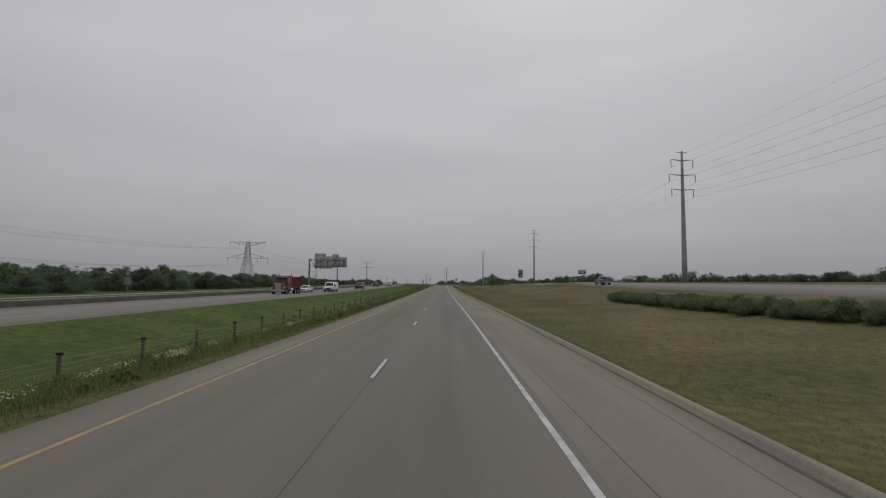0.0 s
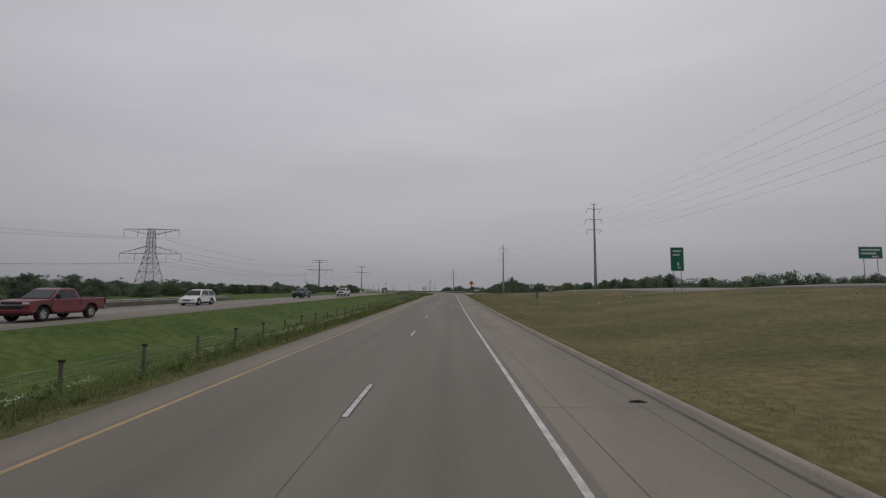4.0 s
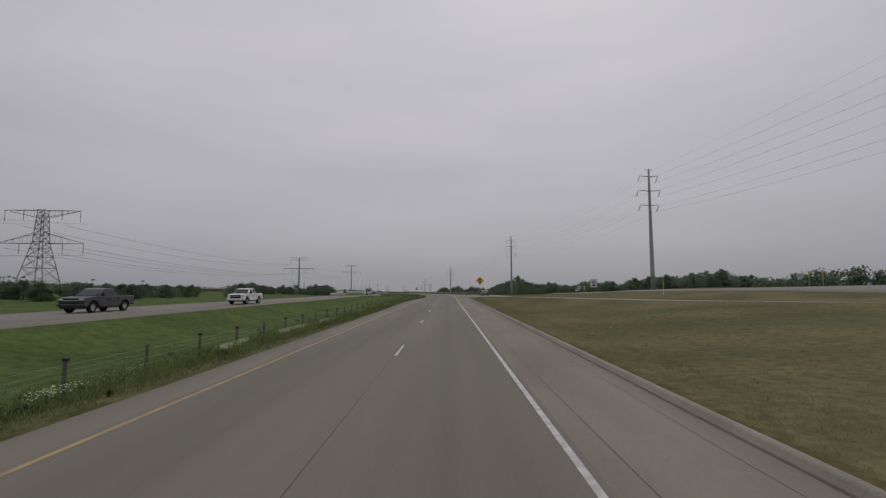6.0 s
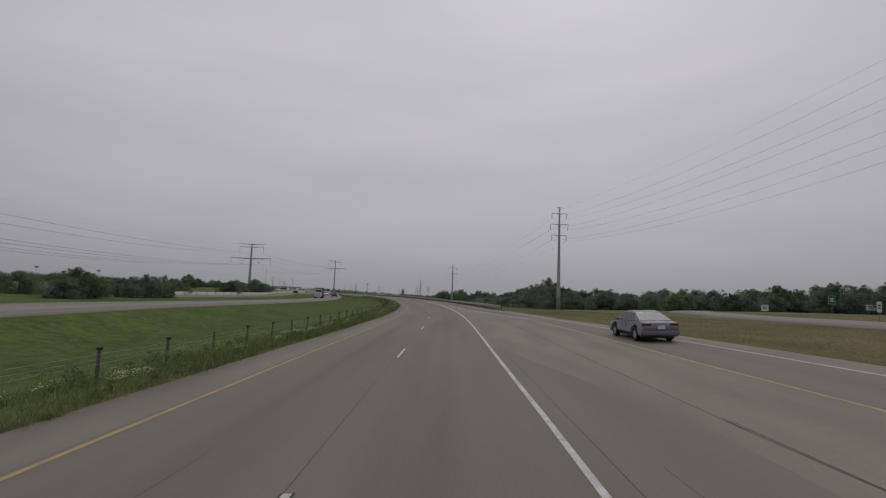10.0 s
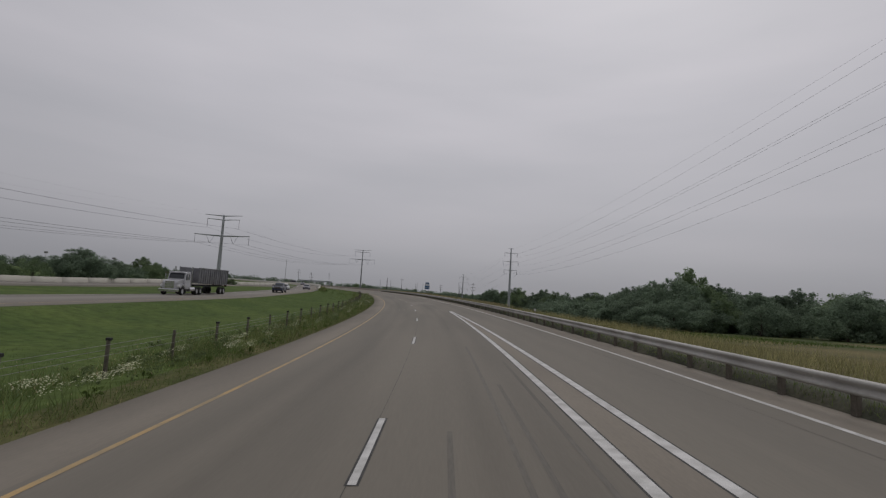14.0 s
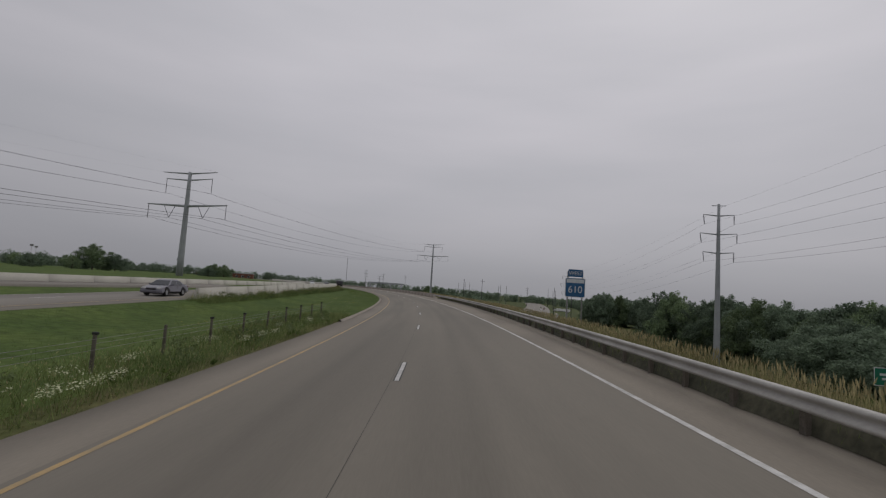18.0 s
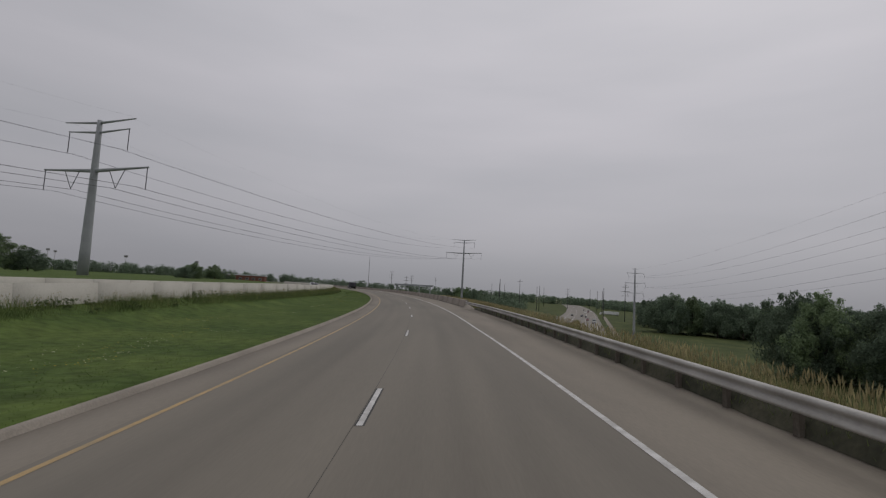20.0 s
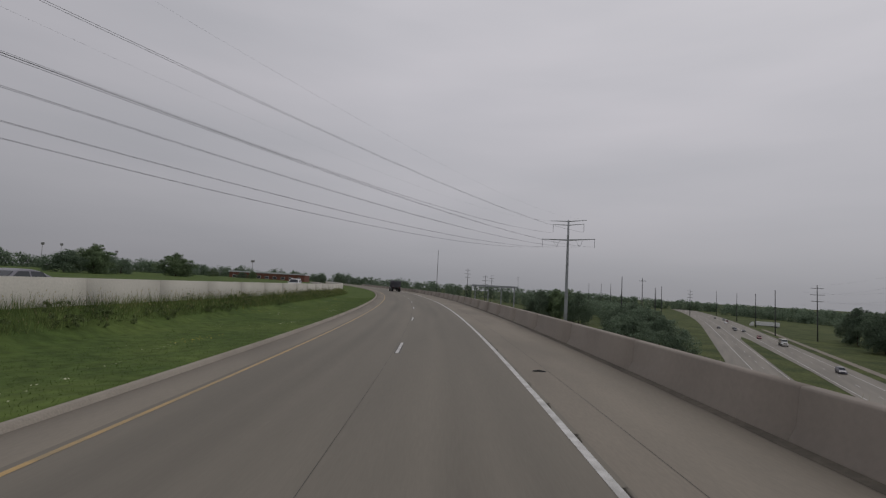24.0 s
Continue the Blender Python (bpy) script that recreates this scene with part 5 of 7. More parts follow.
for i in range(40):
    for o, u0 in ((low_a, -7.4), (low_b, 9.2)):
        q = low_strip("lane_dash", 600 + 15.24 * i, 603 + 15.24 * i, u0 - 0.08, u0 + 0.08, LOW_Z + 0.02, M_WHITE, 3.0)
        q.parent = o
slip = low_strip("lower_slip_road", 640, 1000, lambda y: 20.0 + 0.0 * y, lambda y: 22.6 + 0.0 * y, LOW_Z + 0.02, M_SHOULDER)
tagged(slip, "narrow pale gravel track beside the lower freeway", "track", kind="structure")


# ---- vehicles ----
def profile_body(pts, width, bevel=0.05, tuck=0.0, top=None):
    """A side profile drawn across the width; points above `top` lean inwards by tuck."""
    bm = bmesh.new()
    sides = []
    for sgn in (-1, 1):
        vs = []
        for y, z in pts:
            w = width / 2
            if top is not None and z > top[0]:
                w -= tuck * (z - top[0]) / (top[1] - top[0])
            vs.append(bm.verts.new((sgn * w, y, z)))
        sides.append(vs)
    bm.faces.new(sides[0][::-1])
    bm.faces.new(sides[1])
    n = len(pts)
    for i in range(n):
        j = (i + 1) % n
        bm.faces.new((sides[0][i], sides[0][j], sides[1][j], sides[1][i]))
    bmesh.ops.recalc_face_normals(bm, faces=bm.faces[:])
    if bevel:
        bmesh.ops.bevel(bm, geom=[e for e in bm.edges if e.calc_face_angle(0) > 0.45], offset=bevel, segments=3, affect="EDGES", profile=0.5)
    for f in bm.faces:
        f.smooth = len(f.verts) <= 4
    for e in bm.edges:
        e.smooth = e.calc_face_angle(0) < 0.6
    return bm


def arc(cy, cz, r, a0, a1, n=7):
    return [(cy + r * math.cos(radians(a0 + (a1 - a0) * i / n)), cz + r * math.sin(radians(a0 + (a1 - a0) * i / n))) for i in range(n + 1)]


WHEELS = {}


def wheel(parent, x, y, r, w, rim=None):
    """Tyre, rim and spokes; the meshes are shared between equal wheels."""
    rim = rim or M_RIM
    key = (r, w, rim.name)
    side = 1 if x > 0 else -1
    if key not in WHEELS:
        bm = bmesh.new()
        n = 22
        prof = ((r * 0.62, -w / 2), (r * 0.93, -w / 2), (r, -w * 0.32), (r, w * 0.32), (r * 0.93, w / 2), (r * 0.62, w / 2))
        rings = [[bm.verts.new((px, pr * math.cos(2 * math.pi * q / n), pr * math.sin(2 * math.pi * q / n))) for q in range(n)] for pr, px in prof]
        for k_ in range(len(rings)):
            a, b = rings[k_], rings[(k_ + 1) % len(rings)]
            for q in range(n):
                bm.faces.new((a[q], a[(q + 1) % n], b[(q + 1) % n], b[q]))
        bmesh.ops.recalc_face_normals(bm, faces=bm.faces[:])
        tyre = bpy.data.meshes.new("tyre")
        bm.to_mesh(tyre)
        bm.free()
        tyre.materials.append(M_TYRE)
        bm = bmesh.new()
        add_tube(bm, (w * 0.1, 0, 0), (w * 0.34, 0, 0), r * 0.2, r * 0.17, 10)
        for q in range(5):
            a = 2 * math.pi * q / 5
            add_box(bm, (w * 0.14, r * 0.17, r * 0.52), (w * 0.30, 0, 0), Matrix.Rotation(a, 4, "X") @ Matrix.Translation((0, 0, r * 0.36)))
        out = [[bm.verts.new((px, pr * math.cos(2 * math.pi * q / 20), pr * math.sin(2 * math.pi * q / 20))) for q in range(20)] for pr, px in ((r * 0.66, w * 0.44), (r * 0.58, w * 0.40), (r * 0.58, 0.0), (r * 0.02, 0.0))]
        for a, b in zip(out, out[1:]):
            for q in range(20):
                bm.faces.new((a[q], a[(q + 1) % 20], b[(q + 1) % 20], b[q]))
        bmesh.ops.recalc_face_normals(bm, faces=bm.faces[:])
        rm = bpy.data.meshes.new("rim")
        bm.to_mesh(rm)
        bm.free()
        rm.materials.append(rim)
        WHEELS[key] = (tyre, rm)
    tyre, rm = WHEELS[key]
    wh = new("wheel", tyre)
    wh.parent = parent
    wh.matrix_local = pose(x, y, r, 0, 0, 0 if side > 0 else 180)
    rr = new("rim", rm)
    rr.parent = wh
    return wh


def quad_part(name, pts, mat, parent, thick=0.012, label=""):
    bm = bmesh.new()
    f = bm.faces.new([bm.verts.new(p) for p in pts])
    out = bmesh.ops.extrude_face_region(bm, geom=[f])
    f.normal_update()
    bmesh.ops.translate(bm, vec=f.normal * thick, verts=[v for v in out["geom"] if isinstance(v, bmesh.types.BMVert)])
    bmesh.ops.recalc_face_normals(bm, faces=bm.faces[:])
    return part(name, bm, mat, parent, label)


def passenger_car(label, mat, at, kind="sedan", category="car", group="cars on the road"):
    """Forward is +y. kind: sedan, suv or van."""
    t_ = thing("car", label, category, group, at=at)
    L, W, H = {"sedan": (4.75, 1.82, 1.46), "suv": (4.7, 1.88, 1.74), "van": (5.1, 1.98, 1.78)}[kind]
    f, b = L / 2, -L / 2
    r = 0.345 if kind == "sedan" else 0.37
    fa, ra = f - 0.92, b + 1.0
    belt = 0.92 if kind == "sedan" else 1.05
    hood = 0.88 if kind == "sedan" else 1.0
    low = [(b + 0.05, 0.42)] + [(b + 0.25, 0.24)] + arc(ra, r, r + 0.07, 180, 0)[0:] + arc(fa, r, r + 0.07, 180, 0) + [(f - 0.2, 0.22), (f, 0.36), (f - 0.02, 0.62), (f - 0.14, 0.74), (f - 0.9, hood), (f - 1.15, belt)]
    tail = [(b + 0.75, belt + 0.07), (b + 0.14, belt + 0.05), (b + 0.03, belt - 0.06), (b, 0.66)] if kind == "sedan" else [(b + 0.15, belt + 0.02), (b + 0.02, 0.8)]
    part("body", profile_body(low + tail, W, 0.07, 0.12, (0.5, 1.1)), mat, t_, smooth=False)
    if kind == "sedan":
        cab = [(f - 1.15, belt - 0.02), (f - 1.95, H - 0.10), (f - 2.25, H - 0.02), (f - 2.75, H), (b + 1.75, H - 0.03), (b + 1.4, H - 0.10), (b + 0.45, belt + 0.04)]
    else:
        cab = [(f - 1.15, belt - 0.02), (f - 1.85, H - 0.08), (f - 2.4, H), (b + 0.5, H - 0.03), (b + 0.3, H - 0.12), (b + 0.1, belt)]
    c_ = part("cabin", profile_body(cab, W - 0.10, 0.07, 0.24, (belt, H)), mat, t_)
    ht = (H - belt)

    def wx(z):
        return (W - 0.10) / 2 - 0.24 * (z - belt) / ht + 0.004

    rear_top, rear_low = cab[-2], cab[-1]
    for sgn in (-1, 1):
        z0, z1 = belt + 0.06, H - 0.11
        y0 = cab[0][0] - 0.32
        y1 = cab[1][0] - 0.08
        mid = (cab[1][0] + rear_top[0]) / 2 + 0.05
        yb1 = rear_top[0] - 0.02
        yb0 = rear_low[0] + (0.62 if kind == "sedan" else 0.3)
        quad_part("window", [(sgn * wx(z0), y0, z0), (sgn * wx(z1), y1, z1), (sgn * wx(z1), mid, z1), (sgn * wx(z0), mid, z0)][:: sgn], M_GLASS, c_)
        quad_part("window", [(sgn * wx(z0), mid - 0.1, z0), (sgn * wx(z1), mid - 0.1, z1), (sgn * wx(z1), yb1, z1), (sgn * wx(z0), yb0, z0)][:: sgn], M_GLASS, c_)
        part("mirror", box((0.2, 0.1, 0.14), (sgn * (W / 2 + 0.06), y0 - 0.15, belt + 0.06), bevel=0.03), mat, t_)
        part("headlight", box((0.36, 0.12, 0.15), (sgn * (W / 2 - 0.28), f - 0.10, 0.66), bevel=0.03), M_LAMPWHITE, t_)
        tz = (0.85, 0.15) if kind == "sedan" else (0.98, 0.36)
        part("tail_light", box((0.42 if kind == "sedan" else 0.2, 0.16, tz[1]), (sgn * (W / 2 - (0.27 if kind == "sedan" else 0.18)), b + 0.1, tz[0] - 0.02), bevel=0.03), M_LAMPRED, t_)
        part("door_seam", box((0.012, 0.012, 0.55), (sgn * (W / 2 - 0.012), mid, 0.62)), M_BLACK, t_)

    def glass_between(p, q, inset, name):
        (ya, za), (yb, zb) = p, q
        d = Vector((0, zb - za, -(yb - ya))).normalized() * 0.012
        if (ya > 0) != (d.y > 0):
            d = -d
        wa, wb = wx(za) - 0.10, wx(zb) - 0.10
        za2, zb2 = za + (zb - za) * inset, zb - (zb - za) * inset
        ya2, yb2 = ya + (yb - ya) * inset, yb - (yb - ya) * inset
        quad_part(name, [(-wa, ya2 + d.y, za2 + d.z), (wa, ya2 + d.y, za2 + d.z), (wb, yb2 + d.y, zb2 + d.z), (-wb, yb2 + d.y, zb2 + d.z)], M_GLASS, c_)

    glass_between(cab[0], cab[1], 0.08, "windscreen")
    glass_between(rear_low, rear_top, 0.10, "rear_window")
    part("bumper", box((W - 0.1, 0.16, 0.2), (0, b + 0.04, 0.44), bevel=0.05), mat, t_)
    part("bumper", box((W - 0.1, 0.16, 0.2), (0, f - 0.06, 0.40), bevel=0.05), mat, t_)
    part("grille", box((0.8, 0.06, 0.14), (0, f - 0.01, 0.60), bevel=0.02), M_BLACK, t_)
    part("number_plate", box((0.34, 0.02, 0.17), (0, b - 0.03 if kind == "sedan" else b - 0.045, 0.72 if kind == "sedan" else 0.8)), M_SIGNBACK, t_)
    part("underbody", box((W - 0.3, L - 0.7, 0.2), (0, 0, 0.28)), M_BLACK, t_)
    for x in (-W / 2 + 0.12, W / 2 - 0.12):
        for y in (fa, ra):
            wheel(t_, x, y, r, 0.22)
    return t_


def pickup(label, mat, at, crew=True, group="cars on the road"):
    t_ = thing("pickup_truck", label, "pickup truck", group, at=at)
    L, W, H = 5.9, 2.04, 1.93
    f, b = L / 2, -L / 2
    r = 0.42
    fa, ra = f - 1.0, b + 1.25
    belt, rail = 1.27, 1.30
    low = [(b + 0.02, 0.66), (b + 0.2, 0.56)] + arc(ra, r, r + 0.12, 165, 15, 10) + [(ra + 0.9, 0.44), (fa - 0.9, 0.44)] + arc(fa, r, r + 0.12, 165, 15, 10) + [(f - 0.25, 0.44), (f - 0.04, 0.55), (f, 0.9), (f - 0.03, 1.12), (f - 0.16, 1.21), (f - 0.9, 1.27), (f - 1.45, belt + 0.02), (b + 2.1, belt + 0.02), (b + 2.1, rail), (b + 0.03, rail + 0.01), (b, rail - 0.05)]
    part("body", profile_body(low, W, 0.06, 0.07, (0.7, 1.3)), mat, t_)
    cab = [(f - 1.4, belt - 0.02), (f - 2.2, H - 0.09), (f - 2.45, H - 0.02), (f - 2.9, H), (b + 2.6, H - 0.02), (b + 2.38, H - 0.1), (b + 2.14, belt - 0.02)]
    c_ = part("cabin", profile_body(cab, W - 0.14, 0.05, 0.2, (belt, H)), mat, t_)

    def wx(z):
        return (W - 0.14) / 2 - 0.2 * (z - belt) / (H - belt) + 0.004

    z0, z1 = belt + 0.04, H - 0.13
    mid = 0.12
    for sgn in (-1, 1):
        quad_part("window", [(sgn * wx(z0), f - 1.72, z0), (sgn * wx(z1), f - 2.28, z1), (sgn * wx(z1), mid + 0.05, z1), (sgn * wx(z0), mid + 0.05, z0)][::sgn], M_GLASS, c_)
        quad_part("window", [(sgn * wx(z0), mid - 0.06, z0), (sgn * wx(z1), mid - 0.06, z1), (sgn * wx(z1), b + 2.50, z1), (sgn * wx(z0), b + 2.42, z0)][::sgn], M_GLASS, c_)
        part("mirror", box((0.24, 0.12, 0.26), (sgn * (W / 2 + 0.12), f - 1.78, belt + 0.14), bevel=0.03), M_BLACK, t_)
        part("headlight", box((0.42, 0.12, 0.12), (sgn * (W / 2 - 0.27), f - 0.05, 1.05), bevel=0.03), M_LAMPWHITE, t_)
        part("fog_light", box((0.26, 0.08, 0.10), (sgn * (W / 2 - 0.25), f - 0.02, 0.60), bevel=0.03), M_BLACK, t_)
        part("tail_light", box((0.16, 0.12, 0.44), (sgn * (W / 2 - 0.1), b + 0.03, 1.02), bevel=0.02), M_LAMPRED, t_)
        for yy in (mid, f - 1.55, b + 2.12):
            part("door_seam", box((0.010, 0.012, 0.72), (sgn * (W / 2 - 0.004), yy, 0.86)), M_BLACK, t_)
        for yy in (mid + 0.22, mid - 0.85):
            part("door_handle", box((0.03, 0.2, 0.045), (sgn * (W / 2 - 0.006), yy, 1.10), bevel=0.01), M_BLACK, t_)
        part("running_board", box((0.16, 2.3, 0.07), (sgn * (W / 2 - 0.02), 0.2, 0.42), bevel=0.02), M_BLACK, t_)
        for ya in (fa, ra):
            ring = [(ya + (r + rr) * math.cos(radians(a)), r + (r + rr) * math.sin(radians(a))) for rr, angs in ((0.17, range(165, 14, -15)), (0.115, range(15, 166, 15))) for a in angs]
            bm = profile_body(ring, 0.03, 0)
            part("wheel_arch_trim", bm, M_BLACK, t_).matrix_local = pose(sgn * (W / 2 - 0.004), 0, 0)
    quad_part("windscreen", [(-0.84, f - 1.42, belt + 0.05), (0.84, f - 1.42, belt + 0.05), (0.72, f - 2.14, H - 0.13), (-0.72, f - 2.14, H - 0.13)], M_GLASS, c_)
    quad_part("rear_window", [(0.74, b + 2.12, belt + 0.08), (-0.74, b + 2.12, belt + 0.08), (-0.68, b + 2.33, H - 0.14), (0.68, b + 2.33, H - 0.14)], M_GLASS, c_)
    g_ = part("grille", box((1.22, 0.06, 0.42), (0, f + 0.0, 0.92), bevel=0.03), M_BLACK, t_, "black grille")
    part("grille_bar", box((1.24, 0.03, 0.07), (0, f + 0.035, 0.95), bevel=0.01), M_CHROME, g_)
    part("bumper", box((W - 0.06, 0.22, 0.24), (0, f + 0.02, 0.60), bevel=0.07), mat, t_)
    part("air_dam", box((W - 0.3, 0.14, 0.14), (0, f - 0.06, 0.42), bevel=0.03), M_BLACK, t_)
    part("bumper", box((W - 0.1, 0.2, 0.2), (0, b - 0.05, 0.62), bevel=0.05), M_CHROME, t_)
    part("number_plate", box((0.32, 0.02, 0.16), (0, b - 0.155, 0.66)), M_WHITESIGN, t_)
    part("bed_floor", box((W - 0.3, 1.9, 0.06), (0, b + 1.05, rail + 0.01)), M_BLACK, t_)
    part("underbody", box((W - 0.35, L - 0.9, 0.26), (0, 0, 0.5)), M_BLACK, t_)
    for x in (-W / 2 + 0.16, W / 2 - 0.16):
        for y in (fa, ra):
            wheel(t_, x, y, r, 0.28)
    return t_


def panel_van(label, mat, at, group="cars on the road"):
    t_ = thing("panel_van", label, "van", group, at=at)
    L, W, H = 5.6, 2.06, 2.12
    f, b = L / 2, -L / 2
    r = 0.36
    fa, ra = f - 0.95, b + 1.05
    side = [(b, 0.45)] + arc(ra, r, r + 0.07, 170, 10, 8) + arc(fa, r, r + 0.07, 170, 10, 8) + [(f - 0.12, 0.3), (f, 0.45), (f - 0.02, 0.85), (f - 0.16, 1.02), (f - 0.85, 1.22), (f - 1.7, 1.98), (f - 2.1, 2.09), (f - 2.8, H), (b + 0.15, H - 0.02), (b + 0.02, H - 0.12)]
    body = part("body", profile_body(side, W, 0.07, 0.16, (1.1, H)), mat, t_)

    def wx(z):
        return W / 2 - 0.16 * max(0, z - 1.1) / (H - 1.1) + 0.004

    quad_part("windscreen", [(-0.82, f - 0.88, 1.29), (0.82, f - 0.88, 1.29), (0.74, f - 1.60, 1.92), (-0.74, f - 1.60, 1.92)], M_GLASS, body, 0.03)
    for sgn in (-1, 1):
        quad_part("window", [(sgn * wx(1.2), f - 1.15, 1.2), (sgn * wx(1.82), f - 1.72, 1.82), (sgn * wx(1.82), f - 2.25, 1.82), (sgn * wx(1.2), f - 2.25, 1.2)][::sgn], M_GLASS, body)
        part("mirror", box((0.2, 0.14, 0.34), (sgn * (W / 2 + 0.1), f - 1.25, 1.32), bevel=0.04), M_BLACK, t_)
        part("headlight", box((0.30, 0.22, 0.26), (sgn * (W / 2 - 0.22), f - 0.14, 0.90), bevel=0.05), M_LAMPWHITE, t_)
        part("side_trim", box((0.03, 2.3, 0.13), (sgn * (W / 2 + 0.004), 0.0, 0.62), bevel=0.01), M_BLACK, t_)
        part("sill", box((0.04, L - 3.1, 0.16), (sgn * (W / 2 - 0.03), 0.0, 0.36), bevel=0.02), M_BLACK, t_)
        part("tail_light", box((0.12, 0.08, 0.5), (sgn * (W / 2 - 0.08), b + 0.0, 1.15), bevel=0.02), M_LAMPRED, t_)
        for yy in (f - 2.35, -0.9):
            part("door_seam", box((0.010, 0.012, 1.2), (sgn * (W / 2 - 0.01), yy, 0.95)), M_BLACK, t_)
    part("grille", box((1.1, 0.06, 0.26), (0, f - 0.01, 0.78), bevel=0.04), M_BLACK, t_, "black grille")
    part("bumper", box((W - 0.06, 0.2, 0.24), (0, f - 0.03, 0.46), bevel=0.06), M_BLACK, t_, "black front bumper")
    part("bumper", box((W - 0.1, 0.16, 0.18), (0, b + 0.0, 0.5), bevel=0.04), M_BLACK, t_)
    part("underbody", box((W - 0.35, L - 0.8, 0.2), (0, 0, 0.36)), M_BLACK, t_)
    for x in (-W / 2 + 0.13, W / 2 - 0.13):
        for y in (fa, ra):
            wheel(t_, x, y, r, 0.24)
    return t_


def lorry(label, cab_mat, box_mat, at, trailer=False, group="lorries"):
    """Long-nosed lorry with a tipping body, or pulling a hopper trailer. Forward is +y."""
    t_ = thing("lorry", label, "truck", group, at=at)
    W = 2.45
    nose = [(3.7, 0.75), (3.72, 1.55), (3.5, 1.85), (1.95, 2.0), (1.95, 0.75)]
    part("bonnet", profile_body(nose, 1.75, 0.07), cab_mat, t_)
    cab = [(2.05, 0.75), (2.05, 2.0), (1.75, 2.85), (1.5, 2.95), (0.35, 2.95), (0.25, 0.75)]
    c_ = part("cab", profile_body(cab, 2.15, 0.06, 0.08, (2.0, 3.0)), cab_mat, t_)
    quad_part("windscreen", [(-0.92, 2.075, 2.08), (0.92, 2.075, 2.08), (0.86, 1.83, 2.74), (-0.86, 1.83, 2.74)], M_GLASS, c_)
    for sgn in (-1, 1):
        quad_part("window", [(sgn * 1.085, 1.85, 1.95), (sgn * 1.065, 1.62, 2.65), (sgn * 1.065, 0.75, 2.65), (sgn * 1.085, 0.75, 1.95)][::sgn], M_GLASS, c_)
        part("fender", profile_body([(3.55, 1.0)] + arc(2.75, 0.55, 0.66, 30, 160) + [(2.0, 0.8), (2.0, 1.0), (2.3, 1.3), (3.2, 1.35)], 0.42, 0.03), cab_mat, t_).matrix_local = pose(sgn * 0.98, 0, 0)
        part("headlight", box((0.3, 0.14, 0.24), (sgn * 0.98, 3.58, 1.12), bevel=0.04), M_LAMPWHITE, t_)
        part("mirror", box((0.12, 0.1, 0.6), (sgn * 1.35, 1.9, 2.3), bevel=0.03), M_CHROME, t_)
        part("exhaust_pipe", tube((sgn * 1.05, 0.1, 1.0), (sgn * 1.05, 0.1, 3.6), 0.09, 0.09, 10), M_CHROME, t_)
        part("fuel_tank", tube((sgn * 1.0, -0.6, 0.75), (sgn * 1.0, 0.9, 0.75), 0.32, 0.32, 14), M_CHROME, t_)
    part("grille", box((1.1, 0.08, 0.95), (0, 3.72, 1.3), bevel=0.04), M_CHROME, t_, "tall chrome grille")
    part("bumper", box((2.35, 0.25, 0.36), (0, 3.8, 0.6), bevel=0.06), M_CHROME, t_)
    part("visor", box((1.8, 0.3, 0.08), (0, 2.0, 2.86), bevel=0.02), cab_mat, t_)
    back = -5.2 if not trailer else -2.8
    part("chassis", box((0.9, 3.4 - back, 0.3), (0, (3.4 + back) / 2, 0.8)), M_BLACK, t_)

    def tub(parent, y0, y1, z0, z1):
        bm = profile_body([(y1, z0 + 0.25), (y1 + 0.05, z1), (y0, z1), (y0 + 0.12, z0)], W, 0.03)
        o = part("body", bm, box_mat, parent)
        n = max(3, int((y1 - y0) / 0.75))
        for sgn in (-1, 1):
            for q in range(n):
                part("rib", box((0.09, 0.12, z1 - z0 - 0.1), (sgn * (W / 2 + 0.03), y0 + 0.4 + q * (y1 - y0 - 0.5) / (n - 1), (z0 + z1) / 2 + 0.06), bevel=0.015), box_mat, o)
            part("top_rail", box((0.14, y1 - y0, 0.16), (sgn * W / 2, (y0 + y1) / 2, z1), bevel=0.02), box_mat, o)
        part("tailgate", box((W - 0.1, 0.1, z1 - z0 - 0.2), (0, y0 + 0.0, (z0 + z1) / 2), bevel=0.02), box_mat, o)
        for sgn in (-1, 1):
            part("tail_light", box((0.3, 0.08, 0.16), (sgn * 0.9, y0 - 0.06, z0 - 0.05), bevel=0.02), M_LAMPRED, o)
        part("mud_flap_bar", box((W - 0.2, 0.1, 0.14), (0, y0 + 0.1, z0 - 0.2)), M_BLACK, o)

    axles = [2.75]
    if trailer:
        tub(t_, -13.0, -1.6, 1.35, 3.55)
        part("trailer_frame", box((1.0, 10.5, 0.25), (0, -7.6, 1.2)), M_BLACK, t_)
        axles += [-1.4, -2.6, -10.2, -11.5]
    else:
        tub(t_, -5.3, 0.0, 1.2, 2.95)
        part("cab_guard", box((W, 1.0, 0.12), (0, 0.5, 3.1), bevel=0.03), box_mat, t_)
        axles += [-2.0, -3.25, -4.5]
    for k_, y in enumerate(axles):
        for x in (-W / 2 + 0.2, W / 2 - 0.2):
            wheel(t_, x, y, 0.52, 0.32 if k_ == 0 else 0.5)
    return t_


def on_road(s, u, lift=0.0, back=False, surface=None):
    x, y = place(s, u)
    z = float(np.asarray((surface or road_z)(np.array([s]), np.array([u]))).ravel()[0])
    roll = -float(spline(s, LINE_BANK)[0]) if surface is None else 0.0
    return pose(float(x), float(y), z + lift, 0, roll, hd(s) + (180 if back else 0))


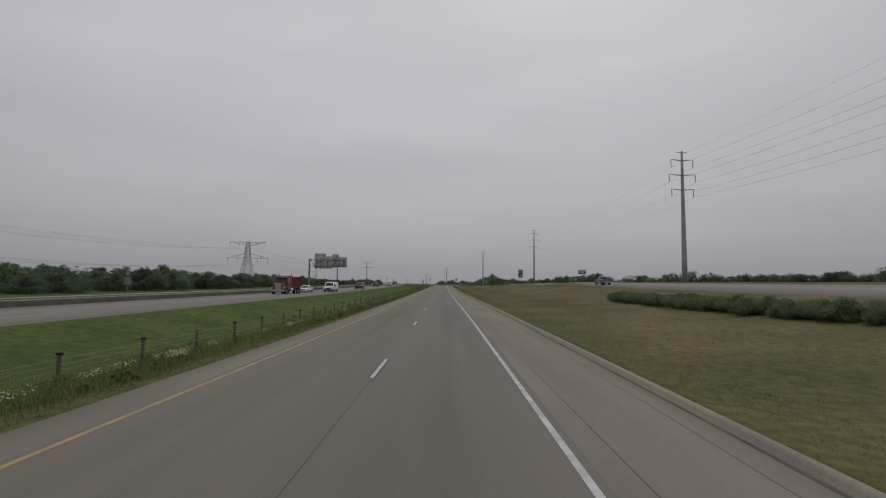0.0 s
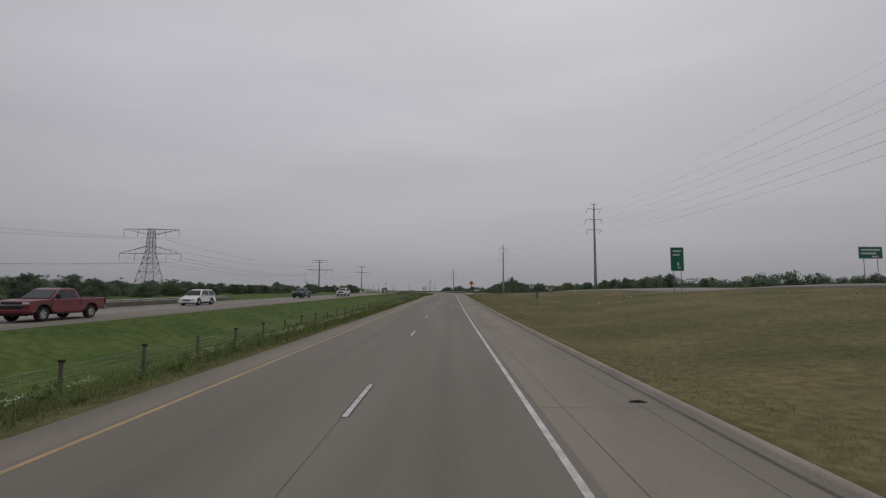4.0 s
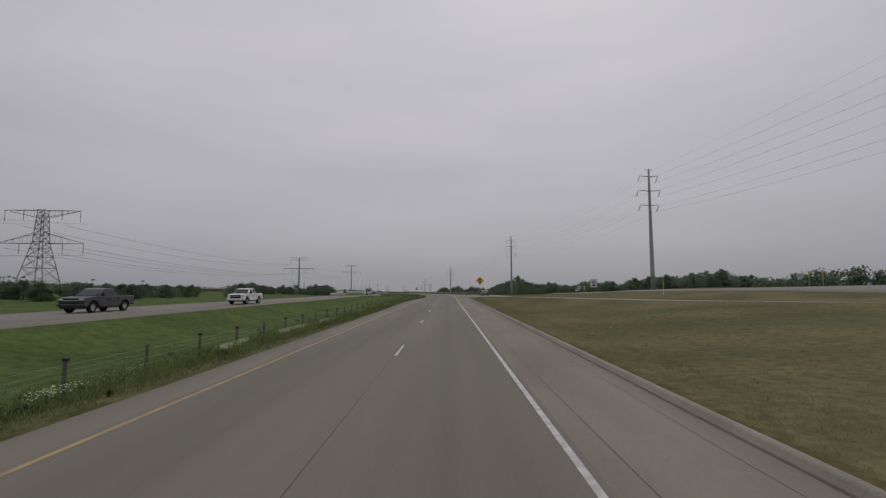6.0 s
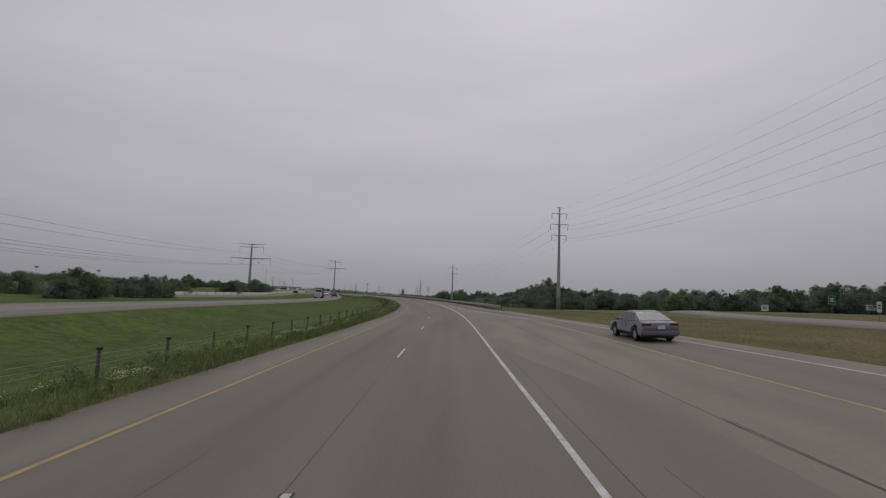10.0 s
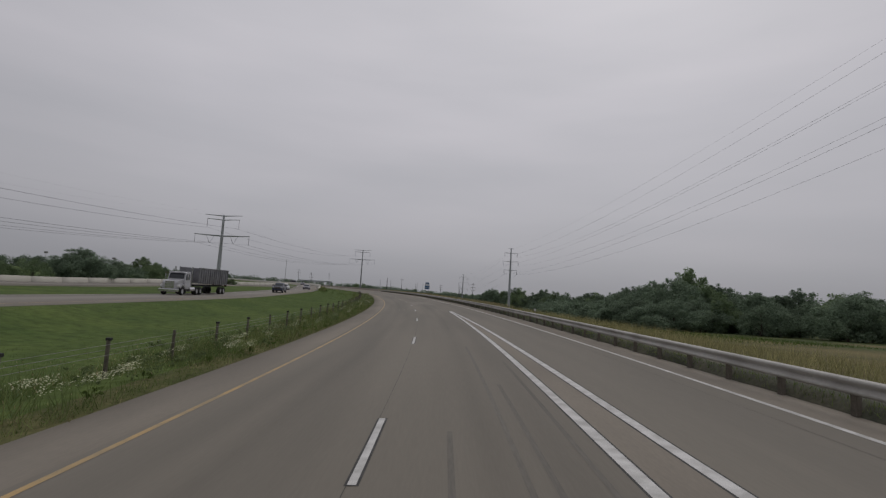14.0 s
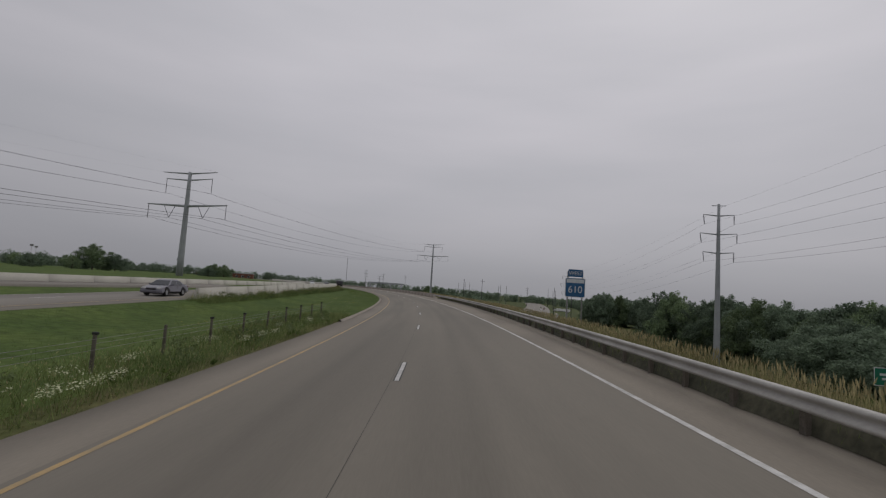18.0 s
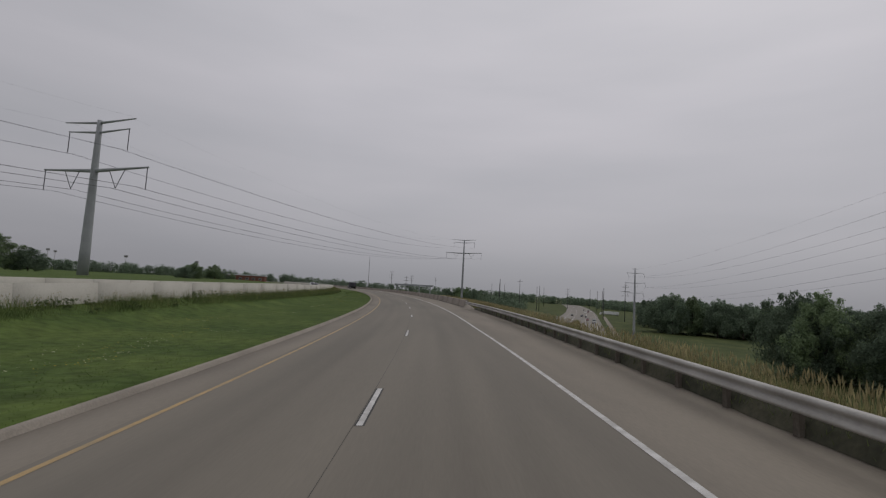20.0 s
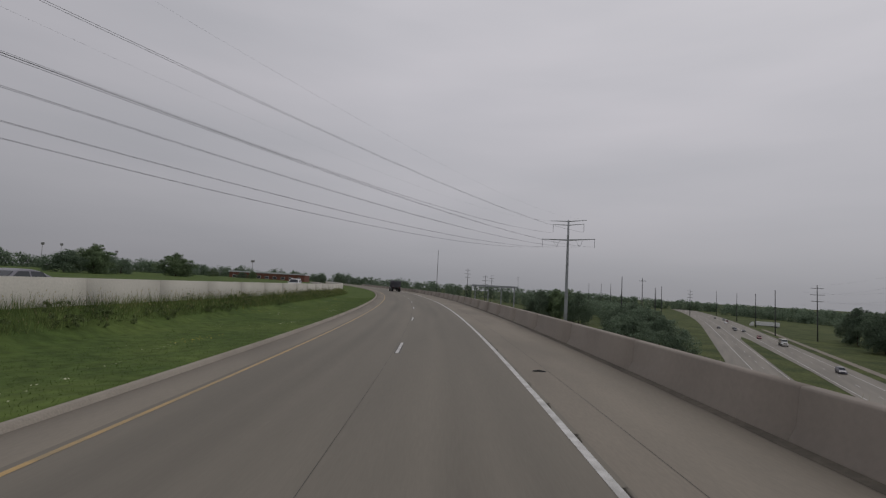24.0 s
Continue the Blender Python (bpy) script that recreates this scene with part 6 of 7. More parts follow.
P_SILVER = paint("silver_grey_paint", (0.135, 0.132, 0.155), 0.15)
P_WHITE = paint("white_car_paint", (0.70, 0.70, 0.70), 0.0)
P_RED = paint("dark_red_paint", (0.155, 0.016, 0.020), 0.1)
P_BLUE = paint("dark_blue_paint", (0.028, 0.035, 0.065), 0.3)
P_DARK = paint("charcoal_paint", (0.035, 0.036, 0.04), 0.3)
P_CREAM = paint("pale_cab_paint", (0.42, 0.42, 0.44), 0.2)
M_RUSTRED = material("scuffed_red_body", (0.16, 0.022, 0.018), 0.6, 0.1, dark=(0.09, 0.018, 0.015), scale=1.5, fine=12, fine_amount=0.2)
M_DULLALU = material("dull_aluminium_body", (0.22, 0.22, 0.235), 0.5, 0.5, dark=(0.14, 0.14, 0.15), scale=1.0, fine=12, fine_amount=0.15)
M_GREYBODY = material("grey_lorry_body", (0.10, 0.10, 0.115), 0.6, 0.3, dark=(0.06, 0.06, 0.07), scale=1.0, fine=12, fine_amount=0.15)

passenger_car("silver-grey four-door saloon on the joining ramp", P_SILVER, on_road(293.6, 12.0))
lorry("dark grey tipper lorry driving far ahead", P_DARK, M_GREYBODY, on_road(762, 1.7))


def opp_lane(s, k_, back=True):
    u = float(table(s, OPP_NEAR)) - (3.1, 6.8)[k_]
    return on_road(s, u, 0.085, back, opp_z)


lorry("red tipper lorry in the oncoming lane", P_RED, M_RUSTRED, opp_lane(84, 1))
panel_van("white panel van with black trim in the oncoming lane", P_WHITE, opp_lane(103, 0))
passenger_car("white saloon following the red lorry", P_WHITE, opp_lane(97, 1))
passenger_car("white sport utility car in the oncoming lane", P_WHITE, opp_lane(163, 1), "suv")
pickup("dark red crew-cab pickup in the oncoming lane", P_RED, opp_lane(139, 0))
pickup("charcoal pickup truck far down the oncoming lane", P_DARK, opp_lane(202, 1))
pickup("white crew-cab pickup in the oncoming lane", P_WHITE, opp_lane(222.5, 0))
lorry("pale long-nosed lorry pulling a grey hopper trailer", P_CREAM, M_DULLALU, opp_lane(437, 1), trailer=True)
pickup("dark blue pickup truck in the oncoming lane", P_BLUE, opp_lane(473, 0))
passenger_car("silver saloon in the oncoming lane", P_SILVER, opp_lane(516, 0))
passenger_car("white saloon behind the hopper lorry", P_WHITE, opp_lane(498, 1))
passenger_car("grey saloon half hidden behind the pale wall", P_SILVER, opp_lane(643, 0))
passenger_car("white van beyond the pale wall", P_WHITE, opp_lane(712, 1), "van")
fx = float(table(108, FRONT)) - 2.0
pickup("silver pickup truck on the frontage road", P_SILVER, on_road(108, fx, 0.13, False, land), group="cars on the frontage road")

# traffic on the lower freeway
for y, lane, kind, mt, lab in ((736, -6.2, "sedan", P_WHITE, "pale saloon below the parapet"), (777, 11.4, "suv", P_SILVER, "grey car on the lower freeway"), (897, 6.8, "suv", P_RED, "red car on the lower freeway"),
                               (949, 5.1, "sedan", P_DARK, "dark saloon on the lower freeway"), (956, 1.4, "suv", P_DARK, "dark car on the lower freeway"), (976, 2.4, "sedan", P_DARK, "small dark saloon on the lower freeway"),
                               (966, -7.0, "sedan", P_DARK, "dark car leaving on the lower freeway"), (1087, 8.3, "suv", P_RED, "small red car on the lower freeway"), (1060, 4.6, "sedan", P_WHITE, "small white car on the lower freeway"),
                               (1120, 9.0, "van", P_SILVER, "small silver van on the lower freeway"), (1150, 4.6, "sedan", P_DARK, "far dark car on the lower freeway")):
    passenger_car(lab, mt, pose(float(low_line(y)) + lane, y, LOW_Z + 0.02, 0, 0, 1.7 + (180 if lane > 0 else 0)), kind, group="cars on the lower freeway")
lorry("white box lorry on the lower freeway", P_WHITE, M_PALEWALL, pose(float(low_line(861)) + 11.4, 861, LOW_Z + 0.02, 0, 0, 181.7), group="lorries")
tr = thing("parked_trailer", "long white trailer parked beyond the lower freeway", "trailer", at=pose(-43.5, 1043, ground_at(-43.5, 1043), 0, 0, 88))
part("body", box((2.6, 15.5, 2.8), (0, 0, 2.6), bevel=0.06), P_WHITE, tr)
part("cab", profile_body([(11.2, 0.6), (11.2, 1.7), (10.6, 1.9), (10.0, 3.3), (8.4, 3.5), (8.4, 0.6)], 2.4, 0.12), P_WHITE, tr, "white tractor cab")
part("frame", box((1.2, 14.0, 0.3), (0, 0, 1.05)), M_BLACK, tr)
for y in (-6.2, -5.0):
    for x in (-1.05, 1.05):
        wheel(tr, x, y, 0.52, 0.5)


# ---- trees ----
def leaf_cloud(rs, lobes, n, size, inner=0.3):
    """Many small folded leaf clumps round the lobes; returns vertices and faces."""
    lob = np.array(lobes)
    weight = lob[:, 3] ** 2
    pick = rs.choice(len(lob), n, p=weight / weight.sum())
    d = rs.normal(size=(n, 3))
    d[:, 2] += 0.25
    d /= np.linalg.norm(d, axis=1)[:, None]
    rad = np.where(rs.random(n) < inner, rs.uniform(0.3, 0.8, n), rs.uniform(0.82, 1.12, n))
    c = lob[pick, :3] + d * (lob[pick, 3] * rad)[:, None] * np.array([1, 1, 0.8])
    nor = d + rs.normal(scale=0.7, size=(n, 3))
    nor /= np.linalg.norm(nor, axis=1)[:, None]
    a = np.cross(nor, rs.normal(size=(n, 3)))
    a /= np.linalg.norm(a, axis=1)[:, None]
    b = np.cross(nor, a)
    sz = (rs.uniform(0.55, 1.25, n) * np.where(rad < 0.81, 1.9, 1.0))[:, None] * size
    v = np.stack([c - a * sz, c - b * sz * 0.62 + nor * sz * 0.22, c + a * sz, c + b * sz * 0.62 + nor * sz * 0.22], 1).reshape(-1, 3)
    f = np.arange(4 * n).reshape(-1, 4)
    return v, f


def make_tree(seed, height, spread, mat, label, clumps=15000, size=0.105, base=0.05, slim=False):
    """A tapered trunk with limbs, and a crown of leaf clumps with an uneven outline."""
    rs = np.random.RandomState(seed)
    t_ = thing("tree", label, "tree", "roadside trees")
    bm = bmesh.new()
    r0 = height * 0.02
    prev, pr = Vector((0, 0, -0.4)), r0 * 1.3
    for i in range(1, 5):
        p_ = Vector((rs.uniform(-1, 1) * 0.03 * height, rs.uniform(-1, 1) * 0.03 * height, height * 0.7 * i / 4))
        add_tube(bm, prev, p_, pr, pr * 0.72, 7, caps=i == 1)
        prev, pr = p_, pr * 0.72
    lobes = []
    n = 12 if not slim else 9
    for i in range(n):
        a = i * 2.4 + rs.uniform(-0.4, 0.4)
        f = base + 0.05 + (0.86 - base) * (i + 0.5) / n
        wide = math.sin(math.pi * min(1, (f - base) / (1 - base) * 0.85 + 0.22))
        rr = spread * 0.52 * wide * rs.uniform(0.55, 1.15)
        c = Vector((math.cos(a) * rr, math.sin(a) * rr, height * f))
        big = spread * rs.uniform(0.17, 0.29) * (0.7 + 0.5 * wide)
        lobes.append((c.x, c.y, c.z, big))
        for _ in range(6):
            d = Vector((rs.normal(), rs.normal(), rs.normal() + 0.35)).normalized()
            q = c + d * big * rs.uniform(0.75, 1.1)
            lobes.append((q.x, q.y, q.z, big * rs.uniform(0.28, 0.52)))
        q = Vector((0, 0, height * max(0.12, f - 0.22)))
        add_tube(bm, q, c, r0 * 0.42, r0 * 0.12, 5, caps=False)
    part("trunk", bm, M_BARK, t_)
    v, f = leaf_cloud(rs, lobes, clumps, size)
    v[:, 2] = np.maximum(v[:, 2], 0.15)
    cr = new("crown", mesh_of("crown", v, f, mat))
    cr.parent = t_
    return t_


TREES = [
    make_tree(1, 8.0, 6.4, M_LEAF, "broad green tree with a rounded crown"),
    make_tree(2, 8.0, 5.2, M_LEAF, "green tree with an uneven leafy crown"),
    make_tree(3, 8.0, 7.4, M_LEAFDARK, "dark spreading tree at the wood's edge"),
    make_tree(4, 8.0, 4.4, M_LEAFDARK, "tall dark tree with a narrow crown", slim=True),
    make_tree(5, 8.0, 6.8, M_LEAFDARK, "dense dark green tree in a thicket", base=0.05),
    make_tree(6, 8.0, 5.8, M_LEAF, "loose green tree with ragged outline", clumps=6500),
    make_tree(7, 8.0, 7.0, M_LEAFDARK, "low bushy dark tree on the slope", base=0.02),
]
used = set()
tree_rng = random.Random(11)


def plant(kind, x, y, top=None, height=None, widen=1.0):
    g = ground_at(x, y) - 0.15
    h = height if height is not None else max(2.5, top - g)
    k_ = h / 8.0
    widen *= min(1.0, (9.0 / h) ** 0.6)
    m = pose(x, y, g, 0, 0, tree_rng.uniform(0, 360)) @ Matrix.Diagonal((k_ * widen, k_ * widen, k_, 1))
    if kind not in used:
        used.add(kind)
        TREES[kind].matrix_basis = m
        return TREES[kind]
    src = TREES[kind]
    made = {}
    for o in (src, *src.children_recursive):
        made[o] = o.copy()
        scene.collection.objects.link(made[o])
        made[o].parent = made.get(o.parent, o.parent)
    made[src].matrix_basis = m
    return made[src]


def plant_su(kind, s, u, top=None, height=None, widen=1.0):
    x, y = place(s, u)
    return plant(kind, float(x), float(y), top, height, widen)


# thicket across the oncoming lanes at the start
for i in range(84):
    s = 22 + 2.9 * i + tree_rng.uniform(-1.2, 1.2)
    row = i % 3
    plant_su((4, 6, 2, 4, 0, 6, 1)[i % 7], s, -49.5 - 4.0 * row + tree_rng.uniform(-1.2, 1.2), top=float(table(s, ((20, 3.0), (60, 3.6), (90, 4.4), (130, 4.0), (165, 3.5), (200, 3.4), (225, 3.0), (262, 1.6)))) + 0.35 * row + tree_rng.uniform(-0.9, 0.4), widen=1.5)
# clumps beside the oncoming carriageway
for s, u, top, k_ in ((271, -45, 3.9, 4), (268, -45, 3.5, 2), (277, -47, 3.6, 0), (265, -44, 3.2, 6), (307, -57, 4.5, 1), (305, -53, 3.8, 4), (320, -56, 3.4, 2), (327, -54, 3.9, 0), (340, -53, 4.4, 5), (331, -53, 3.6, 6),
                      (291, -53, 2.1, 4), (348, -52, 2.7, 2), (327, -43, 4.1, 0), (324, -42, 3.1, 6), (331, -43, 3.3, 1), (340, -45, 3.3, 4), (344, -44, 3.9, 2), (350, -44, 2.9, 0), (371, -54, 4.5, 5), (375, -53, 3.8, 6),
                      (368, -54, 3.5, 4), (411, -52, 4.1, 2), (414, -53, 3.2, 0), (422, -55, 3.9, 6), (424, -54, 3.7, 1), (431, -55, 4.7, 4), (435, -55, 3.5, 2), (442, -55, 2.5, 0), (449, -55, 3.3, 5), (456, -54, 4.5, 6),
                      (458, -53, 5.5, 4), (466, -52, 4.1, 2), (482, -51, 4.0, 0), (476, -52, 3.1, 6)):
    plant_su(k_, s, u, top=float(top), widen=1.35)
for s, u, top, k_ in ((545, -88, 5.2, 1), (560, -92, 5.4, 2), (575, -98, 4.6, 6), (632, -90, 5.2, 5), (655, -96, 4.8, 6), (620, -95, 4.6, 6), (590, -99, 4.8, 4), (545, -97, 4.6, 6), (530, -96, 5.0, 4),
                      (731, -64, 6.8, 0), (737, -66, 6.2, 2), (724, -66, 5.4, 6), (746, -68, 5.2, 5), (760, -70, 4.8, 6), (790, -64, 4.4, 4), (875, -50, 4.6, 1), (866, -54, 3.8, 6), (838, -62, 4.2, 5)):
    plant_su(k_, s, u, top=float(top), widen=1.35)
plant_su(1, 501, -40.0, height=1.7, widen=1.9)
# wood along the bend's outer side, round one tall crown
for x, y, top, k_ in ((48.4, 517, 12.0, 0), (44, 512, 9.4, 2), (52, 523, 9.6, 4), (41, 522, 8.4, 2), (56, 515, 8.4, 4), (38, 516, 7.4, 6), (60, 520, 7.4, 2), (35, 525, 6.6, 4), (47, 506, 7.2, 6), (64, 508, 6.4, 4)):
    plant(k_, x, y, top=float(top), widen=1.3)
for i in range(60):
    s = 352 + 3.2 * i + tree_rng.uniform(-2, 2)
    row = i % 4
    u = table(s, ((350, 104), (430, 92), (480, 76), (520, 82), (545, 100))) + row * 8 + tree_rng.uniform(-3, 3)
    top = table(s, ((350, 9.2), (385, 8.2), (412, 6.2), (470, 6.0), (500, 6.2), (530, 4.8), (550, 4.0))) + row * 0.5 + tree_rng.uniform(-2.2, 1.0)
    plant_su((2, 4, 3, 6, 4, 2, 0)[i % 7], s, float(u), top=float(top), widen=1.25)
for i in range(34):
    x, y = 6 + 1.6 * i + tree_rng.uniform(-4, 4), 668 - 2.9 * i + tree_rng.uniform(-6, 6)
    plant((2, 4, 0, 6, 4)[i % 5], x, y, top=4.6 + tree_rng.uniform(-2.4, 1.2), widen=1.3)
# wood's edge beyond the low meadow
for i in range(64):
    f = i / 63.0
    row = i % 3
    x = float(np.interp(f, (0, 0.2, 0.45, 0.7, 1.0), (-16, 20, 62, 100, 128))) + tree_rng.uniform(-3, 3)
    y = float(np.interp(f, (0, 0.2, 0.45, 0.7, 1.0), (822, 812, 806, 770, 700))) + 7 * row + tree_rng.uniform(-3, 3)
    plant((2, 4, 3, 2, 0, 4, 1)[i % 7], x, y, top=float(np.interp(f, (0, 0.08, 0.2, 0.45, 1.0), (4.2, 5.4, 2.6, 2.8, 3.6))) + tree_rng.uniform(-2.6, 1.2), widen=1.3)
for i in range(30):
    s = 476 + 2.4 * i + tree_rng.uniform(-2, 2)
    plant_su((6, 4, 2)[i % 3], s, float(table(s, ((476, 62), (510, 60), (550, 70)))) + tree_rng.uniform(-5, 5), top=float(table(s, ((476, 2.6), (510, 1.2), (550, 0.0)))) + tree_rng.uniform(-1, 1), widen=1.6)
# trees about the lower freeway
for x, y, top, k_ in ((-178.9, 588.2, 9.2, 0), (-174.0, 592.0, 6.6, 2), (-213.0, 688.0, 7.2, 0), (-217.0, 692.0, 5.8, 4), (-97, 770, -1.8, 6), (-92, 760, -3.4, 4), (-101, 782, -1.6, 2), (-104, 796, -2.0, 4), (-110, 835, -1.2, 2), (-112, 815, -2.2, 6), (-99, 750, -4.0, 4), (-18, 868, 0.6, 2), (-8, 880, 1.4, 4),
                      (-19, 905, 2.4, 3), (-4, 900, 1.0, 2), (-14, 930, 1.8, 4), (2, 915, 1.6, 2), (-150, 900, 2.6, 2), (-158, 906, 3.4, 0), (-168, 912, 4.2, 1), (12, 870, 1.2, 2), (-176, 905, 2.4, 4)):
    plant(k_, x, y, top=float(top), widen=1.35)


# ---- far woods: past counting ----
def far_woods(name, line, depth, height, step, seed, mat, label, clumps=300, size=0.95):
    rs = np.random.RandomState(seed)
    vs, fs, at = [], [], 0
    for (x0, y0, z0), (x1, y1, z1) in zip(line, line[1:]):
        n = max(1, int(math.hypot(x1 - x0, y1 - y0) / step))
        for i in range(n):
            f = (i + rs.random_sample()) / n
            h = height * rs.uniform(0.62, 1.08)
            x = x0 + (x1 - x0) * f + rs.uniform(-1, 1) * depth
            y = y0 + (y1 - y0) * f + rs.uniform(-1, 1) * depth * 0.6
            z = z0 + (z1 - z0) * f
            low = min(0.0, ground_at(x, y) - z)
            w = h * rs.uniform(0.45, 0.7)
            lobes = [(x + rs.uniform(-0.5, 0.5) * w, y + rs.uniform(-0.5, 0.5) * w, z + low * (1 - q) + h * q, w * rs.uniform(0.5, 0.75)) for q in (0.06, 0.2, 0.36, 0.52, 0.68, 0.8)]
            lobes += [(x + rs.uniform(-0.8, 0.8) * w, y + rs.uniform(-0.8, 0.8) * w, z + h * rs.uniform(0.5, 0.95), w * rs.uniform(0.16, 0.3)) for _ in range(5)]
            v, f_ = leaf_cloud(rs, lobes, int(clumps * 1.6), 0.76 * size * h / 11.0, 0.15)
            vs.append(v)
            fs.append(f_ + at)
            at += len(v)
    ob = new(name, mesh_of(name, np.concatenate(vs), np.concatenate(fs), mat))
    return tagged(ob, label, "woods", kind="stuff")


far_woods("distant_woods", ((188, 105, 2.5), (200, 140, 2.5), (270, 300, 2.5), (250, 420, 2.0), (190, 520, -2), (170, 640, -7)), 12, 9.4, 3.6, 3, M_LEAFDARK, "dark band of woods along the skyline", clumps=1500, size=0.52)
far_woods("distant_woods", ((200, 105, 2.5), (213, 140, 2.5), (284, 300, 2.5), (262, 425, 2.0)), 8, 9.2, 4.5, 17, M_LEAFDARK, "second row of the skyline woods", clumps=1100, size=0.52)
far_woods("distant_woods", ((215, 420, 0), (190, 500, -2), (165, 570, -4), (141, 625, -5), (120, 700, -8)), 14, 13.0, 4.5, 14, M_LEAFDARK, "dark tall woods behind the low meadow")
far_woods("distant_woods", ((0, 930, -16), (60, 830, -15), (110, 720, -13), (160, 640, -9)), 14, 15.5, 3.6, 4, M_LEAFDARK, "dark woods beyond the lower freeway")
far_woods("distant_woods", ((-420, 1560, -5), (-250, 1500, -9), (-60, 1480, -14), (120, 1350, -16), (240, 1150, -16), (200, 900, -14)), 40, 11.5, 2.2, 5, M_LEAFDARK, "blue-green woods closing the far distance", clumps=170, size=1.0)
far_woods("distant_woods", ((-150, -40, 0.5), (-135, 100, 0.5), (-150, 250, 0.6), (-200, 330, 0.6)), 12, 5.2, 3.4, 6, M_LEAFDARK, "dark thicket beyond the oncoming carriageway")
far_woods("distant_woods", ((-340, 560, 0.0), (-380, 700, 0.0), (-400, 830, 0.0), (-330, 930, -1.0), (-300, 1040, -3.0)), 18, 8.0, 2.0, 7, M_LEAFDARK, "low line of trees behind the pale wall", clumps=220, size=0.85)
far_woods("distant_woods", ((-700, 1200, -3), (-560, 1340, -4), (-400, 1420, -4)), 30, 11, 2.4, 8, M_LEAFDARK, "far woods under the overcast sky", clumps=170, size=1.0)
far_woods("distant_woods", ((-250, 640, 0.0), (-290, 560, 0.0), (-260, 480, 0.5), (-230, 400, 0.5)), 14, 5.8, 7.0, 9, M_LEAF, "thin line of bushes across the fields")

far_woods("distant_woods", ((-120, 900, -12), (-150, 1020, -11), (-240, 1140, -9), (-340, 1240, -7)), 14, 8.0, 2.4, 10, M_LEAFDARK, "low woods beside the lower freeway", clumps=200, size=0.9)
far_woods("distant_woods", ((70, 1010, -17), (50, 1120, -17), (0, 1230, -16), (-60, 1330, -15)), 16, 9.5, 2.6, 11, M_LEAFDARK, "dark woods at the lower freeway's far side", clumps=200, size=0.9)

# ---- shrub strip on the first rise ----
SHRUBS = []
for seed in (21, 22, 23):
    rs = np.random.RandomState(seed)
    sb = thing("shrub", "low bushy green shrub in dry grass", "shrub", "shrubs on the rise")
    lobes = [(rs.uniform(-1.2, 1.2), rs.uniform(-1.0, 1.0), rs.uniform(0.2, 0.85), rs.uniform(0.35, 0.6)) for _ in range(12)]
    v, f = leaf_cloud(rs, lobes, 6500, 0.042)
    v[:, 2] = np.maximum(v[:, 2], 0.0)
    o = new("foliage", mesh_of("foliage", v, f, M_SHRUB))
    o.parent = sb
    bm = bmesh.new()
    for l_ in lobes:
        add_tube(bm, (l_[0] * 0.3, l_[1] * 0.3, -0.1), l_[:3], 0.02, 0.008, 4, caps=False)
    part("stems", bm, M_BARK, sb)
    SHRUBS.append(sb)
k_ = 0
for i in range(54):
    s = 16.5 + 0.62 * i
    u = float(table(s, ((16, 21.0), (24, 20.0), (28, 19.4), (34, 19.1), (50, 19.4)))) + 0.8 * (i % 3) + tree_rng.uniform(-0.3, 0.3)
    p = spot(s, u, -0.05)
    sc = tree_rng.uniform(0.74, 1.0)
    m = pose(p.x, p.y, p.z, 0, 0, tree_rng.uniform(0, 360)) @ Matrix.Diagonal((sc, sc, sc, 1))
    if i < 3:
        SHRUBS[i].matrix_basis = m
    else:
        copy_thing(SHRUBS[i % 3], m)


# ---- grasses: past counting ----
def blade_field(name, label, s, u, height, width, mat, seed, lean=0.35, head=None, category="grass", surface=None, tufts=1, waves=0.0):
    rs = np.random.RandomState(seed)
    s, u = np.repeat(s, tufts), np.repeat(u, tufts)
    n = len(s)
    s = s + rs.normal(scale=0.05, size=n) * (tufts > 1)
    u = u + rs.normal(scale=0.05, size=n) * (tufts > 1)
    x, y = place(s, u)
    z = (surface or ground_z)(s, u) - 0.02
    h = rs.uniform(*height, n)
    if waves:
        h = h * np.array([max(0.3, 1.0 + waves * noise.noise(Vector((p_ * 0.45, q_ * 0.8, 9.0)))) for p_, q_ in zip(s, u)])
    w = rs.uniform(*width, n) / 2
    a = rs.uniform(0, 2 * math.pi, n)
    l_ = rs.normal(scale=lean, size=(n, 2)) * h[:, None]
    p = np.stack([x, y, z], 1)
    side = np.stack([np.cos(a) * w, np.sin(a) * w, 0 * w], 1)
    tip = p + np.stack([l_[:, 0], l_[:, 1], h], 1)
    v = np.stack([p - side, p + side, tip], 1).reshape(-1, 3)
    ob = new(name, mesh_of(name, v, np.arange(3 * n).reshape(-1, 3), mat))
    tagged(ob, label, category, kind="stuff")
    if head is not None:
        hm, hw, hl, share, hname, hlabel = head
        k = rs.random_sample(n) < share
        m = int(k.sum())
        c, d = tip[k], side[k] / np.maximum(w[k], 1e-6)[:, None]
        up = np.stack([l_[k, 0], l_[k, 1], h[k]], 1)
        up /= np.linalg.norm(up, axis=1)[:, None]
        v = np.stack([c - up * hl * 0.5, c + d * hw, c + up * hl * 0.6, c - d * hw], 1).reshape(-1, 3)
        d2 = np.cross(up, d)
        v2 = np.stack([c - up * hl * 0.5, c + d2 * hw, c + up * hl * 0.6, c - d2 * hw], 1).reshape(-1, 3)
        o2 = new(hname, mesh_of(hname, np.concatenate([v, v2]), np.arange(8 * m).reshape(-1, 4), hm))
        tagged(o2, hlabel, category, kind="stuff")
    return ob


R = np.random.RandomState(77)


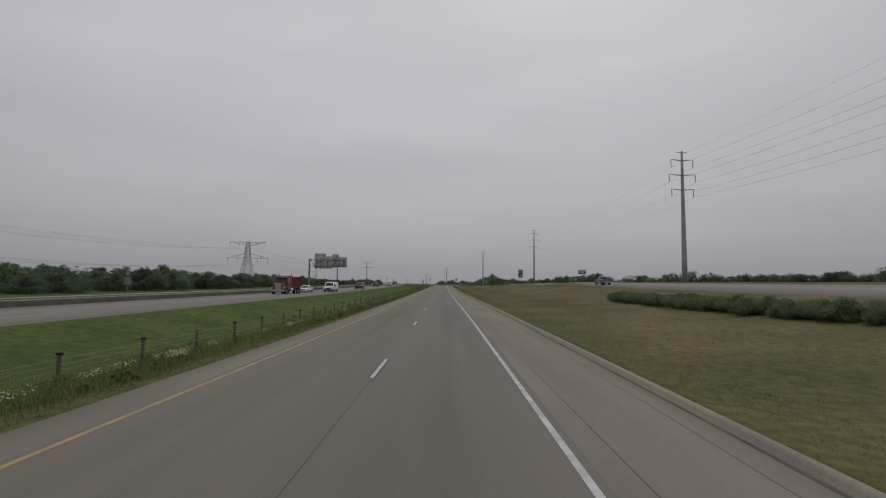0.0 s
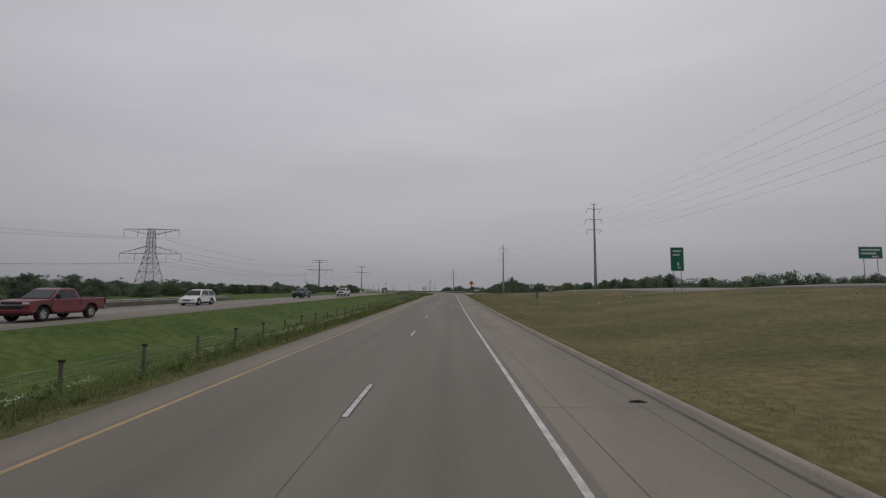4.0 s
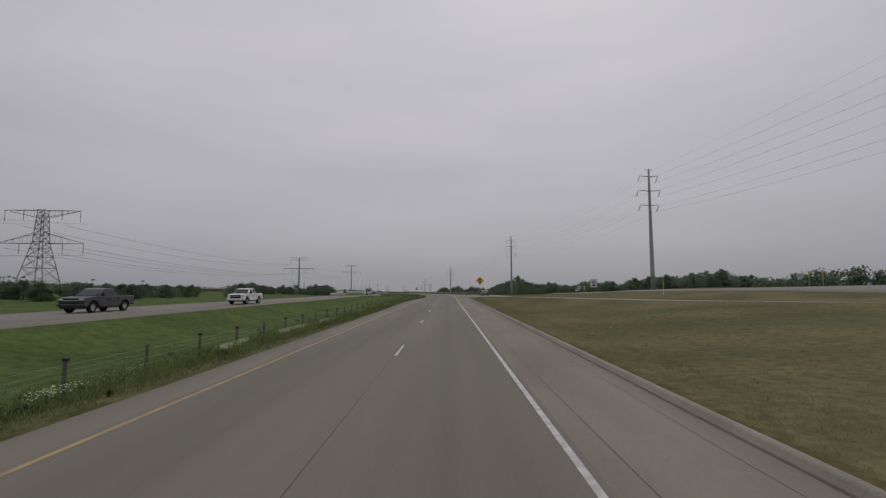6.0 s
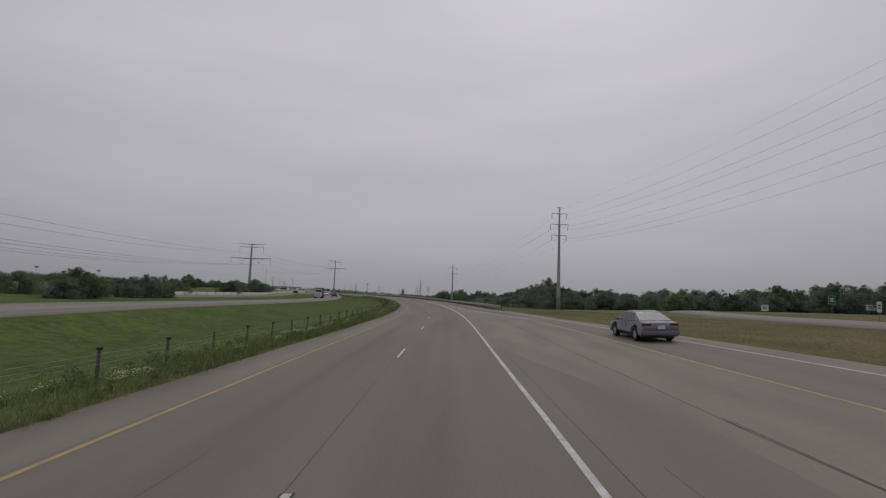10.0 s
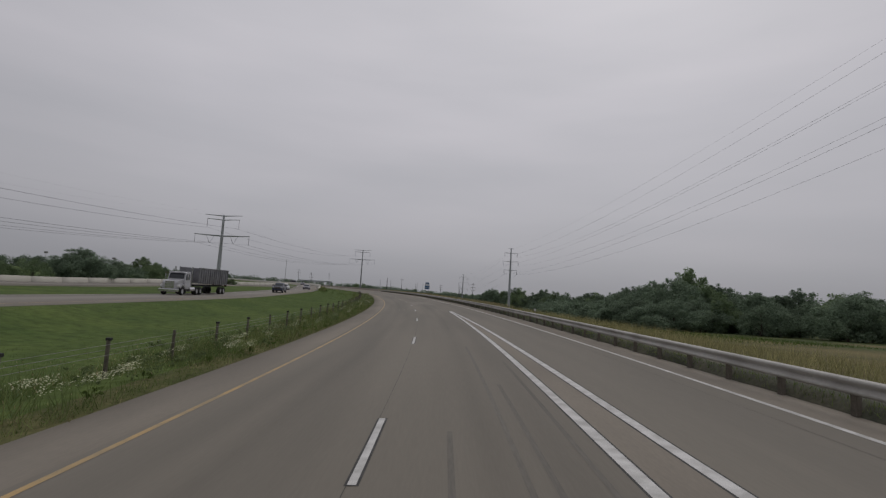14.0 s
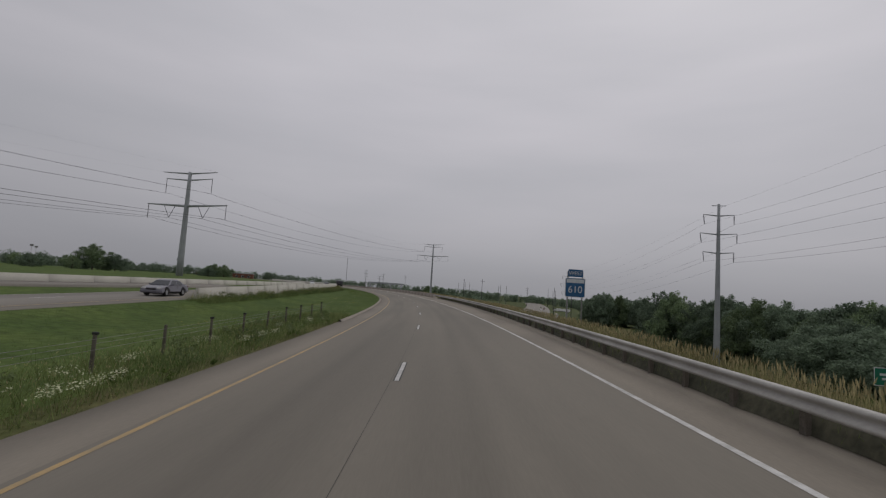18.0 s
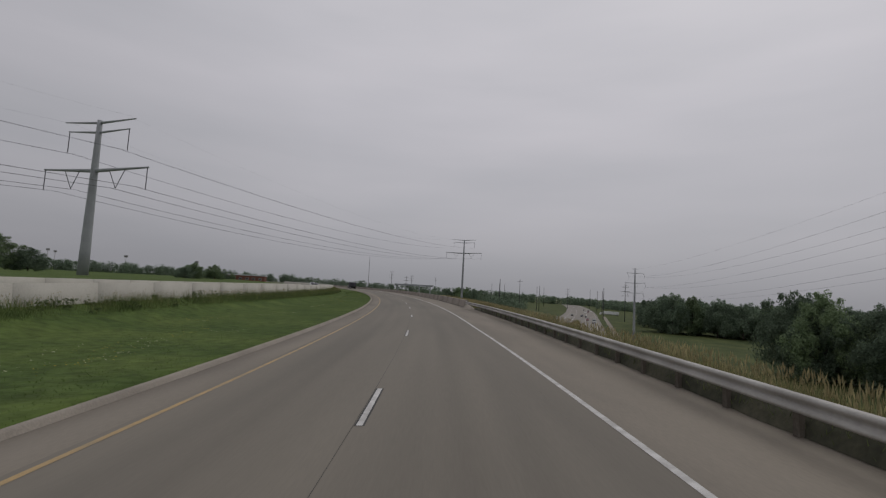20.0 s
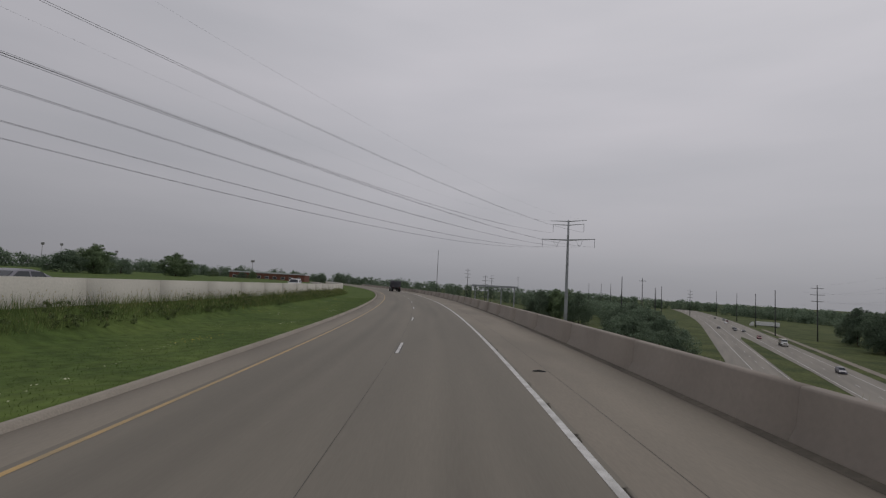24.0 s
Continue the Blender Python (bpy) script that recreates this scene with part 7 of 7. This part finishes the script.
def scatter(n, s0, s1, u0, u1, patch=0.0):
    s = R.uniform(s0, s1, n)
    f = R.random_sample(n)
    a = u0(s) if callable(u0) else u0
    b = u1(s) if callable(u1) else u1
    u = a + (b - a) * f
    if patch:
        keep = np.array([noise.noise(Vector((p * 0.16, q * 0.35, 3.0))) for p, q in zip(s, u)]) > -patch + R.uniform(-0.25, 0.25, n)
        s, u = s[keep], u[keep]
    return s, u


near_edge = lambda s: table(s, OPP_NEAR)  # noqa: E731
# tall verge by the left shoulder
s, u = scatter(185000, -2, 512, -9.8, -5.5, 0.40)
blade_field("verge_grass", "tall yellow-green verge grass along the shoulder", s, u, (0.15, 0.60), (0.008, 0.023), M_TALL, 1, 0.40, waves=1.3,
            head=(M_STRAW, 0.008, 0.07, 0.12, "seed_heads", "pale grass seed heads above the verge"))
s, u = scatter(46000, -2, 512, -6.8, -5.15, 0.15)
blade_field("verge_grass", "short patchy grass at the shoulder's edge", s, u, (0.03, 0.14), (0.010, 0.026), M_MOWN, 2, 0.7)
s, u = scatter(46000, -2, 512, -6.9, -5.12)
blade_field("verge_grass", "short green grass at the shoulder's edge", s, u, (0.03, 0.15), (0.008, 0.022), M_GRASS, 16, 0.5)
s, u = scatter(36000, -2, 512, -9.0, -5.4, 0.05)
blade_field("verge_grass", "dry brown stalks among the verge grass", s, u, (0.12, 0.45), (0.008, 0.022), M_DRYBANK, 14, 0.45, waves=1.0)
s, u = scatter(150000, -2, 520, lambda s: near_edge(s) + 0.2, -9.0)
blade_field("median_grass", "lush green median grass", s, u, (0.05, 0.18), (0.006, 0.015), M_GRASS, 3, 0.55)
s, u = scatter(120000, 505, 700, lambda s: near_edge(s) + 1.0, -5.6)
blade_field("median_grass", "mown bright green median grass", s, u, (0.03, 0.10), (0.008, 0.022), M_GRASS, 4, 0.6)
s, u = scatter(42000, 512, 720, lambda s: near_edge(s) + 0.35, lambda s: near_edge(s) + 2.4, 0.22)
blade_field("wall_weeds", "tall weeds along the foot of the pale wall", s, u, (0.2, 0.85), (0.010, 0.028), M_TALL, 5, 0.30,
            head=(M_STRAW, 0.014, 0.12, 0.14, "seed_heads", "pale weed heads against the wall"))
# mown dry grass on the right
s, u = scatter(280000, -2, 262, 7.0, 15.5)
ok = ~((s > 196) & (u > table(s, RAMP_NEAR) - 0.1))
blade_field("dry_grass", "short dry mown grass beyond the kerb", s[ok], u[ok], (0.025, 0.075), (0.006, 0.016), M_MOWN, 6, 0.8)
s, u = scatter(120000, -2, 330, 15.5, 60.0)
ok = ~((s > 140) & (u > table(s, RAMP_NEAR) - 0.2) & (u < table(s, RAMP_FAR) + 0.2)) & (np.abs(u - table(s, FRONT)) > 4.4) & (u > right_edge(s) + 0.3)
blade_field("dry_grass", "dry grass on the broad rise", s[ok], u[ok], (0.03, 0.08), (0.014, 0.036), M_MOWN, 7, 0.9)
s, u = scatter(90000, 273, 420, lambda s: table(s, RAIL_U) + 0.9, lambda s: table(s, RAIL_U) + 24, 0.4)
ok = np.abs(u - table(s, FRONT)) > 4.4
blade_field("dry_grass", "rough yellow-green grass behind the guardrail", s[ok], u[ok], (0.04, 0.13), (0.010, 0.026), M_MOWN, 9, 0.8)
s, u = scatter(60000, -2, 262, 6.68, 8.6, 0.25)
ok = ~((s > 196) & (u > table(s, RAMP_NEAR) - 0.1))
blade_field("dry_grass", "loose straw tufts in the mown field", *scatter(9000, -2, 262, 7.4, 34.0, 0.2), (0.05, 0.15), (0.008, 0.02), M_DRYBANK, 62, 0.6, tufts=7)
blade_field("dry_grass", "low green tufts in the mown field", *scatter(9000, -2, 262, 7.0, 34.0, 0.2), (0.04, 0.12), (0.008, 0.022), M_TALL, 63, 0.7, tufts=7)
blade_field("kerb_grass", "greener tufts of grass along the kerb", s[ok], u[ok], (0.03, 0.11), (0.006, 0.016), M_TALL, 61, 0.7)
# dry reeds on the bank behind the guardrail
berm = lambda s, u: road_z(s, table(s, RAIL_U)) + np.interp(u - table(s, RAIL_U), (0.4, 1.2, 2.4, 6.0), (0.42, 0.34, -0.37, -1.2))  # noqa: E731
s, u = scatter(46000, 418, 582, lambda s: table(s, RAIL_U) + 0.55, lambda s: table(s, RAIL_U) + 3.0, 0.42)
blade_field("bank_reeds", "tall straw-coloured grass on the bank", s, u, (0.28, 0.62), (0.010, 0.024), M_DRYBANK, 10, 0.16, surface=berm,
            head=(M_STRAW, 0.014, 0.17, 0.55, "seed_heads", "straw-coloured plumes above the guardrail"))
s, u = scatter(70000, 385, 690, lambda s: table(s, RAIL_U) + 1.3, lambda s: table(s, RAIL_U) + 10)
blade_field("bank_grass", "tall yellowed grass on the upper bank", s, u, (0.25, 0.85), (0.014, 0.04), M_DRYBANK, 13, 0.3)
s, u = scatter(50000, 420, 660, lambda s: table(s, RAIL_U) + 9, lambda s: table(s, RAIL_U) + 45)
blade_field("bank_grass", "rough green grass down the bank", s, u, (0.15, 0.5), (0.03, 0.09), M_GRASS, 11, 0.45)
s, u = scatter(22000, 340, 570, lambda s: table(s, RAIL_U) + 0.29, lambda s: table(s, RAIL_U) + 0.6, 0.3)
blade_field("rail_weeds", "sparse weeds under the guardrail", s, u, (0.05, 0.22), (0.008, 0.02), M_TALL, 12, 0.4, surface=lambda s, u: road_z(s, u) + np.interp(u - table(s, RAIL_U), (0.26, 0.33, 0.46), (0.0, 0.18, 0.43)) * np.interp(s, (334, 347, 400, 435, 568, 575), (0.05, 0.45, 0.55, 1.0, 1.0, 0.3)))


s, u = scatter(60000, 573, 628, 7.3, 11.2)
blade_field("bank_grass", "tall straw-coloured grass behind the parapet", s, u, (0.25, 0.66), (0.007, 0.018), M_BANKGREEN, 15, 0.22, surface=lambda s, u: road_z(s, u) + np.interp(u, (7.25, 8.2, 9.8, 11.2), (-0.06, 0.05, 0.0, -0.5)) + BANK_RISE(s) * np.interp(u, (7.25, 8.2, 9.8, 11.2), (0, 1, 1, 0)),
            head=(M_STRAW, 0.010, 0.13, 0.22, "seed_heads", "straw-coloured plumes behind the parapet"))


# flower clusters in the verge
def flower_patch(name, label, count, s0, s1, u0, u1, per, spread, size, lift, mat, seed):
    rs = np.random.RandomState(seed)
    vs = []
    for _ in range(count):
        cs, cu = rs.uniform(s0, s1), rs.uniform(u0, u1)
        n = int(per * rs.uniform(0.3, 1.4))
        s = cs + rs.normal(scale=spread * 1.6, size=n)
        u = np.minimum(cu + rs.normal(scale=spread * 0.5, size=n), -5.6)
        x, y = place(s, u)
        z = ground_z(s, u) + rs.uniform(lift * 0.7, lift * 1.15, n)
        c = np.stack([x, y, z], 1)
        a = rs.uniform(0, 6.28, n)
        r = rs.uniform(0.6, 1.3, n)[:, None] * size
        d = np.stack([np.cos(a), np.sin(a), rs.uniform(-0.5, 0.5, n)], 1) * r
        e = np.stack([-np.sin(a), np.cos(a), rs.uniform(-0.3, 0.6, n)], 1) * r
        vs.append(np.stack([c - d, c - e, c + d, c + e], 1).reshape(-1, 3))
    v = np.concatenate(vs)
    ob = new(name, mesh_of(name, v, np.arange(len(v)).reshape(-1, 4), mat))
    return tagged(ob, label, "flowers", kind="stuff")


flower_patch("white_flowers", "clusters of white wild flowers in the verge", 420, 0, 505, -8.0, -5.8, 120, 0.16, 0.019, 0.40, M_FLOWER, 31)


# bushy weeds between the verge grasses
def weed_field(name, label, count, s0, s1, u0, u1, tall, mat, seed, leaves=150, leaf=0.03):
    rs = np.random.RandomState(seed)
    vs, fs, at = [], [], 0
    for _ in range(count):
        cs = rs.uniform(s0, s1)
        cu = rs.uniform(u0(cs) if callable(u0) else u0, u1(cs) if callable(u1) else u1)
        p_ = spot(cs, float(cu))
        h = rs.uniform(*tall)
        lobes = [(p_.x + rs.normal() * 0.28 * h, p_.y + rs.normal() * 0.5 * h, p_.z + h * rs.uniform(0.15, 0.85), h * rs.uniform(0.12, 0.26)) for _ in range(9)]
        v, f = leaf_cloud(rs, lobes, int(leaves * (0.6 + h)), leaf, 0.4)
        vs.append(v)
        fs.append(f + at)
        at += len(v)
    ob = new(name, mesh_of(name, np.concatenate(vs), np.concatenate(fs), mat))
    return tagged(ob, label, "weeds", kind="stuff")


weed_field("verge_weeds", "bushy grey-green weeds rising from the verge", 420, -1, 508, -8.9, -6.0, (0.35, 0.85), M_WEED, 51)
weed_field("verge_weeds", "low dark weeds along the shoulder's edge", 320, -1, 508, -6.6, -5.6, (0.14, 0.32), M_GRASS, 52, 110, 0.024)
weed_field("wall_weeds", "dark bushy weeds below the pale wall", 260, 515, 700, lambda s: near_edge(s) + 0.5, lambda s: near_edge(s) + 2.6, (0.30, 0.70), M_WEEDDARK, 53, 170, 0.028)
flower_patch("yellow_flowers", "clusters of yellow wild flowers in the median", 90, 150, 700, -13, -7.5, 40, 0.6, 0.025, 0.3, M_YFLOWER, 32)
flower_patch("white_flowers", "scattered white flowers on the mown median", 60, 520, 700, -13, -6.3, 14, 0.5, 0.025, 0.10, M_FLOWER, 33)

# ---- litter and debris ----
lit = random.Random(9)
for s, u in ((34, 24.0), (96, 15.5), (100, 19.0), (120, 27.0), (160, 17.5), (166, 23.0), (150, 30.0)):
    p = spot(s, u, 0.04)
    bm = bmesh.new()
    for q in range(5):
        c = Vector((lit.uniform(-0.25, 0.25), lit.uniform(-0.12, 0.12), lit.uniform(0.0, 0.06)))
        vv = [bm.verts.new(c + Vector((lit.uniform(-0.16, 0.16), lit.uniform(-0.12, 0.12), lit.uniform(-0.02, 0.07)))) for _ in range(4)]
        bm.faces.new(vv)
    me = bpy.data.meshes.new("litter")
    bm.to_mesh(me)
    bm.free()
    me.materials.append(M_WHITESIGN)
    o = new("litter", me)
    o.matrix_world = pose(p.x, p.y, p.z, 0, 0, lit.uniform(0, 180))
    tagged(o, "crumpled white litter lying in grass", "litter", "litter in the grass")
for s, u in ((633.5, 4.3), (120, 5.9), (459, -4.5)):
    x, y = place(s, u)
    o = new("debris", mesh_of("debris", [(-0.2, -0.03, 0), (0.18, -0.05, 0), (0.2, 0.04, 0.01), (-0.17, 0.05, 0.02), (0.0, 0.0, 0.05)], [(0, 1, 4), (1, 2, 4), (2, 3, 4), (3, 0, 4), (3, 2, 1, 0)], M_TYRE))
    o.matrix_world = pose(float(x), float(y), float(road_z(s, u)[0]) + 0.004, 0, 0, hd(s) + 90 * (u < 0))
    tagged(o, "torn black tyre scrap on the pavement", "debris", "tyre scraps")
